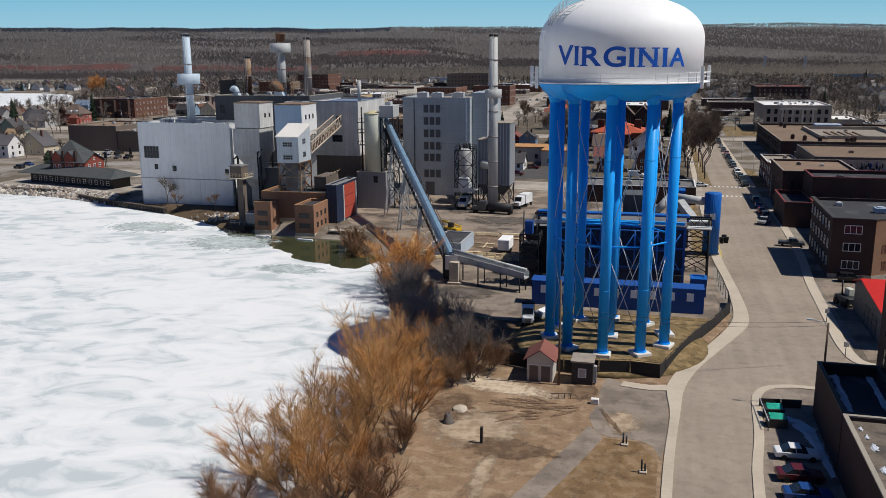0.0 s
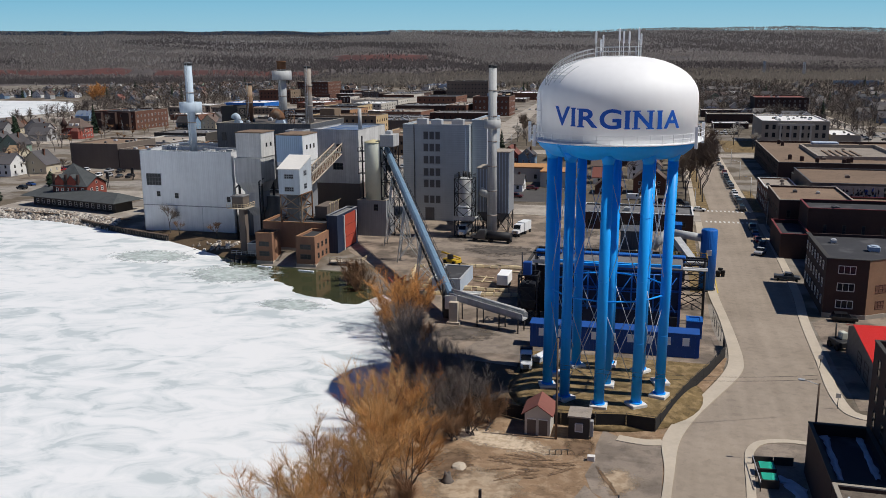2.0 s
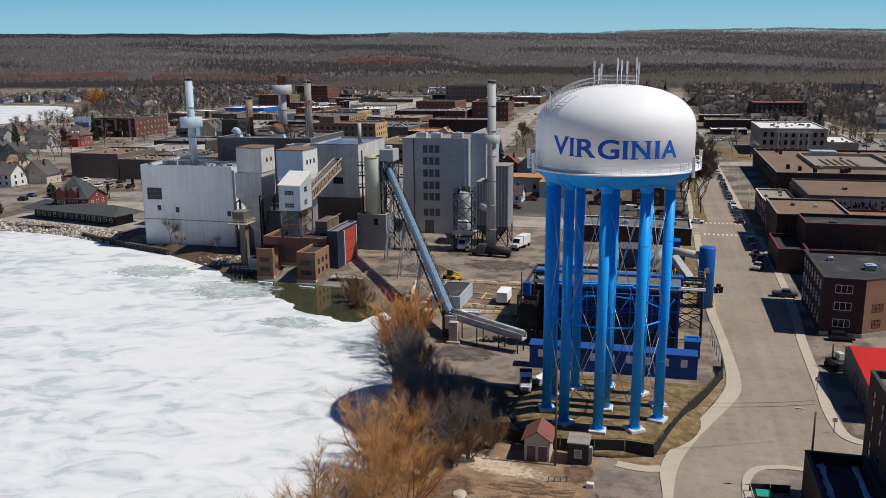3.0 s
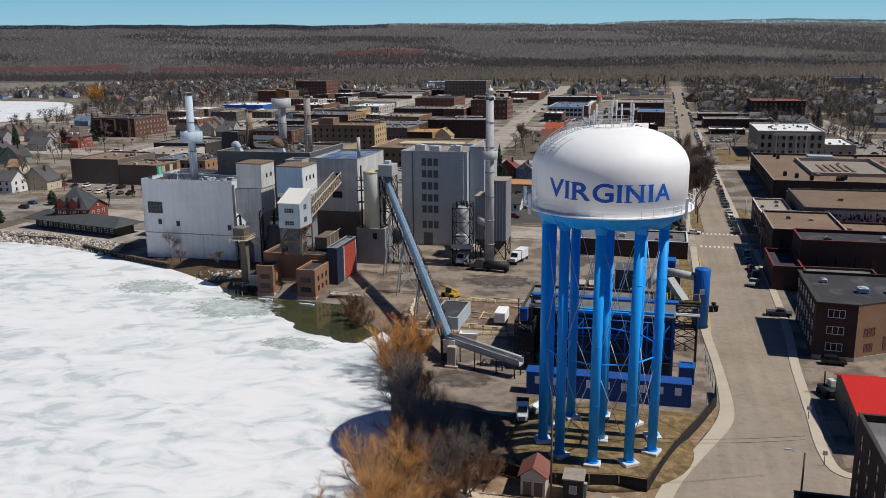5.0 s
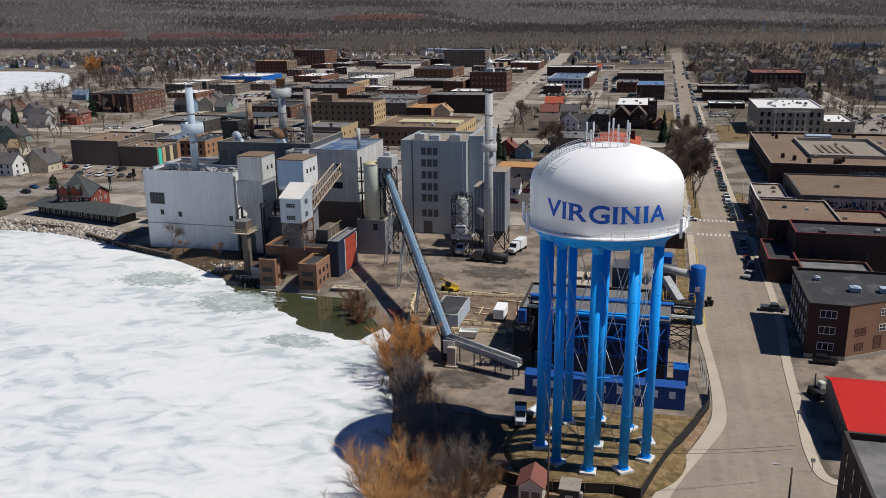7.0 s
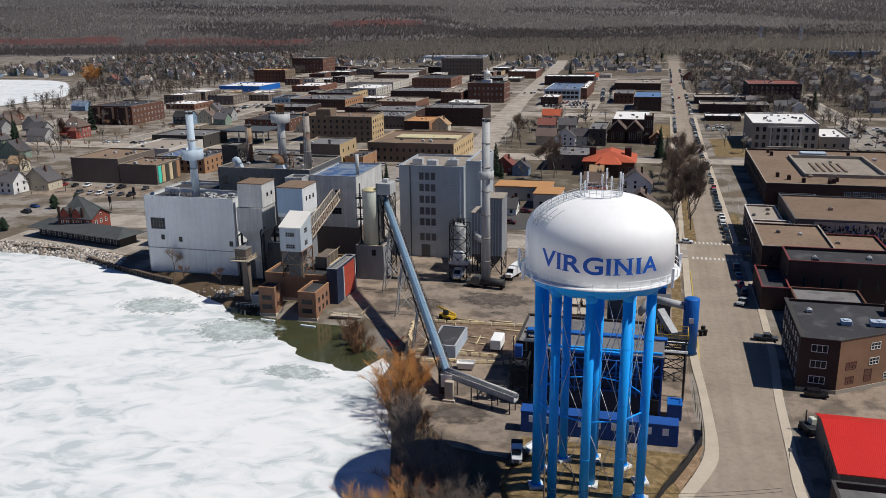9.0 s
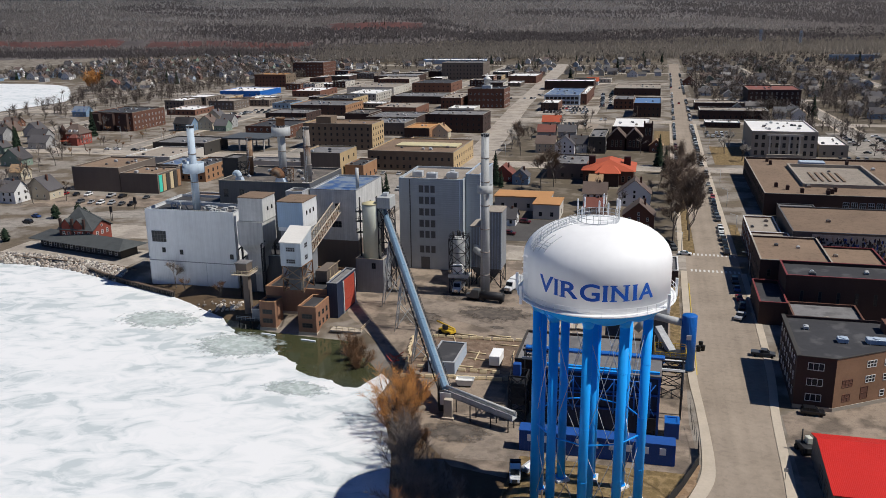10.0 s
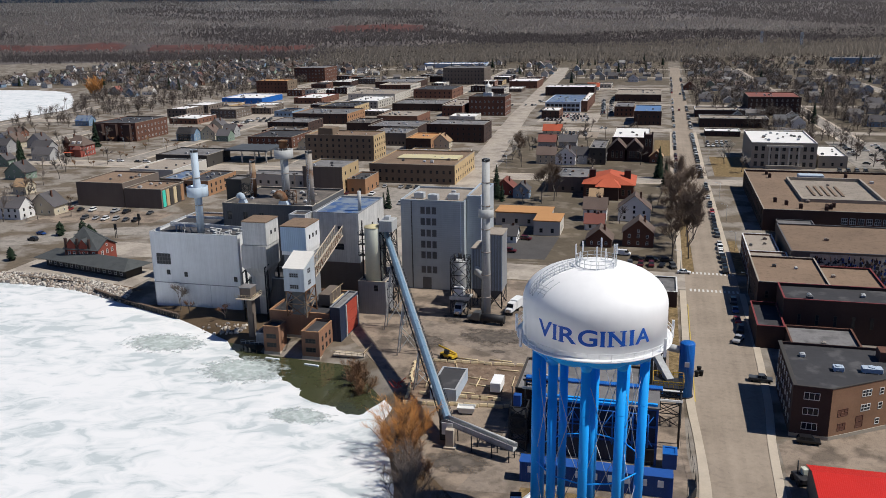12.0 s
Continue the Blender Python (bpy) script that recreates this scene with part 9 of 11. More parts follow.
district([(-297, 328, 12.1, 1.9, "white", "shingle"), (-288, 339, 14.9, 1.6, "cream", "shingle"), (-369, 417, 16.6, 1.7, "green", "shingle"),
          (-402, 480,
    14.9, 1.7, "grey", "shingle"), (-467, 528, 15.2, 1.6, "cream", "shingle_brown"), (-448, 531, 14.1, 1.7, "grey", "shingle"), (-335, 379, 9.0, 1.4, "cream", "shingle_tan"),
          (-353, 580, 13.8, 2.0,
    "blue", "shingle"), (-362, 642, 12.0, 1.6, "cream", "shingle"), (-324, 583, 10.6, 1.7, "green", "shingle"), (-895, 1076, 18.0, 1.5, "white", "shingle"),
          (-899, 1118, 18.0, 1.5, "blue", "shingle"), (-839, 1079, 18.0, 1.5, "white", "shingle"), (-1039, 1273, 18.0, 1.5, "white", "shingle"), (-1081, 1515, 18.0, 1.7, "white", "shingle"),
          (-829, 1190, 18.0, 1.7, "white", "shingle_brown"), (-630, 920,
    18.0, 1.5, "blue", "shingle"), (-625, 950, 18.0, 1.3, "white", "roof_tan"), (-669, 947, 18.0, 1.4, "grey", "shingle_red")])
district([(-625, 950, 18.0, 1.3, "white", "roof_tan"), (-669, 947, 18.0, 1.4, "grey", "shingle_red"), (-652, 1032, 18.0, 1.7, "blue", "shingle"), (-709, 1218, 18.0, 1.7, "white", "shingle_red"),
          (-852, 1427, 18.0, 1.7, "cream", "shingle"), (-664, 1196, 18.0, 1.4, "blue", "shingle"), (-563, 1114, 18.0, 2.2, "paleblue", "shingle"), (-856, 1608, 18.0, 1.5, "red", "shingle"),
          (-70, 521, 12.6, 2.0, "cream", "shingle_brown"), (-58, 519, 11.3, 2.0, "white", "shingle"), (-51, 524, 12.6, 1.9, "grey", "shingle"), (-38, 526, 7.6, 1.8,
    "grey", "shingle"),
          (-83, 655, 13.4, 1.2, "cream", "roof_red"), (-78, 586, 12.0, 1.6, "grey", "shingle_red"), (-64, 588, 12.0, 1.6, "grey", "shingle"), (-28, 357, 8.6, 1.1, "white", "shingle_red"),
          (-29, 374, 9.4, 1.8, "white", "shingle_brown"), (-12, 377, 14.0, 2.0, "white", "shingle_brown"), (-9, 334, 12.4, 1.9, "brown", "shingle_brown"), (-24, 331, 10.3, 1.0, "brown", "shingle_brown")])
district([(-9, 334, 12.4, 1.9, "brown", "shingle_brown"), (-24, 331, 10.3, 1.0, "brown", "shingle_brown"), (-69,
    416, 7.6, 1.4, "blue", "shingle"), (-79, 424, 11.9, 1.2, "red", "shingle_red"),
          (-60, 330, 6.5, 1.0, "white", "shingle"), (-31, 405, 6.5, 1.6, "cream", "shingle_tan"), (-4, 532, 8.3, 1.7, "brown", "shingle_tan"), (52, 1147, 18.0, 1.5, "brown", "shingle_brown"),
          (29, 1061, 18.0, 1.5, "brown", "shingle_brown"), (42, 925, 18.0, 1.2, "white", "shingle"), (76, 928, 16.8, 1.4, "white", "shingle"), (117, 1150, 18.0, 1.4, "white", "shingle"),
          (167, 1153, 18.0, 1.4, "blue", "shingle"), (208, 1201, 18.0,
    1.2, "paleblue", "roof_tan"), (226, 1156, 18.0, 1.2, "white", "roof_tan"), (199, 969, 18.0, 1.4, "white", "shingle"),
          (192, 884, 18.0, 1.5, "grey", "shingle"), (164, 732, 16.2, 1.6, "blue", "shingle"), (-41, 1190, 18.0, 1.6, "white", "shingle_brown"), (-83, 1053, 18.0, 1.6, "white", "roof_red")])
district([(-41, 1190, 18.0, 1.6, "white", "shingle_brown"), (-83, 1053, 18.0, 1.6, "white", "roof_red"), (-130, 1239, 18.0, 1.5, "cream", "shingle"), (-297, 1507, 18.0, 1.5, "cream", "shingle"),
          (-486, 1354, 18.0, 1.5, "white", "shingle"), (-534, 1659, 18.0, 1.5, "white", "shingle"), (-673, 1706, 18.0, 1.5, "white", "shingle"), (-404, 1428, 18.0,
    1.5, "white", "shingle"),
          (-70, 1241, 18.0, 1.5, "grey", "shingle"), (-244, 553, 9.4, 1.5, "cream", "shingle_tan"), (-151, 575, 12.1, 1.3, "cream", "shingle_tan")])

district([(-418, 499, 14.0, 2.0, "grey", "shingle"), (-484, 540, 12.0, 1.5, "white", "shingle"), (-412, 455, 8.0, 1.5, "green", "shingle"), (-440, 470, 10.0, 2.0, "cream", "shingle_brown"), (-455, 505, 10.0, 2.0, "grey", "shingle"),
          (-648, 942, 14.0, 1.5, "paleblue", "shingle"), (-676, 952, 14.0, 1.2, "green", "shingle"), (-652, 1072, 14.0, 2.0, "grey", "shingle"), (-694, 1098, 14.0, 2.0, "white", "shingle"), (-599, 998, 12.0, 1.5, "cream", "shingle_brown")])
district([(-340, 590, 12.0, 2.0, "cream", "shingle_brown"), (-330, 604, 10.0, 2.0, "grey", "shingle"), (-355, 580, 12.0, 2.0, "blue", "shingle"), (-849, 1224, 14.0, 2.0, "white", "shingle"), (-933, 1294, 14.0, 2.0, "white", "shingle"),
          (-1034, 1271, 14.0, 1.5, "grey", "shingle"), (-1041, 1350, 14.0, 2.0, "white", "shingle"), (-678, 1230, 14.0, 2.0, "blue", "shingle"), (-738, 1256, 14.0, 1.5, "blue", "shingle"), (-634, 966, 14.0, 1.0, "white", "roof_tan")])
put_house(-500, 655, 14, 10, 1.5, "blue", "roof_blue", False)
put_house(-509, 580, 14, 10, 1.0, "redbrick", "shingle_brown", False)
# red brick villa with a corner turret
VL = thing("brick_villa", "large red brick villa with dark hipped roofs and white dormers", "house", -398, 495, 0)
bm = nb()
box(bm, 0, 14, 0, 13, 0, 7.4)
part("wall", bm, "house_red", VL)
part("main_roof", hip_roof(nb(), 14, 13, 7.41, 6.4, 0.7, 0.3), "shingle_brown", VL)
bm = nb()
lathe(bm, [(2.3, 0), (2.3, 9.2), (2.6, 9.25), (0.05, 14.2)], 10, 1.2, 0.6)
part("turret", bm, "brick_dark", VL)
bm = nb()
box(bm, 8.5, 13.6, -2.4, -0.004, 0, 5.2)
part("bay", bm, "house_red", VL)
part("bay_roof", hip_roof(nb(), 5.6, 3.2, 5.21, 2.4, 0.3), "shingle_red", VL).location = (8.2, -2.9, 0)
for x in (5.2, 9.6):
    bm = nb()
    box(bm, x, x + 2.4, 0.6, 3.4, 7.9, 10.2)
    hip_roof(bm, 2.4, 2.8, 10.2, 1.2, 0.25)
    part("dormer", bm, "trim_white", VL).location = (0, 0, 0)
bm = nb()
box(bm, -0.2, 6.2, -3.2, -0.004, 2.8, 3.2)
part("porch_roof", bm, "roof_red", VL)
bm = nb()
box(bm, 3.0, 4.0, 6.0, 7.0, 10.0, 14.6)
part("chimney", bm, "brick_brown", VL)
windows(VL, "S", 3.6, 8.4, 0, 4.6, 1, 2, 1.1, 1.7, 1, 1, 2, "trim_white")
windows(VL, "E", 1.0, 12.4, 14, 1.2, 2, 4, 1.1, 1.7, 3.2, 1, 2, "trim_white")
TAKEN.append((-400, -383, 490, 510))

# pale houses beyond the far lake
for k, (x, y) in enumerate(((-853, 1225), (-694, 1092), (-634, 1024), (-648, 962), (-900, 1262), (-720, 1199), (-604, 1090), (-1085, 1406), (-883, 1367), (-779, 1331), (-698, 1275), (-940, 1240), (-1049, 1289), (-760, 1150), (-800, 1240), (-590, 1150), (-560, 1060))):
    if free(x - 7, x + 7, y - 6, y + 6, 1):
        put_house(x, y, 14, 10, 2.0 if k % 3 else 1.5, ("white", "white", "paleblue", "white", "grey")[k % 5], "shingle", k % 2 == 0)

# residential filling on free lots
KIND = [("white", "shingle"), ("white", "shingle_brown"), ("cream", "shingle"), ("grey", "shingle"), ("blue", "shingle"), ("green", "shingle_brown"), ("brown", "shingle_brown"), ("grey", "shingle_brown"), ("paleblue", "shingle")]
REGIONS = [(-960, -480, 1040, 1620, 0.62), (-560, -440, 380, 650, 0.55), (-480, -300, 300, 350, 0.4), (60, 420, 600, 1560, 0.66), (-300, -5, 1180, 1600, 0.5), (-480, -300, 1120, 1560, 0.55), (30, 140, 830, 1560, 0.6), (110, 300, 300, 590, 0.45), (-95, -5, 300, 560, 0.35), (-720, -560, 1000, 1100, 0.5)]
lots = 0
for x0, x1, y0, y1, dens in REGIONS:
    y = y0
    while y < y1:
        x = x0
        while x < x1:
            px_, py_ = x + rng.uniform(-2, 2), y + rng.uniform(-4, 4)
            w, d = rng.choice((8, 8, 10)), rng.choice((8, 10))
            if rng.random() < dens and lots < 212 and free(px_ - w / 2, px_ + w / 2, py_ - d / 2, py_ + d / 2, 3):
                k = rng.choice(KIND)
                if inside_distance(np.array([px_]), np.array([py_]), LAKE2)[0] > 14:
                    put_house(px_, py_, w, d, rng.choice((1.5, 2.0)), k[0], k[1], rng.random() < 0.5)
                    lots += 1
            x += 19
        y += 30
# commercial filling
WL = ["brick_dark", "brick_brown", "brick_dark", "stucco_dark", "brick_tan", "stucco", "brick_red"]
RF = ["roof_grey", "roof_grey", "roof_dark", "roof_tan", "roof_white", "roof_white"]
cnt = 0
for x0, x1, y0, y1, dens in ((-480, -128, 496, 1250, 0.72), (-128, -40, 640, 1150, 0.3), (-480, -300, 1100, 1250, 0.3)):
    y = y0
    while y < y1:
        x = x0
        while x < x1:
            w, d = rng.uniform(14, 26), rng.uniform(22, 36)
            if rng.random() < dens and not (x < -305 and y < 640) and free(x, x + w, y, y + d, 3.0):
                wl, rf = rng.choice(WL), rng.choice(RF)
                nm = {"brick_dark": "dark brick", "brick_brown": "brown brick", "stucco_dark": "dark rendered", "brick_tan": "tan brick", "stucco": "pale rendered", "brick_red": "red brick"}[wl]
                h = rng.choice((4.4, 5.0, 6.2, 7.4, 8.4))
                # pale or red shops mostly get a dark front, its shade in the colour
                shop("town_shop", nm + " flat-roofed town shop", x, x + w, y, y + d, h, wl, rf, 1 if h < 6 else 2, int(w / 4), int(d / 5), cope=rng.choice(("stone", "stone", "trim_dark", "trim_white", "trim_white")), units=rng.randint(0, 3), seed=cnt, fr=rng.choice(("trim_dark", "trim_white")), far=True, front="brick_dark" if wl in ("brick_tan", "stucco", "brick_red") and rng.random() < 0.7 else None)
                cnt += 1
            x += 23
        y += 37


def far_houses(count, seed):
    """Small gabled houses by the hundred at the town's edge: walls in one mesh, roofs in another."""
    r_ = random.Random(seed)
    wv, wf, rv, rf = [], [], [], []
    n = tries = 0
    while n < count and tries < 40000:
        tries += 1
        x0, x1, y0, y1 = r_.choice(((-1100, -480, 1060, 1900), (60, 560, 640, 1750), (60, 420, 640, 1250), (-470, -5, 1180, 1850), (30, 160, 860, 1700)))
        x, y = r_.uniform(x0, x1), r_.uniform(y0, y1)
        w, d, h = r_.choice((7, 8, 10)), r_.choice((8, 9, 11)), r_.choice((3.0, 3.2, 5.2))
        if not free(x - w / 2, x + w / 2, y - d / 2, y + d / 2, 2.0) or inside_distance(np.array([x]), np.array([y]), LAKE2)[0] < 16:
            continue
        TAKEN.append((x - w / 2, x + w / 2, y - d / 2, y + d / 2))
        n += 1
        rh = 0.38 * w
        turn = r_.random() < 0.5
        def at(px_, py_, pz_):
            return (x + px_, y + py_, pz_) if turn else (x + py_, y + px_, pz_)
        k = len(wv)
        a, b = w / 2, d / 2
        wv += [at(*p) for p in ((-a, -b, 0), (a, -b, 0), (a, b, 0), (-a, b, 0), (-a, -b, h), (a, -b, h), (a, b, h), (-a, b, h), (0, -b, h + rh), (0, b, h + rh))]
        wf += [[k + i for i in q] for q in ((0, 1, 5, 8, 4), (1, 2, 6, 5), (2, 3, 7, 9, 6), (3, 0, 4, 7))]
        k = len(rv)
        e, f = a + 0.4, b + 0.4
        lo = h - 0.4 * rh / a
        rv += [at(*p) for p in ((-e, -f, lo), (0, -f, h + rh), (e, -f, lo), (-e, f, lo), (0, f, h + rh), (e, f, lo), (-e, -f, lo + 0.25), (0, -f, h + rh + 0.25), (e, -f, lo + 0.25), (-e, f, lo + 0.25), (0, f, h + rh + 0.25), (e, f, lo + 0.25))]
        rf += [[k + i for i in q] for q in ((6, 7, 10, 9), (7, 8, 11, 10), (1, 0, 3, 4), (2, 1, 4, 5), (0, 1, 7, 6), (1, 2, 8, 7), (3, 9, 10, 4), (4, 10, 11, 5), (0, 6, 9, 3), (2, 5, 11, 8))]
    for nm, vs, fs, m_, lb in (("far_house_walls", wv, wf, "far_walls", "pale painted house walls at the town's edge"), ("far_house_roofs", rv, rf, "far_roofs", "dark shingled roofs at the town's edge")):
        me = bpy.data.meshes.new(nm)
        me.from_pydata(vs, [], fs)
        me.materials.append(M[m_])
        tagged(new(nm, me), lb, "houses", kind="stuff")


def palette(name, cols):
    """One of several colours for each house."""
    m = bpy.data.materials.new(name)
    m.use_nodes = True
    n, l = m.node_tree.nodes, m.node_tree.links
    g = n.new("ShaderNodeNewGeometry")
    r = n.new("ShaderNodeValToRGB")
    r.color_ramp.interpolation = "CONSTANT"
    els = r.color_ramp.elements
    els[0].color, els[1].color, els[1].position = (*cols[0], 1), (*cols[1], 1), 1 / len(cols)
    for k, c in enumerate(cols[2:]):
        els.new((k + 2) / len(cols)).color = (*c, 1)
    l.new(g.outputs["Random Per Island"], r.inputs[0])
    l.new(r.outputs[0], n["Principled BSDF"].inputs["Base Color"])
    n["Principled BSDF"].inputs["Roughness"].default_value = 0.8
    M[name] = m


palette("far_walls", [(0.72, 0.72, 0.70), (0.55, 0.50, 0.40), (0.30, 0.31, 0.31), (0.68, 0.69, 0.70), (0.32, 0.40, 0.48), (0.60, 0.58, 0.54), (0.52, 0.54, 0.54), (0.75, 0.74, 0.71), (0.21, 0.27, 0.22)])
palette("far_roofs", [(0.10, 0.095, 0.09), (0.13, 0.12, 0.118), (0.08, 0.085, 0.095), (0.20, 0.185, 0.178), (0.15, 0.11, 0.098), (0.12, 0.12, 0.125), (0.30, 0.29, 0.28)])
far_houses(470, 3)

# ---------------- trees, shrubs, rocks ----------------
def spike(bm, p, q, r):
    """A thin three-sided twig that ends in a point."""
    w = (q - p).normalized()
    a = w.orthogonal().normalized() * r
    c = w.cross(a)
    v = [bm.verts.new(p + a), bm.verts.new(p - a * 0.5 + c * 0.87), bm.verts.new(p - a * 0.5 - c * 0.87)]
    t = bm.verts.new(q)
    for k in range(3):
        bm.faces.new((v[k], v[(k + 1) % 3], t))


def grow(bm, twigs, p, way, length, r, depth, rng, spread=0.55, up=0.15, twig_len=1.2, twig_n=5, tr=0.05):
    """A limb that forks; the last order goes into the twig mesh."""
    q = p + way * length
    rod(bm if depth > 1 else twigs, p, q, r, r * 0.68, 5 if depth > 2 else 3, cap=False)
    if depth == 0:
        return
    for k in range(rng.choice((2, 3, 3))):
        d = (way + Vector((rng.gauss(0, spread), rng.gauss(0, spread), rng.gauss(0, spread * 0.5) + up))).normalized()
        grow(bm, twigs, q.lerp(p, rng.uniform(0, 0.25)), d, length * rng.uniform(0.62, 0.88), r * 0.62, depth - 1, rng, spread, up, twig_len, twig_n, tr)
    if depth <= 2:
        for k in range(twig_n):
            d = (way + Vector((rng.gauss(0, 0.55), rng.gauss(0, 0.55), rng.gauss(0.25, 0.4)))).normalized()
            o = p.lerp(q, rng.random())
            spike(twigs, o, o + d * twig_len * rng.uniform(0.6, 1.3), tr)


def bare_tree(label, h, seed, crown="twig_grey", depth=5, spread=0.5, stems=1, group="bare trees", name="bare_tree", r=None, twig_n=5, lean=0.08, twig_len=1.2, tr=0.05):
    root = thing(name, label, "tree", 0, 0, 0, group=group)
    rng = random.Random(seed)
    bm, tw = nb(), nb()
    for k in range(stems):
        w = Vector((rng.gauss(0, lean if stems == 1 else 0.5), rng.gauss(0, lean if stems == 1 else 0.5), 1)).normalized()
        grow(bm, tw, Vector((rng.gauss(0, 0.3) * (stems > 1), rng.gauss(0, 0.3) * (stems > 1), -0.2)), w, h * (0.27 if stems == 1 else 0.25), r or h * 0.022, depth, rng, spread, twig_len=twig_len, twig_n=twig_n, tr=tr)
    part("trunk", bm, "bark", root)
    part("crown", tw, crown, root)
    return root


def willow(label, h, seed, crown, stems=9, group="lakeside willows", dens=1.0, tr=0.014, wide=1.0):
    """A many-stemmed willow: arching dark stems that fork, and dense thin shoots that turn upward."""
    root = thing("willow", label, "tree", 0, 0, 0, group=group)
    rng = random.Random(seed)
    bm, tw = nb(), nb()
    for k in range(stems):
        a = 2 * math.pi * (k + rng.random()) / stems
        tilt = rng.uniform(0.15, 1.05) * wide
        p = Vector((rng.gauss(0, 0.6), rng.gauss(0, 0.6), -0.3))
        w = Vector((math.cos(a) * tilt, math.sin(a) * tilt, 1)).normalized()
        r = 0.15
        length = h * rng.uniform(0.75, 1.08)
        for s in range(8):
            q = p + w * length / 8
            rod(bm, p, q, r, r * 0.82, 5, cap=False)
            if s > 1:
                for j in range(3):
                    d = (w + Vector((rng.gauss(0, 0.6), rng.gauss(0, 0.6), 0.05 + rng.gauss(0, 0.15)))).normalized()
                    e = q + d * length * rng.uniform(0.12, 0.30)
                    rod(bm, q, e, r * 0.42, r * 0.14, 3, cap=False)
                    for i in range(int(19 * dens)):
                        o = q.lerp(e, rng.uniform(0.05, 1))
                        dd = (d * 0.75 + Vector((rng.gauss(0, 0.5), rng.gauss(0, 0.5), 0.36 + rng.gauss(0, 0.36)))).normalized()
                        spike(tw, o, o + dd * rng.uniform(0.6, 2.2), tr)
            p, r = q, r * 0.82
            w = (w + Vector((rng.gauss(0, 0.12), rng.gauss(0, 0.12), 0.07))).normalized()
    part("trunk", bm, "bark", root)
    part("crown", tw, crown, root)
    return root


def spread_out(template, places, seed, lo=0.8, hi=1.2, zs=None):
    rng = random.Random(seed)
    for k, (x, y) in enumerate(places):
        s = rng.uniform(lo, hi)
        o = template if k == 0 else copy_thing(template, pose(0, 0, 0))
        z = zs(x, y) if zs else 0.0
        o.matrix_basis = pose(x, y, z, 0, 0, rng.uniform(0, 360)) @ Matrix.Diagonal((s, s, s * rng.uniform(0.9, 1.1), 1))


def bank(x, y):
    return float(land(np.array([x]), np.array([y]))[0])


W1 = willow("leafless orange-twigged willow on the lake shore", 10.5, 11, "twig_tan", 14, dens=1.25, wide=1.1)
W2 = willow("leafless orange-brown willow on the lake shore", 9.0, 12, "twig_orange", 12, wide=1.1)
M["twig_ash"] = mat("twig_ash", (0.27, 0.225, 0.195), 0.95, var=0.25, s2=1.0, rnd=0.12)
W3 = willow("leafless grey-brown willow thicket on the bank", 7.5, 13, "twig_ash", 12, wide=1.15, tr=0.012)
W4 = willow("leafless brown brush on the bank", 6.0, 14, "twig_brown", 9)
spread_out(W1, [(-40, 76), (-36.5, 84), (-43.5, 88), (-38.5, 96), (-41.5, 103)], 1, 0.85, 1.1, bank)
spread_out(W2, [(-44.5, 79), (-35, 73), (-33.5, 91), (-37, 99.5), (-53.0, 150.5), (-54.0, 156.5), (-51.5, 157.5)], 2, 0.8, 1.08, bank)
M["twig_rust"] = mat("twig_rust", (0.44, 0.185, 0.07), 0.9, var=0.3, s1=0.25, s2=1.5, rnd=0.12)
W6 = willow("sparse rust-red leafless willow on the lake shore", 8.0, 16, "twig_rust", 7, dens=0.75, tr=0.011, wide=1.2)
spread_out(W6, [(-45.5, 110.5), (-42, 107), (-38.5, 111)], 14, 0.85, 1.0, bank)
spread_out(W3, [(-38.0, 117), (-41.5, 121), (-35.5, 113), (-43.5, 128), (-46.0, 134), (-39.5, 126), (-47.5, 141), (-32.5, 109), (-30.5, 113), (-34, 119)], 3, 0.8, 1.1, bank)
spread_out(W4, [(-33, 79), (-31.5, 85), (-30.5, 70), (-34, 101), (-45, 143), (-50, 147), (-55, 164), (-74.5, 186), (-76.5, 189.5), (-72.5, 182), (-34, 66), (-40, 66), (-46, 70), (-52, 156), (-29, 108), (-27, 111.5), (-31, 105)], 4, 0.7, 1.1, bank)

T1 = bare_tree("bare grey-brown street tree without leaves", 14, 21, depth=4, twig_n=22, twig_len=2.0, tr=0.035, r=0.2)
T2 = bare_tree("bare grey-brown maple without leaves", 12, 22, spread=0.6, depth=4, twig_n=22, twig_len=1.9, tr=0.035, r=0.17)
T3 = bare_tree("bare brown garden tree without leaves", 9, 23, crown="twig_brown", depth=4, twig_n=8, tr=0.04)
T4 = bare_tree("large bare grey tree beside the street", 19, 24, crown="twig_street", depth=6, spread=0.42, twig_n=20, twig_len=2.9, tr=0.018, lean=0.03, r=0.25)
T5 = bare_tree("pale bare birch-like tree on the lawn", 13, 25, crown="stucco", depth=5, twig_n=6, tr=0.05)
spread_out(T4, [(10, 316), (10, 333), (9.8, 350), (9.6, 368), (10.2, 386), (4, 312), (4.4, 331), (4, 349), (3.8, 367), (4.2, 386), (9.5, 404), (9.3, 424), (4.4, 404), (-57, 402), (-52, 410), (-86, 520), (-92, 545)], 5, 1.0, 1.3)
spread_out(T5, [(40, 556), (-98, 560), (-93, 528), (36, 532), (44, 506)], 6)
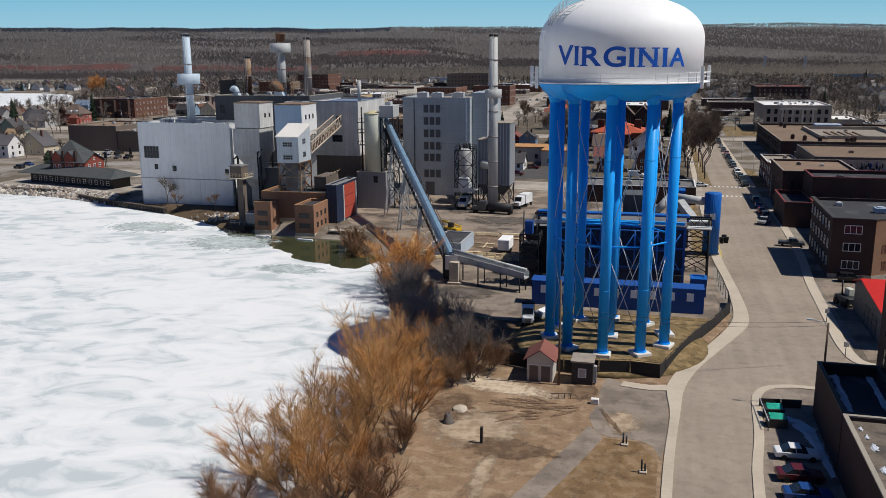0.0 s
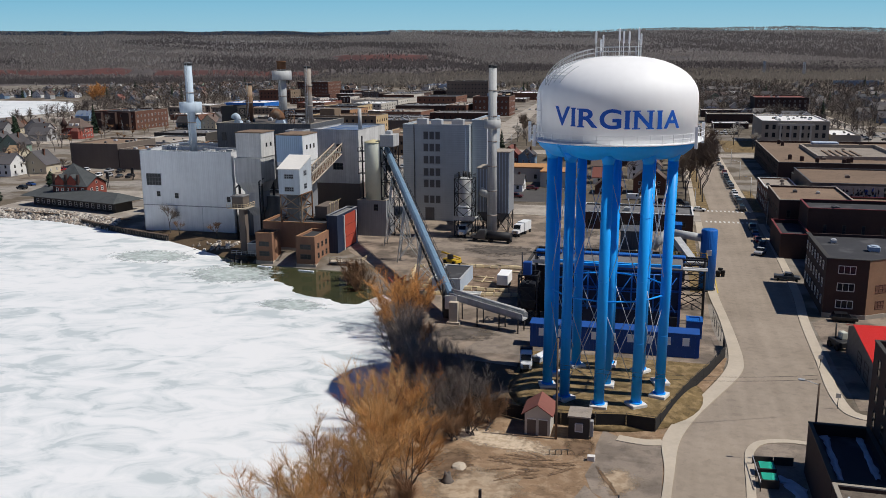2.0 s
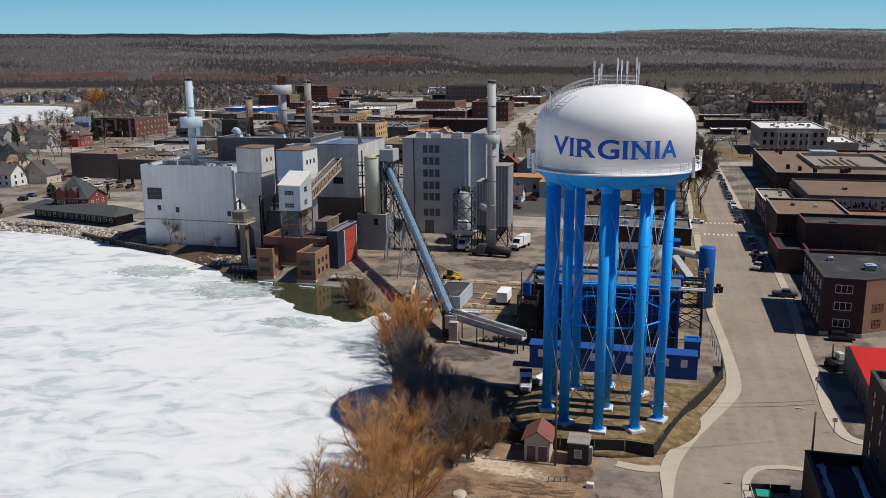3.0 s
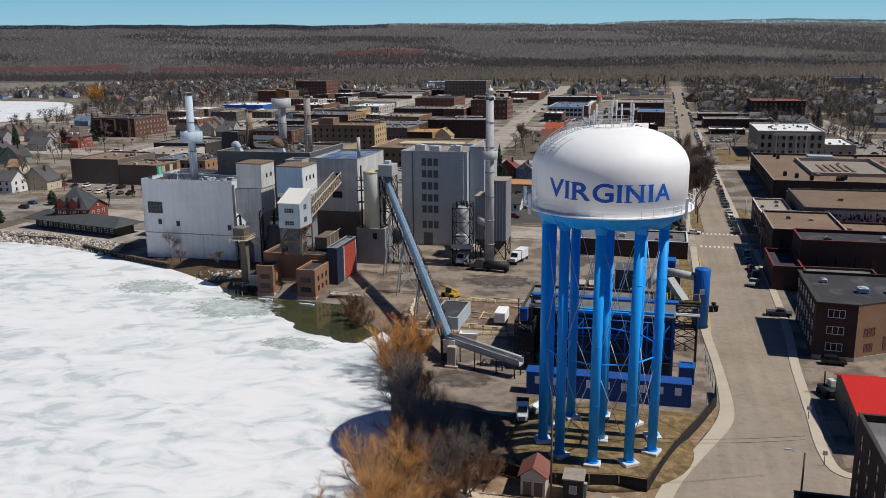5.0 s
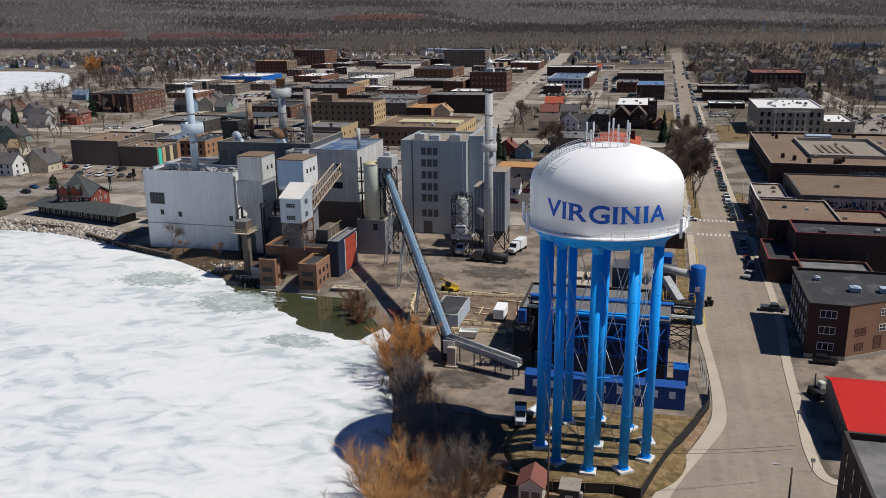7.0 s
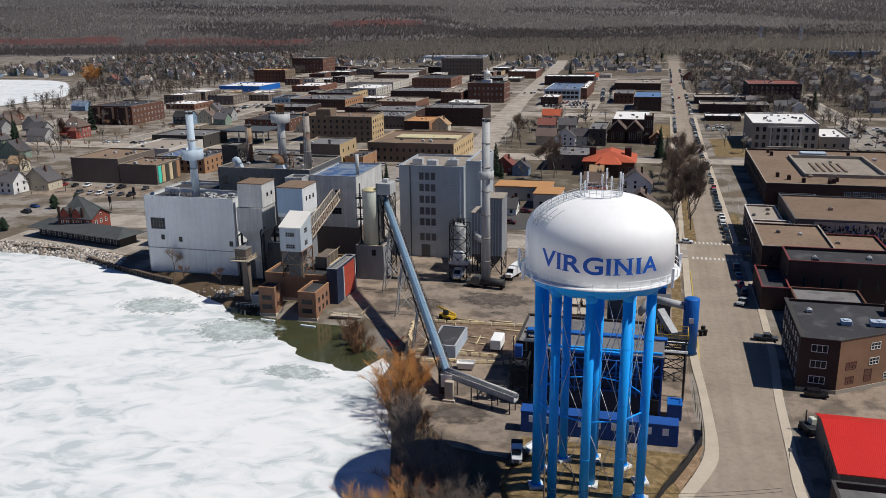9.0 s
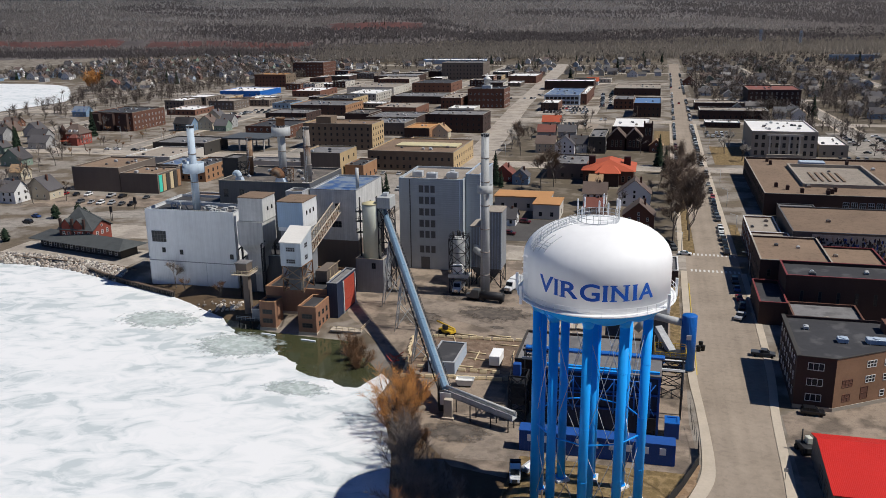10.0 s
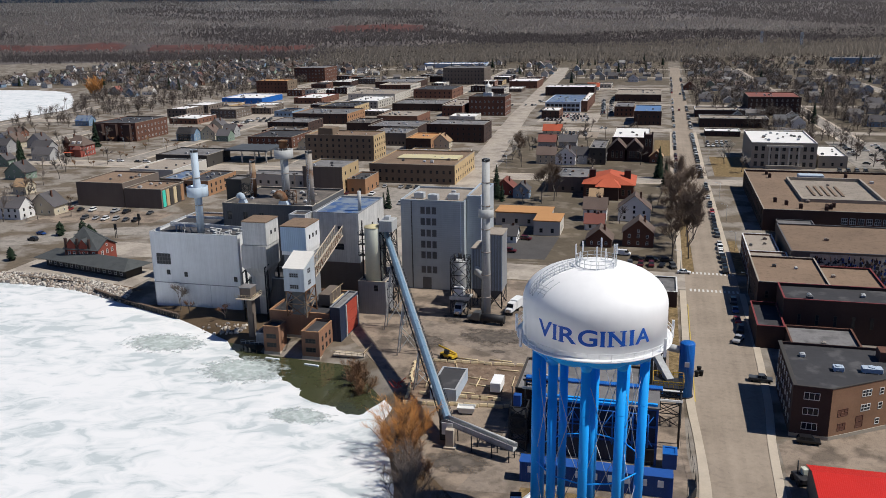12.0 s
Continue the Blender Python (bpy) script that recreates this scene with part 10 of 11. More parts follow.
near = [(-130, 219), (-96, 560), (-366, 452), (-634, 800), (-296, 318), (-283, 325), (-272, 334), (-318, 330), (-356, 440), (-340, 400), (-372, 468), (-380, 470), (-366, 476), (-330, 362), (-322, 372), (-345, 420), (-312, 338), (-306, 346), (-352, 402), (-348, 470), (-30, 392), (-52, 420), (-66, 398), (-18, 366), (-4, 392), (-2, 408), (-62, 545), (-70, 600), (-60, 610)]
spread_out(T3, near[:1] + [(-144, 222.5), (-292, 360), (-310, 350)] + [(-361, 519), (-355, 495), (-358, 529), (-347, 477 + 12), (-350, 458), (-335, 532), (-360, 454), (-322, 540), (-372, 500), (-310, 528)] + [(-405 + 16 * k, 556) for k in range(4)] + [(-455 + 17 * k, 800 - 3 * k) for k in range(8)], 7, 0.7, 1.0)
rng = random.Random(99)
places = []
while len(places) < 125:
    x0, x1, y0, y1 = rng.choice(((-960, -480, 1000, 1500), (60, 430, 560, 1250), (-300, 0, 1150, 1500), (-560, -400, 340, 640), (30, 140, 820, 1300), (110, 320, 300, 600), (-95, 0, 480, 680), (110, 320, 600, 1000), (-520, -330, 560, 1000), (60, 430, 560, 1000)))
    x, y = rng.uniform(x0, x1), rng.uniform(y0, y1)
    if free(x - 1, x + 1, y - 1, y + 1, 0.5) and inside_distance(np.array([x]), np.array([y]), LAKE2)[0] > 8:
        places.append((x, y))
west = [(-330 - 9 * k + (k % 3) * 4, 372 + 14 * k + (k % 4) * 9) for k in range(14)] + [(-420 - 8 * k, 425 + 13 * k + (k % 3) * 16) for k in range(12)] + [(-470 + 11 * k, 640 + (k % 3) * 12) for k in range(7)]
spread_out(T1, near[2:] + places[:60] + [q for q in west if free(q[0] - 1, q[0] + 1, q[1] - 1, q[1] + 1, 0.5)], 8, 0.75, 1.15)
spread_out(T2, places[60:] + [(-148.5, 224.8)], 9, 0.75, 1.25)


def garden_trees(count, seed):
    """Bare trees by the hundred between the far houses, each a trunk and a fan of branches."""
    g = np.random.default_rng(seed)
    r_ = random.Random(seed)
    at = []
    while len(at) < count:
        x0, x1, y0, y1 = r_.choice(((-1100, -480, 1040, 2000), (-700, -500, 640, 1040), (60, 600, 620, 1800), (-480, 0, 1180, 1950), (112, 330, 300, 600), (30, 160, 820, 1750), (60, 480, 700, 1400), (60, 420, 600, 1150), (30, 480, 1250, 1700), (-1000, -480, 1060, 1500), (-900, -480, 1060, 1300), (60, 480, 640, 1200)))
        x, y = r_.uniform(x0, x1), r_.uniform(y0, y1)
        if free(x - 1, x + 1, y - 1, y + 1, 0.0) and inside_distance(np.array([x]), np.array([y]), LAKE2)[0] > 8:
            at.append((x, y))
    at = np.array(at)
    nb_ = 84
    h = g.uniform(8, 16, count)[:, None]
    z0 = h * g.uniform(0.18, 0.72, (count, nb_))
    a = g.uniform(0, 2 * np.pi, (count, nb_))
    out = h * g.uniform(0.12, 0.36, (count, nb_))
    up = h * g.uniform(0.06, 0.34, (count, nb_))
    off = h * g.uniform(0.0, 0.16, (count, nb_))
    base = np.stack([at[:, 0:1] + off * np.cos(a), at[:, 1:2] + off * np.sin(a), z0], -1)
    tip = base + np.stack([out * np.cos(a + 0.4), out * np.sin(a + 0.4), np.minimum(up, h * 1.05 - z0)], -1)
    sd = np.stack([-np.sin(a), np.cos(a), g.normal(0, 0.6, a.shape)], -1) * g.uniform(0.07, 0.17, a.shape)[..., None]
    pts = np.stack([base + sd, base - sd, tip], 2).reshape(-1, 3)
    faces = np.arange(len(pts)).reshape(-1, 3)
    tr = np.stack([np.stack([at[:, 0] + dx, at[:, 1] + dy, np.full(count, zz) if zz < 1 else h[:, 0] * 0.8], -1) for dx, dy, zz in ((-0.22, 0, -0.2), (0.22, 0, -0.2), (0, 0.3, -0.2), (0, 0, 2.0))], 1).reshape(-1, 3)
    k = np.arange(count)[:, None, None] * 4 + np.array([(0, 1, 3), (1, 2, 3), (2, 0, 3)])[None]
    me = bpy.data.meshes.new("garden_trees")
    me.from_pydata(np.concatenate([pts, tr]).tolist(), [], np.concatenate([faces, k.reshape(-1, 3) + len(pts)]).tolist())
    me.materials.append(M["twig_dusk"])
    return tagged(new("garden_trees", me), "bare grey trees between the far houses", "trees", kind="stuff")


garden_trees(4600, 5)
# golden willow on the far lake
W5 = willow("large golden leafless willow by the far lake", 20, 15, "twig_orange", 16, group="", dens=1.5, tr=0.12)
W5.matrix_basis = pose(-668, 905, -0.3) @ Matrix.Diagonal((1.25, 1.25, 1.15, 1))


def spruce(h, seed, label="dark green spruce tree", round_=False):
    root = thing("spruce", label, "tree", 0, 0, 0, group="spruces")
    rng = random.Random(seed)
    bm = nb()
    rod(bm, (0, 0, -0.2), (0, 0, h * 0.95), h * 0.018, 0.03, 6)
    part("trunk", bm, "bark", root)
    bm = nb()
    n = int(h * 26)
    for k in range(n):
        t = (k + rng.random()) / n
        z = h * (0.06 + 0.93 * t)
        r = h * 0.19 * (1 - t) ** 0.85 + 0.15
        if round_:
            r = h * 0.36 * math.sin(math.pi * min(1, 0.12 + t * 0.88)) ** 0.6
        a = rng.uniform(0, 2 * math.pi)
        ln = r * rng.uniform(0.65, 1.15)
        c, s = math.cos(a), math.sin(a)
        w = ln * 0.26 + 0.1
        tip = Vector((c * ln, s * ln, z - ln * 0.35))
        base = Vector((0, 0, z))
        sd = Vector((-s, c, 0)) * w
        v = [bm.verts.new(p) for p in (base + Vector((0, 0, 0.15)), tip * 0.72 + base * 0.28 + sd, tip, tip * 0.72 + base * 0.28 - sd, tip * 0.5 + base * 0.5 - Vector((0, 0, ln * 0.22)))]
        for q in ((0, 1, 2), (0, 2, 3), (4, 2, 1), (4, 3, 2)):
            bm.faces.new([v[j] for j in q])
    part("crown", bm, "needles", root)
    return root


S1, S2 = spruce(15, 31), spruce(11, 32)
sp = []
while len(sp) < 64:
    x, y = rng.choice(((rng.uniform(60, 430), rng.uniform(600, 1700)), (rng.uniform(-960, -480), rng.uniform(1040, 1700)), (rng.uniform(-420, 0), rng.uniform(1150, 1700))))
    if free(x - 2, x + 2, y - 2, y + 2, 0.5):
        sp.append((x, y))
spread_out(S1, [(-81, 410), (1.5, 456), (118, 741), (155, 931), (-377, 427), (-394, 448), (-390, 444), (-398, 452), (-405, 538), (-403, 458), (-620, 1010), (-640, 1020), (-790, 1090), (-2, 480)] + sp[:34], 10, 0.85, 1.35)
spread_out(S2, sp[34:] + [(-77, 404), (-83, 400), (-131, 380), (-128, 378)], 11, 0.7, 1.2)
S3 = spruce(6.5, 33, "rounded dark evergreen shrub by the depot", True)
spread_out(S3, [(-252, 301), (-245, 263), (-229, 293), (-243, 304), (-239, 303)], 12, 0.85, 1.1)

# riprap along the lake road
bm = nb()
rng = random.Random(17)
shore = smooth_line([(-300, 240), (-262, 244), (-233, 245), (-219, 245.6), (-203, 244), (-192, 241), (-183, 238), (-175, 234.5)], 6)
base = nb()
bmesh.ops.create_icosphere(base, subdivisions=1, radius=1.0)
co = [v.co.copy() for v in base.verts]
fa = [[v.index for v in f.verts] for f in base.faces]
base.free()
for k in range(1900):
    t = rng.random() * (len(shore) - 1)
    i = int(t)
    x = shore[i][0] + (shore[i + 1][0] - shore[i][0]) * (t - i)
    y = shore[i][1] + (shore[i + 1][1] - shore[i][1]) * (t - i) + rng.uniform(-3.4, 3.2)
    s = rng.uniform(0.3, 0.95)
    z = min(0.15, LAKE_Z + max(0.0, (y - shore[i][1] + 3.4)) * 0.34)
    m = Euler((rng.uniform(0, 6), rng.uniform(0, 6), rng.uniform(0, 6))).to_matrix()
    sc = Vector((s * rng.uniform(0.7, 1.3), s * rng.uniform(0.7, 1.2), s * rng.uniform(0.5, 0.9)))
    vs = [bm.verts.new(m @ Vector((c.x * sc.x, c.y * sc.y, c.z * sc.z)) + Vector((x, y, z))) for c in co]
    for f in fa:
        bm.faces.new([vs[j] for j in f])
palette("riprap_stone", [(0.46, 0.42, 0.37), (0.30, 0.26, 0.22), (0.58, 0.54, 0.48), (0.16, 0.14, 0.125), (0.40, 0.33, 0.27), (0.52, 0.48, 0.43), (0.22, 0.20, 0.19)])
tagged(part("riprap", bm, "riprap_stone"), "pale broken rocks lining the shore", "rocks", kind="stuff")
# shore stones and rubble at the works
bm = nb()
for k in range(90):
    t = rng.random()
    x, y = -128 + 8 * rng.random() + (0 if rng.random() < 0.6 else -14 * rng.random()), 210 + 6 * rng.random()
    s = rng.uniform(0.2, 0.7)
    m = Euler((rng.uniform(0, 6), rng.uniform(0, 6), rng.uniform(0, 6))).to_matrix()
    vs = [bm.verts.new(m @ (c * s) + Vector((x, y, bank(x, y)))) for c in co]
    for f in fa:
        bm.faces.new([vs[j] for j in f])
tagged(part("shore_rubble", bm, "riprap_stone"), "grey rubble and stones on the bank", "rocks", kind="stuff")


# far woods: bare stems and crowns by the thousand
def woods(name, count, seed, material, label, s0, s1, hmin, hmax, wid, dark=False, lat0=-0.62, lat1=0.62, power=1.15, cut=-1.4, patch=0):
    g = np.random.default_rng(seed)
    s = s0 + (s1 - s0) * g.random(count) ** power
    lat = (lat0 + (lat1 - lat0) * g.random(count)) * s
    if s1 < 2600:                                        # ragged edges of the nearer stands
        lat += g.normal(0, 55, count)
        s = s + g.normal(0, 20, count) + 30 * np.sin(lat * 0.011) + 18 * np.sin(lat * 0.031)
    x, y = -0.25 * s + 0.968 * lat, 0.968 * s + 0.25 * lat
    keep = (inside_distance(x, y, LAKE2) > 10)
    dens = np.sin(lat * 0.004 + 2) + np.sin(s * 0.017 + lat * 0.003) + g.normal(0, 0.2 if dark else 0.8, count)
    keep &= dens > (1.75 if dark else cut)
    if patch:                                            # stands of different age, stretched along the slope
        tone = np.sin(lat * 0.0031 + s * 0.002) + np.sin(s * 0.0068 + lat * 0.0012 + 1.0) + 0.6 * np.sin(lat * 0.009 + s * 0.004) - 0.9 * np.clip(lat / 900, -0.3, 1) + g.normal(0, 0.25, count)
        keep &= (tone > -0.2) if patch > 0 else (tone <= -0.2)
    for c, wid_, l0, l1 in ((2232 + bend(lat), 70, -9000, -330), (2625 + bend(lat * 0.7 + 500), 75, -340, -50)):
        keep &= ~((s > c) & (s < c + wid_) & (lat > l0) & (lat < l1) & (g.random(count) < 0.65))
    x, y = x[keep], y[keep]
    n = len(x)
    z = land(x, y)
    h, w = g.uniform(hmin, hmax, n), g.uniform(wid * 0.6, wid * 1.3, n)
    rot = g.uniform(0, 6.28, n)
    if dark:
        mid = h * 0.12 * g.uniform(0.7, 1.3, n)
        pts = np.zeros((n, 6, 3))
        pts[:, 0] = np.stack([x, y, z - 0.5], -1)
        pts[:, 1] = np.stack([x + g.normal(0, 0.4, n), y, z + h], -1)
        for k in range(4):
            a = rot + k * 1.5708
            pts[:, 2 + k] = np.stack([x + w * np.cos(a), y + w * np.sin(a), z + mid], -1)
        f = [(0, 3, 2), (0, 5, 4), (2, 3, 1), (3, 4, 1), (4, 5, 1), (5, 2, 1)]
        f = (np.arange(n)[:, None, None] * 6 + np.array(f)[None]).reshape(-1, 3)
    else:                                                # bare crowns: five shoots that spread from the stem
        pts = np.zeros((n, 15, 3))
        for k in range(5):
            a = rot + k * 1.2566 + g.normal(0, 0.3, n)
            out, top = w * g.uniform(0.35, 1.2, n), h * g.uniform(0.62, 1.0, n)
            foot = h * g.uniform(0.0, 0.3, n)
            tip = np.stack([x + out * np.cos(a), y + out * np.sin(a), z + top], -1)
            low = np.stack([x + 0.25 * out * np.cos(a), y + 0.25 * out * np.sin(a), z + foot - 0.3], -1)
            side = np.stack([-np.sin(a), np.cos(a), np.zeros(n)], -1) * (w * 0.33)[:, None]
            pts[:, 3 * k], pts[:, 3 * k + 1], pts[:, 3 * k + 2] = low, tip + side, tip - side - np.stack([0 * x, 0 * x, h * 0.16], -1)
        f = np.arange(n * 15).reshape(-1, 3)
    me = bpy.data.meshes.new(name)
    me.from_pydata(pts.reshape(-1, 3).tolist(), [], f.tolist())
    me.materials.append(M[material])
    return tagged(new(name, me), label, "woods", kind="stuff")


def island(name, a, b, c):
    """A colour that differs from tree to tree."""
    m = bpy.data.materials.new(name)
    m.use_nodes = True
    n, l = m.node_tree.nodes, m.node_tree.links
    g = n.new("ShaderNodeNewGeometry")
    r = n.new("ShaderNodeValToRGB")
    r.color_ramp.elements[0].color, r.color_ramp.elements[1].color = (*a, 1), (*c, 1)
    r.color_ramp.elements.new(0.5).color = (*b, 1)
    l.new(g.outputs["Random Per Island"], r.inputs[0])
    l.new(r.outputs[0], n["Principled BSDF"].inputs["Base Color"])
    n["Principled BSDF"].inputs["Roughness"].default_value = 0.95
    n["Principled BSDF"].inputs["Specular IOR Level"].default_value = 0.1
    t = n.new("ShaderNodeBsdfTranslucent")               # light passes through bare crowns
    mx = n.new("ShaderNodeMixShader")
    mx.inputs[0].default_value = 0.45
    l.new(r.outputs[0], t.inputs[0])
    up = n.new("ShaderNodeCombineXYZ")                   # fine twigs catch the light as one canopy
    up.inputs[0].default_value, up.inputs[1].default_value, up.inputs[2].default_value = 0.15, -0.25, 0.95
    l.new(up.outputs[0], n["Principled BSDF"].inputs["Normal"])
    l.new(n["Principled BSDF"].outputs[0], mx.inputs[1])
    l.new(t.outputs[0], mx.inputs[2])
    l.new(mx.outputs[0], n["Material Output"].inputs[0])
    M[name] = m


island("woods_grey", (0.285, 0.258, 0.252), (0.312, 0.282, 0.274), (0.34, 0.308, 0.298))
island("woods_pale", (0.285, 0.25, 0.217), (0.31, 0.272, 0.237), (0.335, 0.294, 0.256))
island("woods_dark", (0.022, 0.030, 0.022), (0.032, 0.040, 0.030), (0.05, 0.056, 0.042))
island("woods_brown", (0.14, 0.124, 0.128), (0.158, 0.14, 0.143), (0.176, 0.157, 0.159))
woods("far_woods", 66000, 1, "woods_grey", "bare grey-brown woods on the far hills", 2150, 4720, 8, 13, 3.2, patch=1)
woods("far_woods", 66000, 11, "woods_brown", "darker bare woods on the far hills", 2150, 4720, 8, 13, 3.2, patch=-1)
woods("edge_woods", 20000, 2, "woods_pale", "pale bare woods at the town's edge", 1610, 2250, 9, 15, 2.4, lat0=-0.12, power=1.0)
woods("edge_woods", 7500, 4, "woods_brown", "brown bare woods beyond the houses", 1900, 2240, 6, 12, 2.0, lat1=-0.1, power=1.0)
island("woods_dusk", (0.085, 0.074, 0.078), (0.097, 0.084, 0.088), (0.11, 0.096, 0.098))
woods("dark_woods", 11000, 6, "woods_dusk", "dark bare woods on the middle slope", 2260, 2560, 6, 10, 2.4, lat0=0.05, power=1.0)
woods("far_pines", 5000, 3, "woods_dark", "dark pines among the far woods", 2100, 4700, 7, 12, 1.8, True)
# distance haze over the far ridge is put into this blue
island("woods_haze", (0.05, 0.07, 0.115), (0.06, 0.082, 0.132), (0.072, 0.096, 0.15))
woods("ridge_pines", 26000, 7, "woods_haze", "woods on the far left ridge, blue distance haze in their colour", 4380, 4715, 6, 9, 4.0, lat1=-0.06, power=1.0, cut=-9)
for x, y in ((230, 2280), (320, 2260)):
    root = thing("far_mast", "slim white steel mast beyond the woods", "mast", x, y, bank(x, y), group="far masts")
    bm = nb()
    steel_frame(bm, -2.5, 2.5, -2.5, 2.5, 0, 30, 4, 0.5)
    box(bm, -3, 3, -3, 3, 30, 36)
    part("mast", bm, "trim_white", root)

# ---------------- vehicles ----------------
CARS = {}


def car(kind, colour):
    """A parked car looking along -y: body, glass house, wheels, lamps. Built once a kind and colour."""
    if (kind, colour) in CARS:
        return CARS[(kind, colour)], False
    names = {"car_white": "white", "car_black": "black", "car_red": "red", "car_blue": "dark blue", "car_silver": "silver", "car_grey": "dark grey", "car_maroon": "maroon"}
    words = {"sedan": "sedan", "suv": "sport utility car", "pickup": "pickup truck", "van": "panel van"}
    r = thing(words[kind].split()[0] + "_car" if kind != "pickup" else "pickup_truck", "%s %s parked on asphalt" % (names[colour], words[kind]), "car", 0, 0, 0, group="parked cars")
    L, Wd = {"sedan": (4.7, 1.8), "suv": (4.8, 1.95), "pickup": (5.7, 2.0), "van": (5.6, 2.05)}[kind]
    side = {"sedan": [(-2.35, 0.35), (-2.35, 0.72), (-2.2, 0.82), (-1.0, 0.95), (1.45, 1.0), (2.25, 0.96), (2.35, 0.8), (2.35, 0.35)],
            "suv": [(-2.4, 0.4), (-2.4, 0.9), (-2.2, 1.02), (-1.15, 1.1), (2.3, 1.15), (2.4, 0.9), (2.4, 0.4)],
            "pickup": [(-2.85, 0.5), (-2.85, 1.0), (-2.65, 1.12), (-1.5, 1.2), (2.8, 1.2), (2.85, 1.0), (2.85, 0.5)],
            "van": [(-2.8, 0.4), (-2.8, 1.0), (-2.6, 1.15), (-1.9, 1.25), (2.8, 1.3), (2.8, 0.4)]}[kind]
    top = {"sedan": [(-1.05, 0.94), (-0.35, 1.42), (0.85, 1.45), (1.65, 0.99)], "suv": [(-1.2, 1.1), (-0.5, 1.74), (1.9, 1.76), (2.3, 1.14)],
           "pickup": [(-1.5, 1.19), (-0.85, 1.85), (0.55, 1.85), (0.75, 1.19)], "van": [(-1.95, 1.24), (-1.4, 2.1), (2.7, 2.15), (2.8, 1.29)]}[kind]
    bm = nb()
    a = [bm.verts.new((-Wd / 2, y, z)) for y, z in side]
    b = [bm.verts.new((Wd / 2, y, z)) for y, z in side]
    bm.faces.new(a), bm.faces.new(b[::-1])
    for k in range(len(side)):
        j = (k + 1) % len(side)
        bm.faces.new((a[j], a[k], b[k], b[j]))
    bmesh.ops.recalc_face_normals(bm, faces=bm.faces[:])
    bmesh.ops.bevel(bm, geom=bm.edges[:], offset=0.07, segments=1, affect="EDGES")
    if kind == "pickup":
        box(bm, -0.9, 0.9, 0.95, 2.7, 1.19, 1.23)
    part("body", bm, colour, r)
    bm = nb()
    i = 0.16
    lo0, lo1 = top[0], top[-1]
    t0, t1 = top[1], top[2]
    v = [bm.verts.new(p) for p in ((-Wd / 2 + 0.06, lo0[0], lo0[1]), (Wd / 2 - 0.06, lo0[0], lo0[1]), (Wd / 2 - 0.06, lo1[0], lo1[1]), (-Wd / 2 + 0.06, lo1[0], lo1[1]),
                                   (-Wd / 2 + i, t0[0], t0[1]), (Wd / 2 - i, t0[0], t0[1]), (Wd / 2 - i, t1[0], t1[1]), (-Wd / 2 + i, t1[0], t1[1]))]
    for q in ((0, 1, 5, 4), (1, 2, 6, 5), (2, 3, 7, 6), (3, 0, 4, 7), (4, 5, 6, 7)):
        bm.faces.new([v[k] for k in q])
    g = part("glass_house", bm, "glass", r)
    bm = nb()
    box(bm, -Wd / 2 + i - 0.03, Wd / 2 - i + 0.03, t0[0] + 0.02, t1[0], t1[1] - 0.02, t1[1] + 0.05, bevel=0.03)
    for y0, y1 in (((t0[0] + t1[0]) / 2 - 0.05, (t0[0] + t1[0]) / 2 + 0.05),) if kind != "van" else ((-0.6, 2.7),):
        for s in (-1, 1):
            box(bm, min(s * (Wd / 2 - 0.12), s * (Wd / 2 - 0.06)), max(s * (Wd / 2 - 0.12), s * (Wd / 2 - 0.06)), y0, y1, lo0[1], t1[1] - 0.02)
    part("roof", bm, colour, r)
    for x in (-Wd / 2 + 0.1, Wd / 2 - 0.1):
        for y in (side[0][0] + 0.85, -side[0][0] - 0.9):
            bm = nb()
            rod(bm, (x - 0.11, y, 0.33), (x + 0.11, y, 0.33), 0.33, n=14)
            part("wheel", bm, "tyre", r)
    CARS[(kind, colour)] = r
    return r, True


def park(kind, colour, x, y, rz, z=0.05):
    t, fresh = car(kind, colour)
    if fresh:
        t.matrix_basis = pose(x, y, z, 0, 0, rz)
    else:
        copy_thing(t, pose(x, y, z, 0, 0, rz))


rng = random.Random(12)
COL = ["car_black"] * 7 + ["car_grey"] * 6 + ["car_silver"] * 4 + ["car_white"] * 5 + ["car_red", "car_maroon"]
KND = ["sedan", "suv", "suv", "pickup", "sedan"]
park("sedan", "car_white", 10.6, 93.4, 94)
park("sedan", "car_maroon", 10.2, 88.3, 96)
park("sedan", "car_blue", 10.4, 84.2, 95)
park("pickup", "car_grey", 24.6, 205.5, 84)
park("pickup", "car_silver", 21.4, 232.5, -20)
park("suv", "car_black", 22.6, 241, -8)
park("sedan", "car_red", 22.4, 249, 4)
park("sedan", "car_blue", 22.5, 258, 0)
park("suv", "car_grey", 22.5, 266.5, 0)
park("suv", "car_black", 31.2, 174.4, 88)
park("sedan", "car_white", 8.0, 296, 88)
park("van", "car_white", -14, 316, 85)
for k in range(5):
    park(rng.choice(("suv", "suv", "sedan")), rng.choice(("car_black", "car_black", "car_grey", "car_maroon")), -11 + k * 3.8, 303 + rng.uniform(-0.5, 0.5), rng.uniform(-15, 15))
for k in range(3):
    park("suv", "car_black", -9 + k * 5.5, 310, 90)
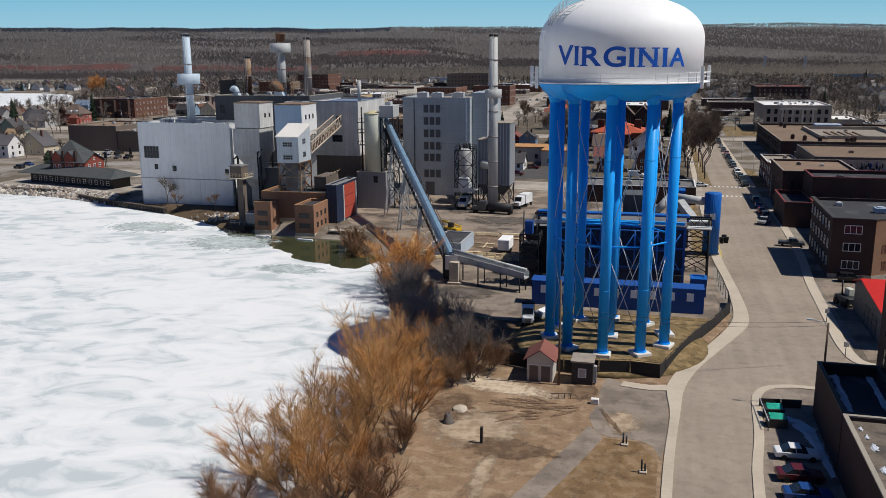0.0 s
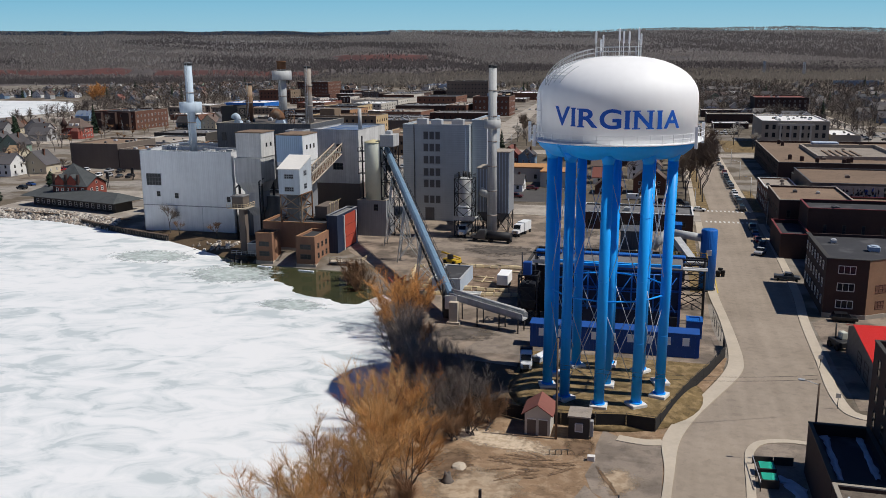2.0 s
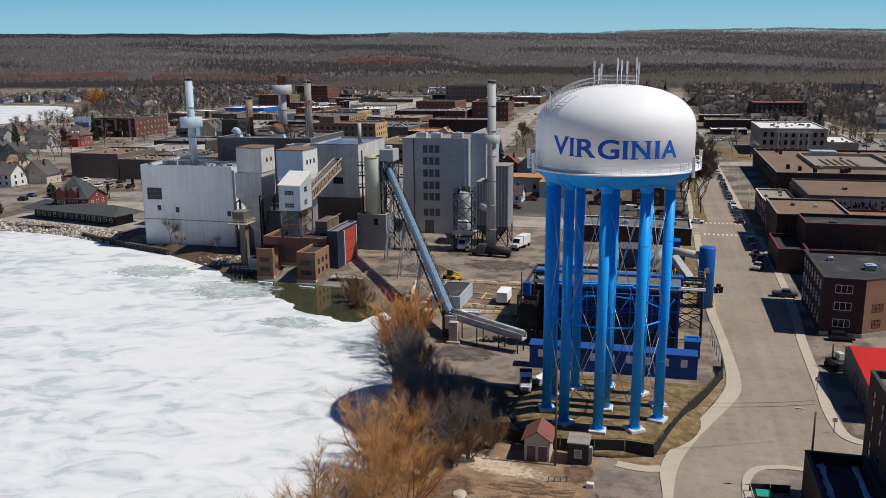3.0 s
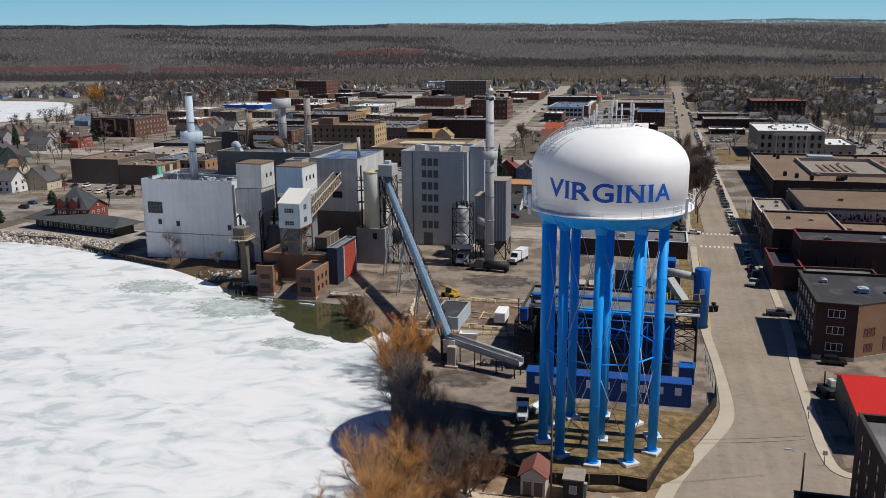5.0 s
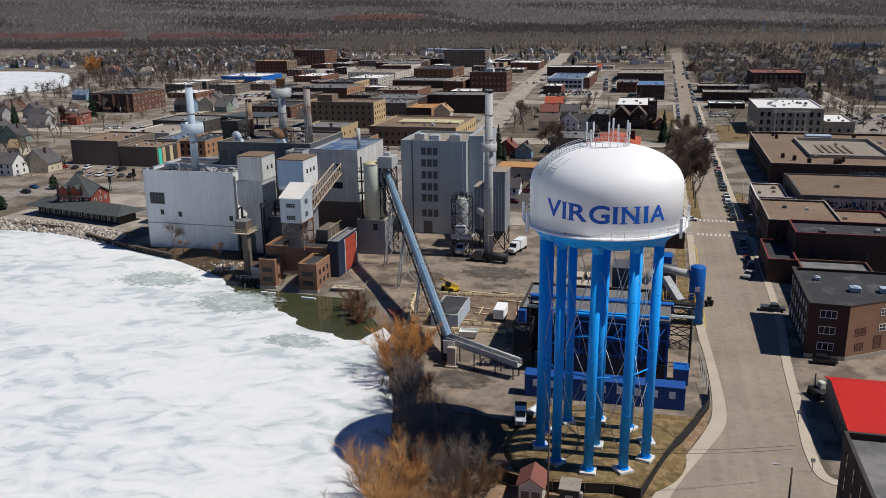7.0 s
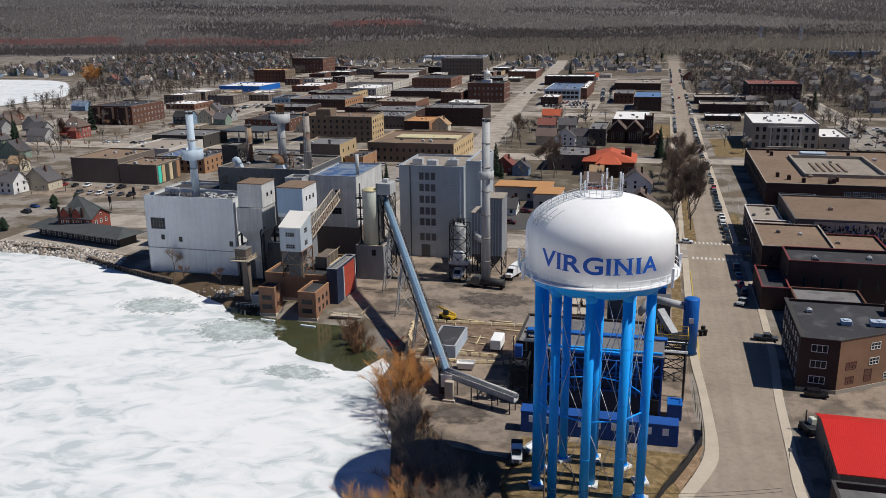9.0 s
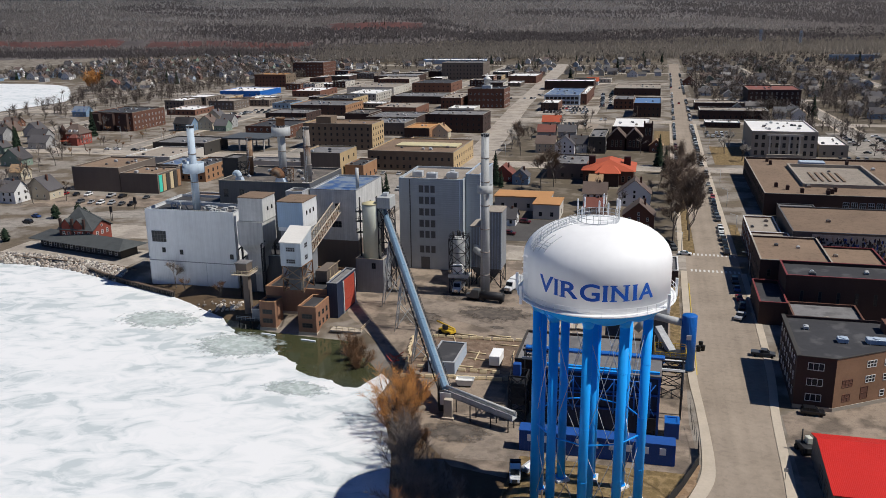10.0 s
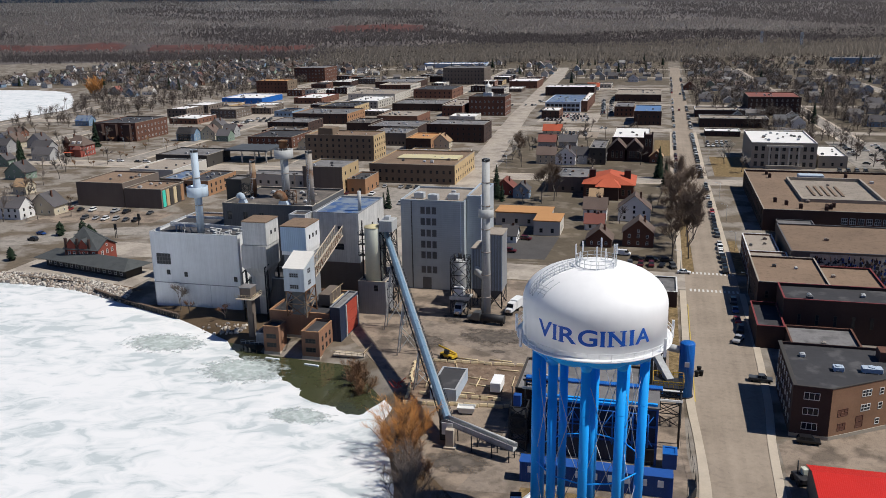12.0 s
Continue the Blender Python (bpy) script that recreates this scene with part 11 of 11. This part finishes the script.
for y0, y1, xs in ((300, 462, (22.2,)), (484, 674, (20.6, 7.8)), (696, 868, (20.9, 8.2)), (892, 1060, (21.2, 8.6)), (1080, 1250, (21.5, 9.0))):
    for x in xs:
        y = y0
        while y < y1:
            if rng.random() < (0.78 if y < 680 else 0.45):
                park(rng.choice(KND), rng.choice(COL), x + rng.uniform(-0.2, 0.2), y, rng.uniform(-4, 4) + (14 if y > 480 and x > 20 else 0))
            y += 6.4
for x, y, rz in ((17.5, 1000, 0), (14, 830, 180)):
    park("suv", rng.choice(COL), x, y, rz)
# car parks
for x0, dx, nx_, y, rz, dens in ((-160, 4.6, 9, 428, 0, 0.6), (-160, 4.6, 9, 407, 0, 0.6), (-150, 5, 6, 388, 0, 0.5), (-282, 6.4, 8, 346, 8, 0.85), (-262, 5.4, 6, 331, 8, 0.8),
                                 (-100, 3.0, 13, 737, 0, 0.85), (-100, 3.0, 13, 752, 0, 0.85), (-102, 3.0, 13, 768, 0, 0.8), (-102, 3.0, 13, 783, 0, 0.7), (-78, 3.0, 8, 646, 0, 0.85), (-76, 3.0, 8, 658, 0, 0.8),
                                 (30, 3.2, 6, 620, 0, 0.7), (30, 3.2, 6, 604, 0, 0.5), (-47, 3.2, 14, 990, 0, 0.8), (-130, 3.2, 10, 900, 30, 0.6), (-365, 3.2, 9, 700, 0, 0.8), (-372, 3.2, 8, 716, 0, 0.5),
                                 (-490, 5, 14, 845, 0, 0.35), (-378, 3.2, 9, 686, 0, 0.7), (-372, 3.2, 8, 664, 0, 0.5), (-440, 3.2, 8, 790, 0, 0.6), (-352, 6.5, 8, 480, 90, 0.4), (-150, 3.4, 8, 862, 0, 0.6), (-48, 3.4, 7, 690, 0, 0.4), (-68, 7, 3, 332, 82, 0.7), (-66, 9, 3, 312, 85, 0.5)):
    for k in range(nx_):
        if rng.random() < dens:
            park(rng.choice(KND), rng.choice(COL), x0 + k * dx, y + rng.uniform(-0.4, 0.4), rz + rng.uniform(-5, 5))
for k in range(14):
    park(rng.choice(KND), rng.choice(COL), -54 - k * 0.6, 790 + k * 10, -35)
    if k % 2:
        park(rng.choice(KND), rng.choice(COL), -47 - k * 0.5, 792 + k * 10, -35)
for x0, y0, nx_, ny_ in ((118, 545, 3, 8),):
    for i in range(nx_):
        for k in range(ny_):
            if rng.random() < 0.8:
                park(rng.choice(KND), rng.choice(COL), x0 + i * 10, y0 + k * 10.5, 75 + rng.uniform(-5, 5))
for k in range(4):
    park("suv", "car_black" if k % 2 else "car_grey", 98 + 4.6 * k, 517, 0)
park("sedan", "car_blue", -262, 301, 75)
park("suv", "car_black", -258, 291, -100)
sheet("office_lot", [(-106, 725), (-55, 725), (-55, 800), (-108, 800)], 0.03, "lot_pale", "asphalt car park by the office", "parking lot")
sheet("house_lot", [(-84, 636), (-48, 636), (-48, 668), (-84, 668)], 0.038, "asphalt", "asphalt car park between houses", "parking lot")
sheet("court_lot", [(110, 530), (150, 530), (150, 640), (110, 640)], 0.037, "asphalt_old", "asphalt car park by the courthouse", "parking lot")
sheet("court_lawn", [(28.5, 490), (48, 490), (48, 560), (28.5, 560)], 0.03, "lawn", "brown winter lawn before the courthouse", "lawn")
sheet("church_lawn", [(-6, 560), (5.2, 560), (5.2, 630), (-6, 630)], 0.03, "lawn", "green-brown lawn beside the church", "lawn")
sheet("store_lot", [(-500, 780), (-340, 690), (-330, 730), (-400, 850), (-500, 850)], 0.025, "lot_pale", "wide asphalt car park of the blue store", "parking lot")

# street poles and lamps in the town
rng = random.Random(3)
for x, y in ((27.5, 330), (27.5, 380), (27.5, 430), (6.6, 500), (27.6, 545), (27.6, 600), (-92, 470), (-114, 470), (-92, 500), (-118, 520), (-380, 536), (-350, 540), (6.8, 298.5), (27.4, 275)):
    pole("street_lamp", "slim grey street lamp on the pavement", x, y, 7.5, 0.11, "galv", 0, True)
for x, y in ((-50, 500), (-40, 610), (-20, 690), (-48, 760), (-300, 700), (-240, 700), (-310, 480), (-570, 690), (-600, 760), (-545, 640), (-172, 440), (-186, 400)):
    pole("utility_pole", "brown wooden utility pole with a crossarm", x, y, 12, 0.18)
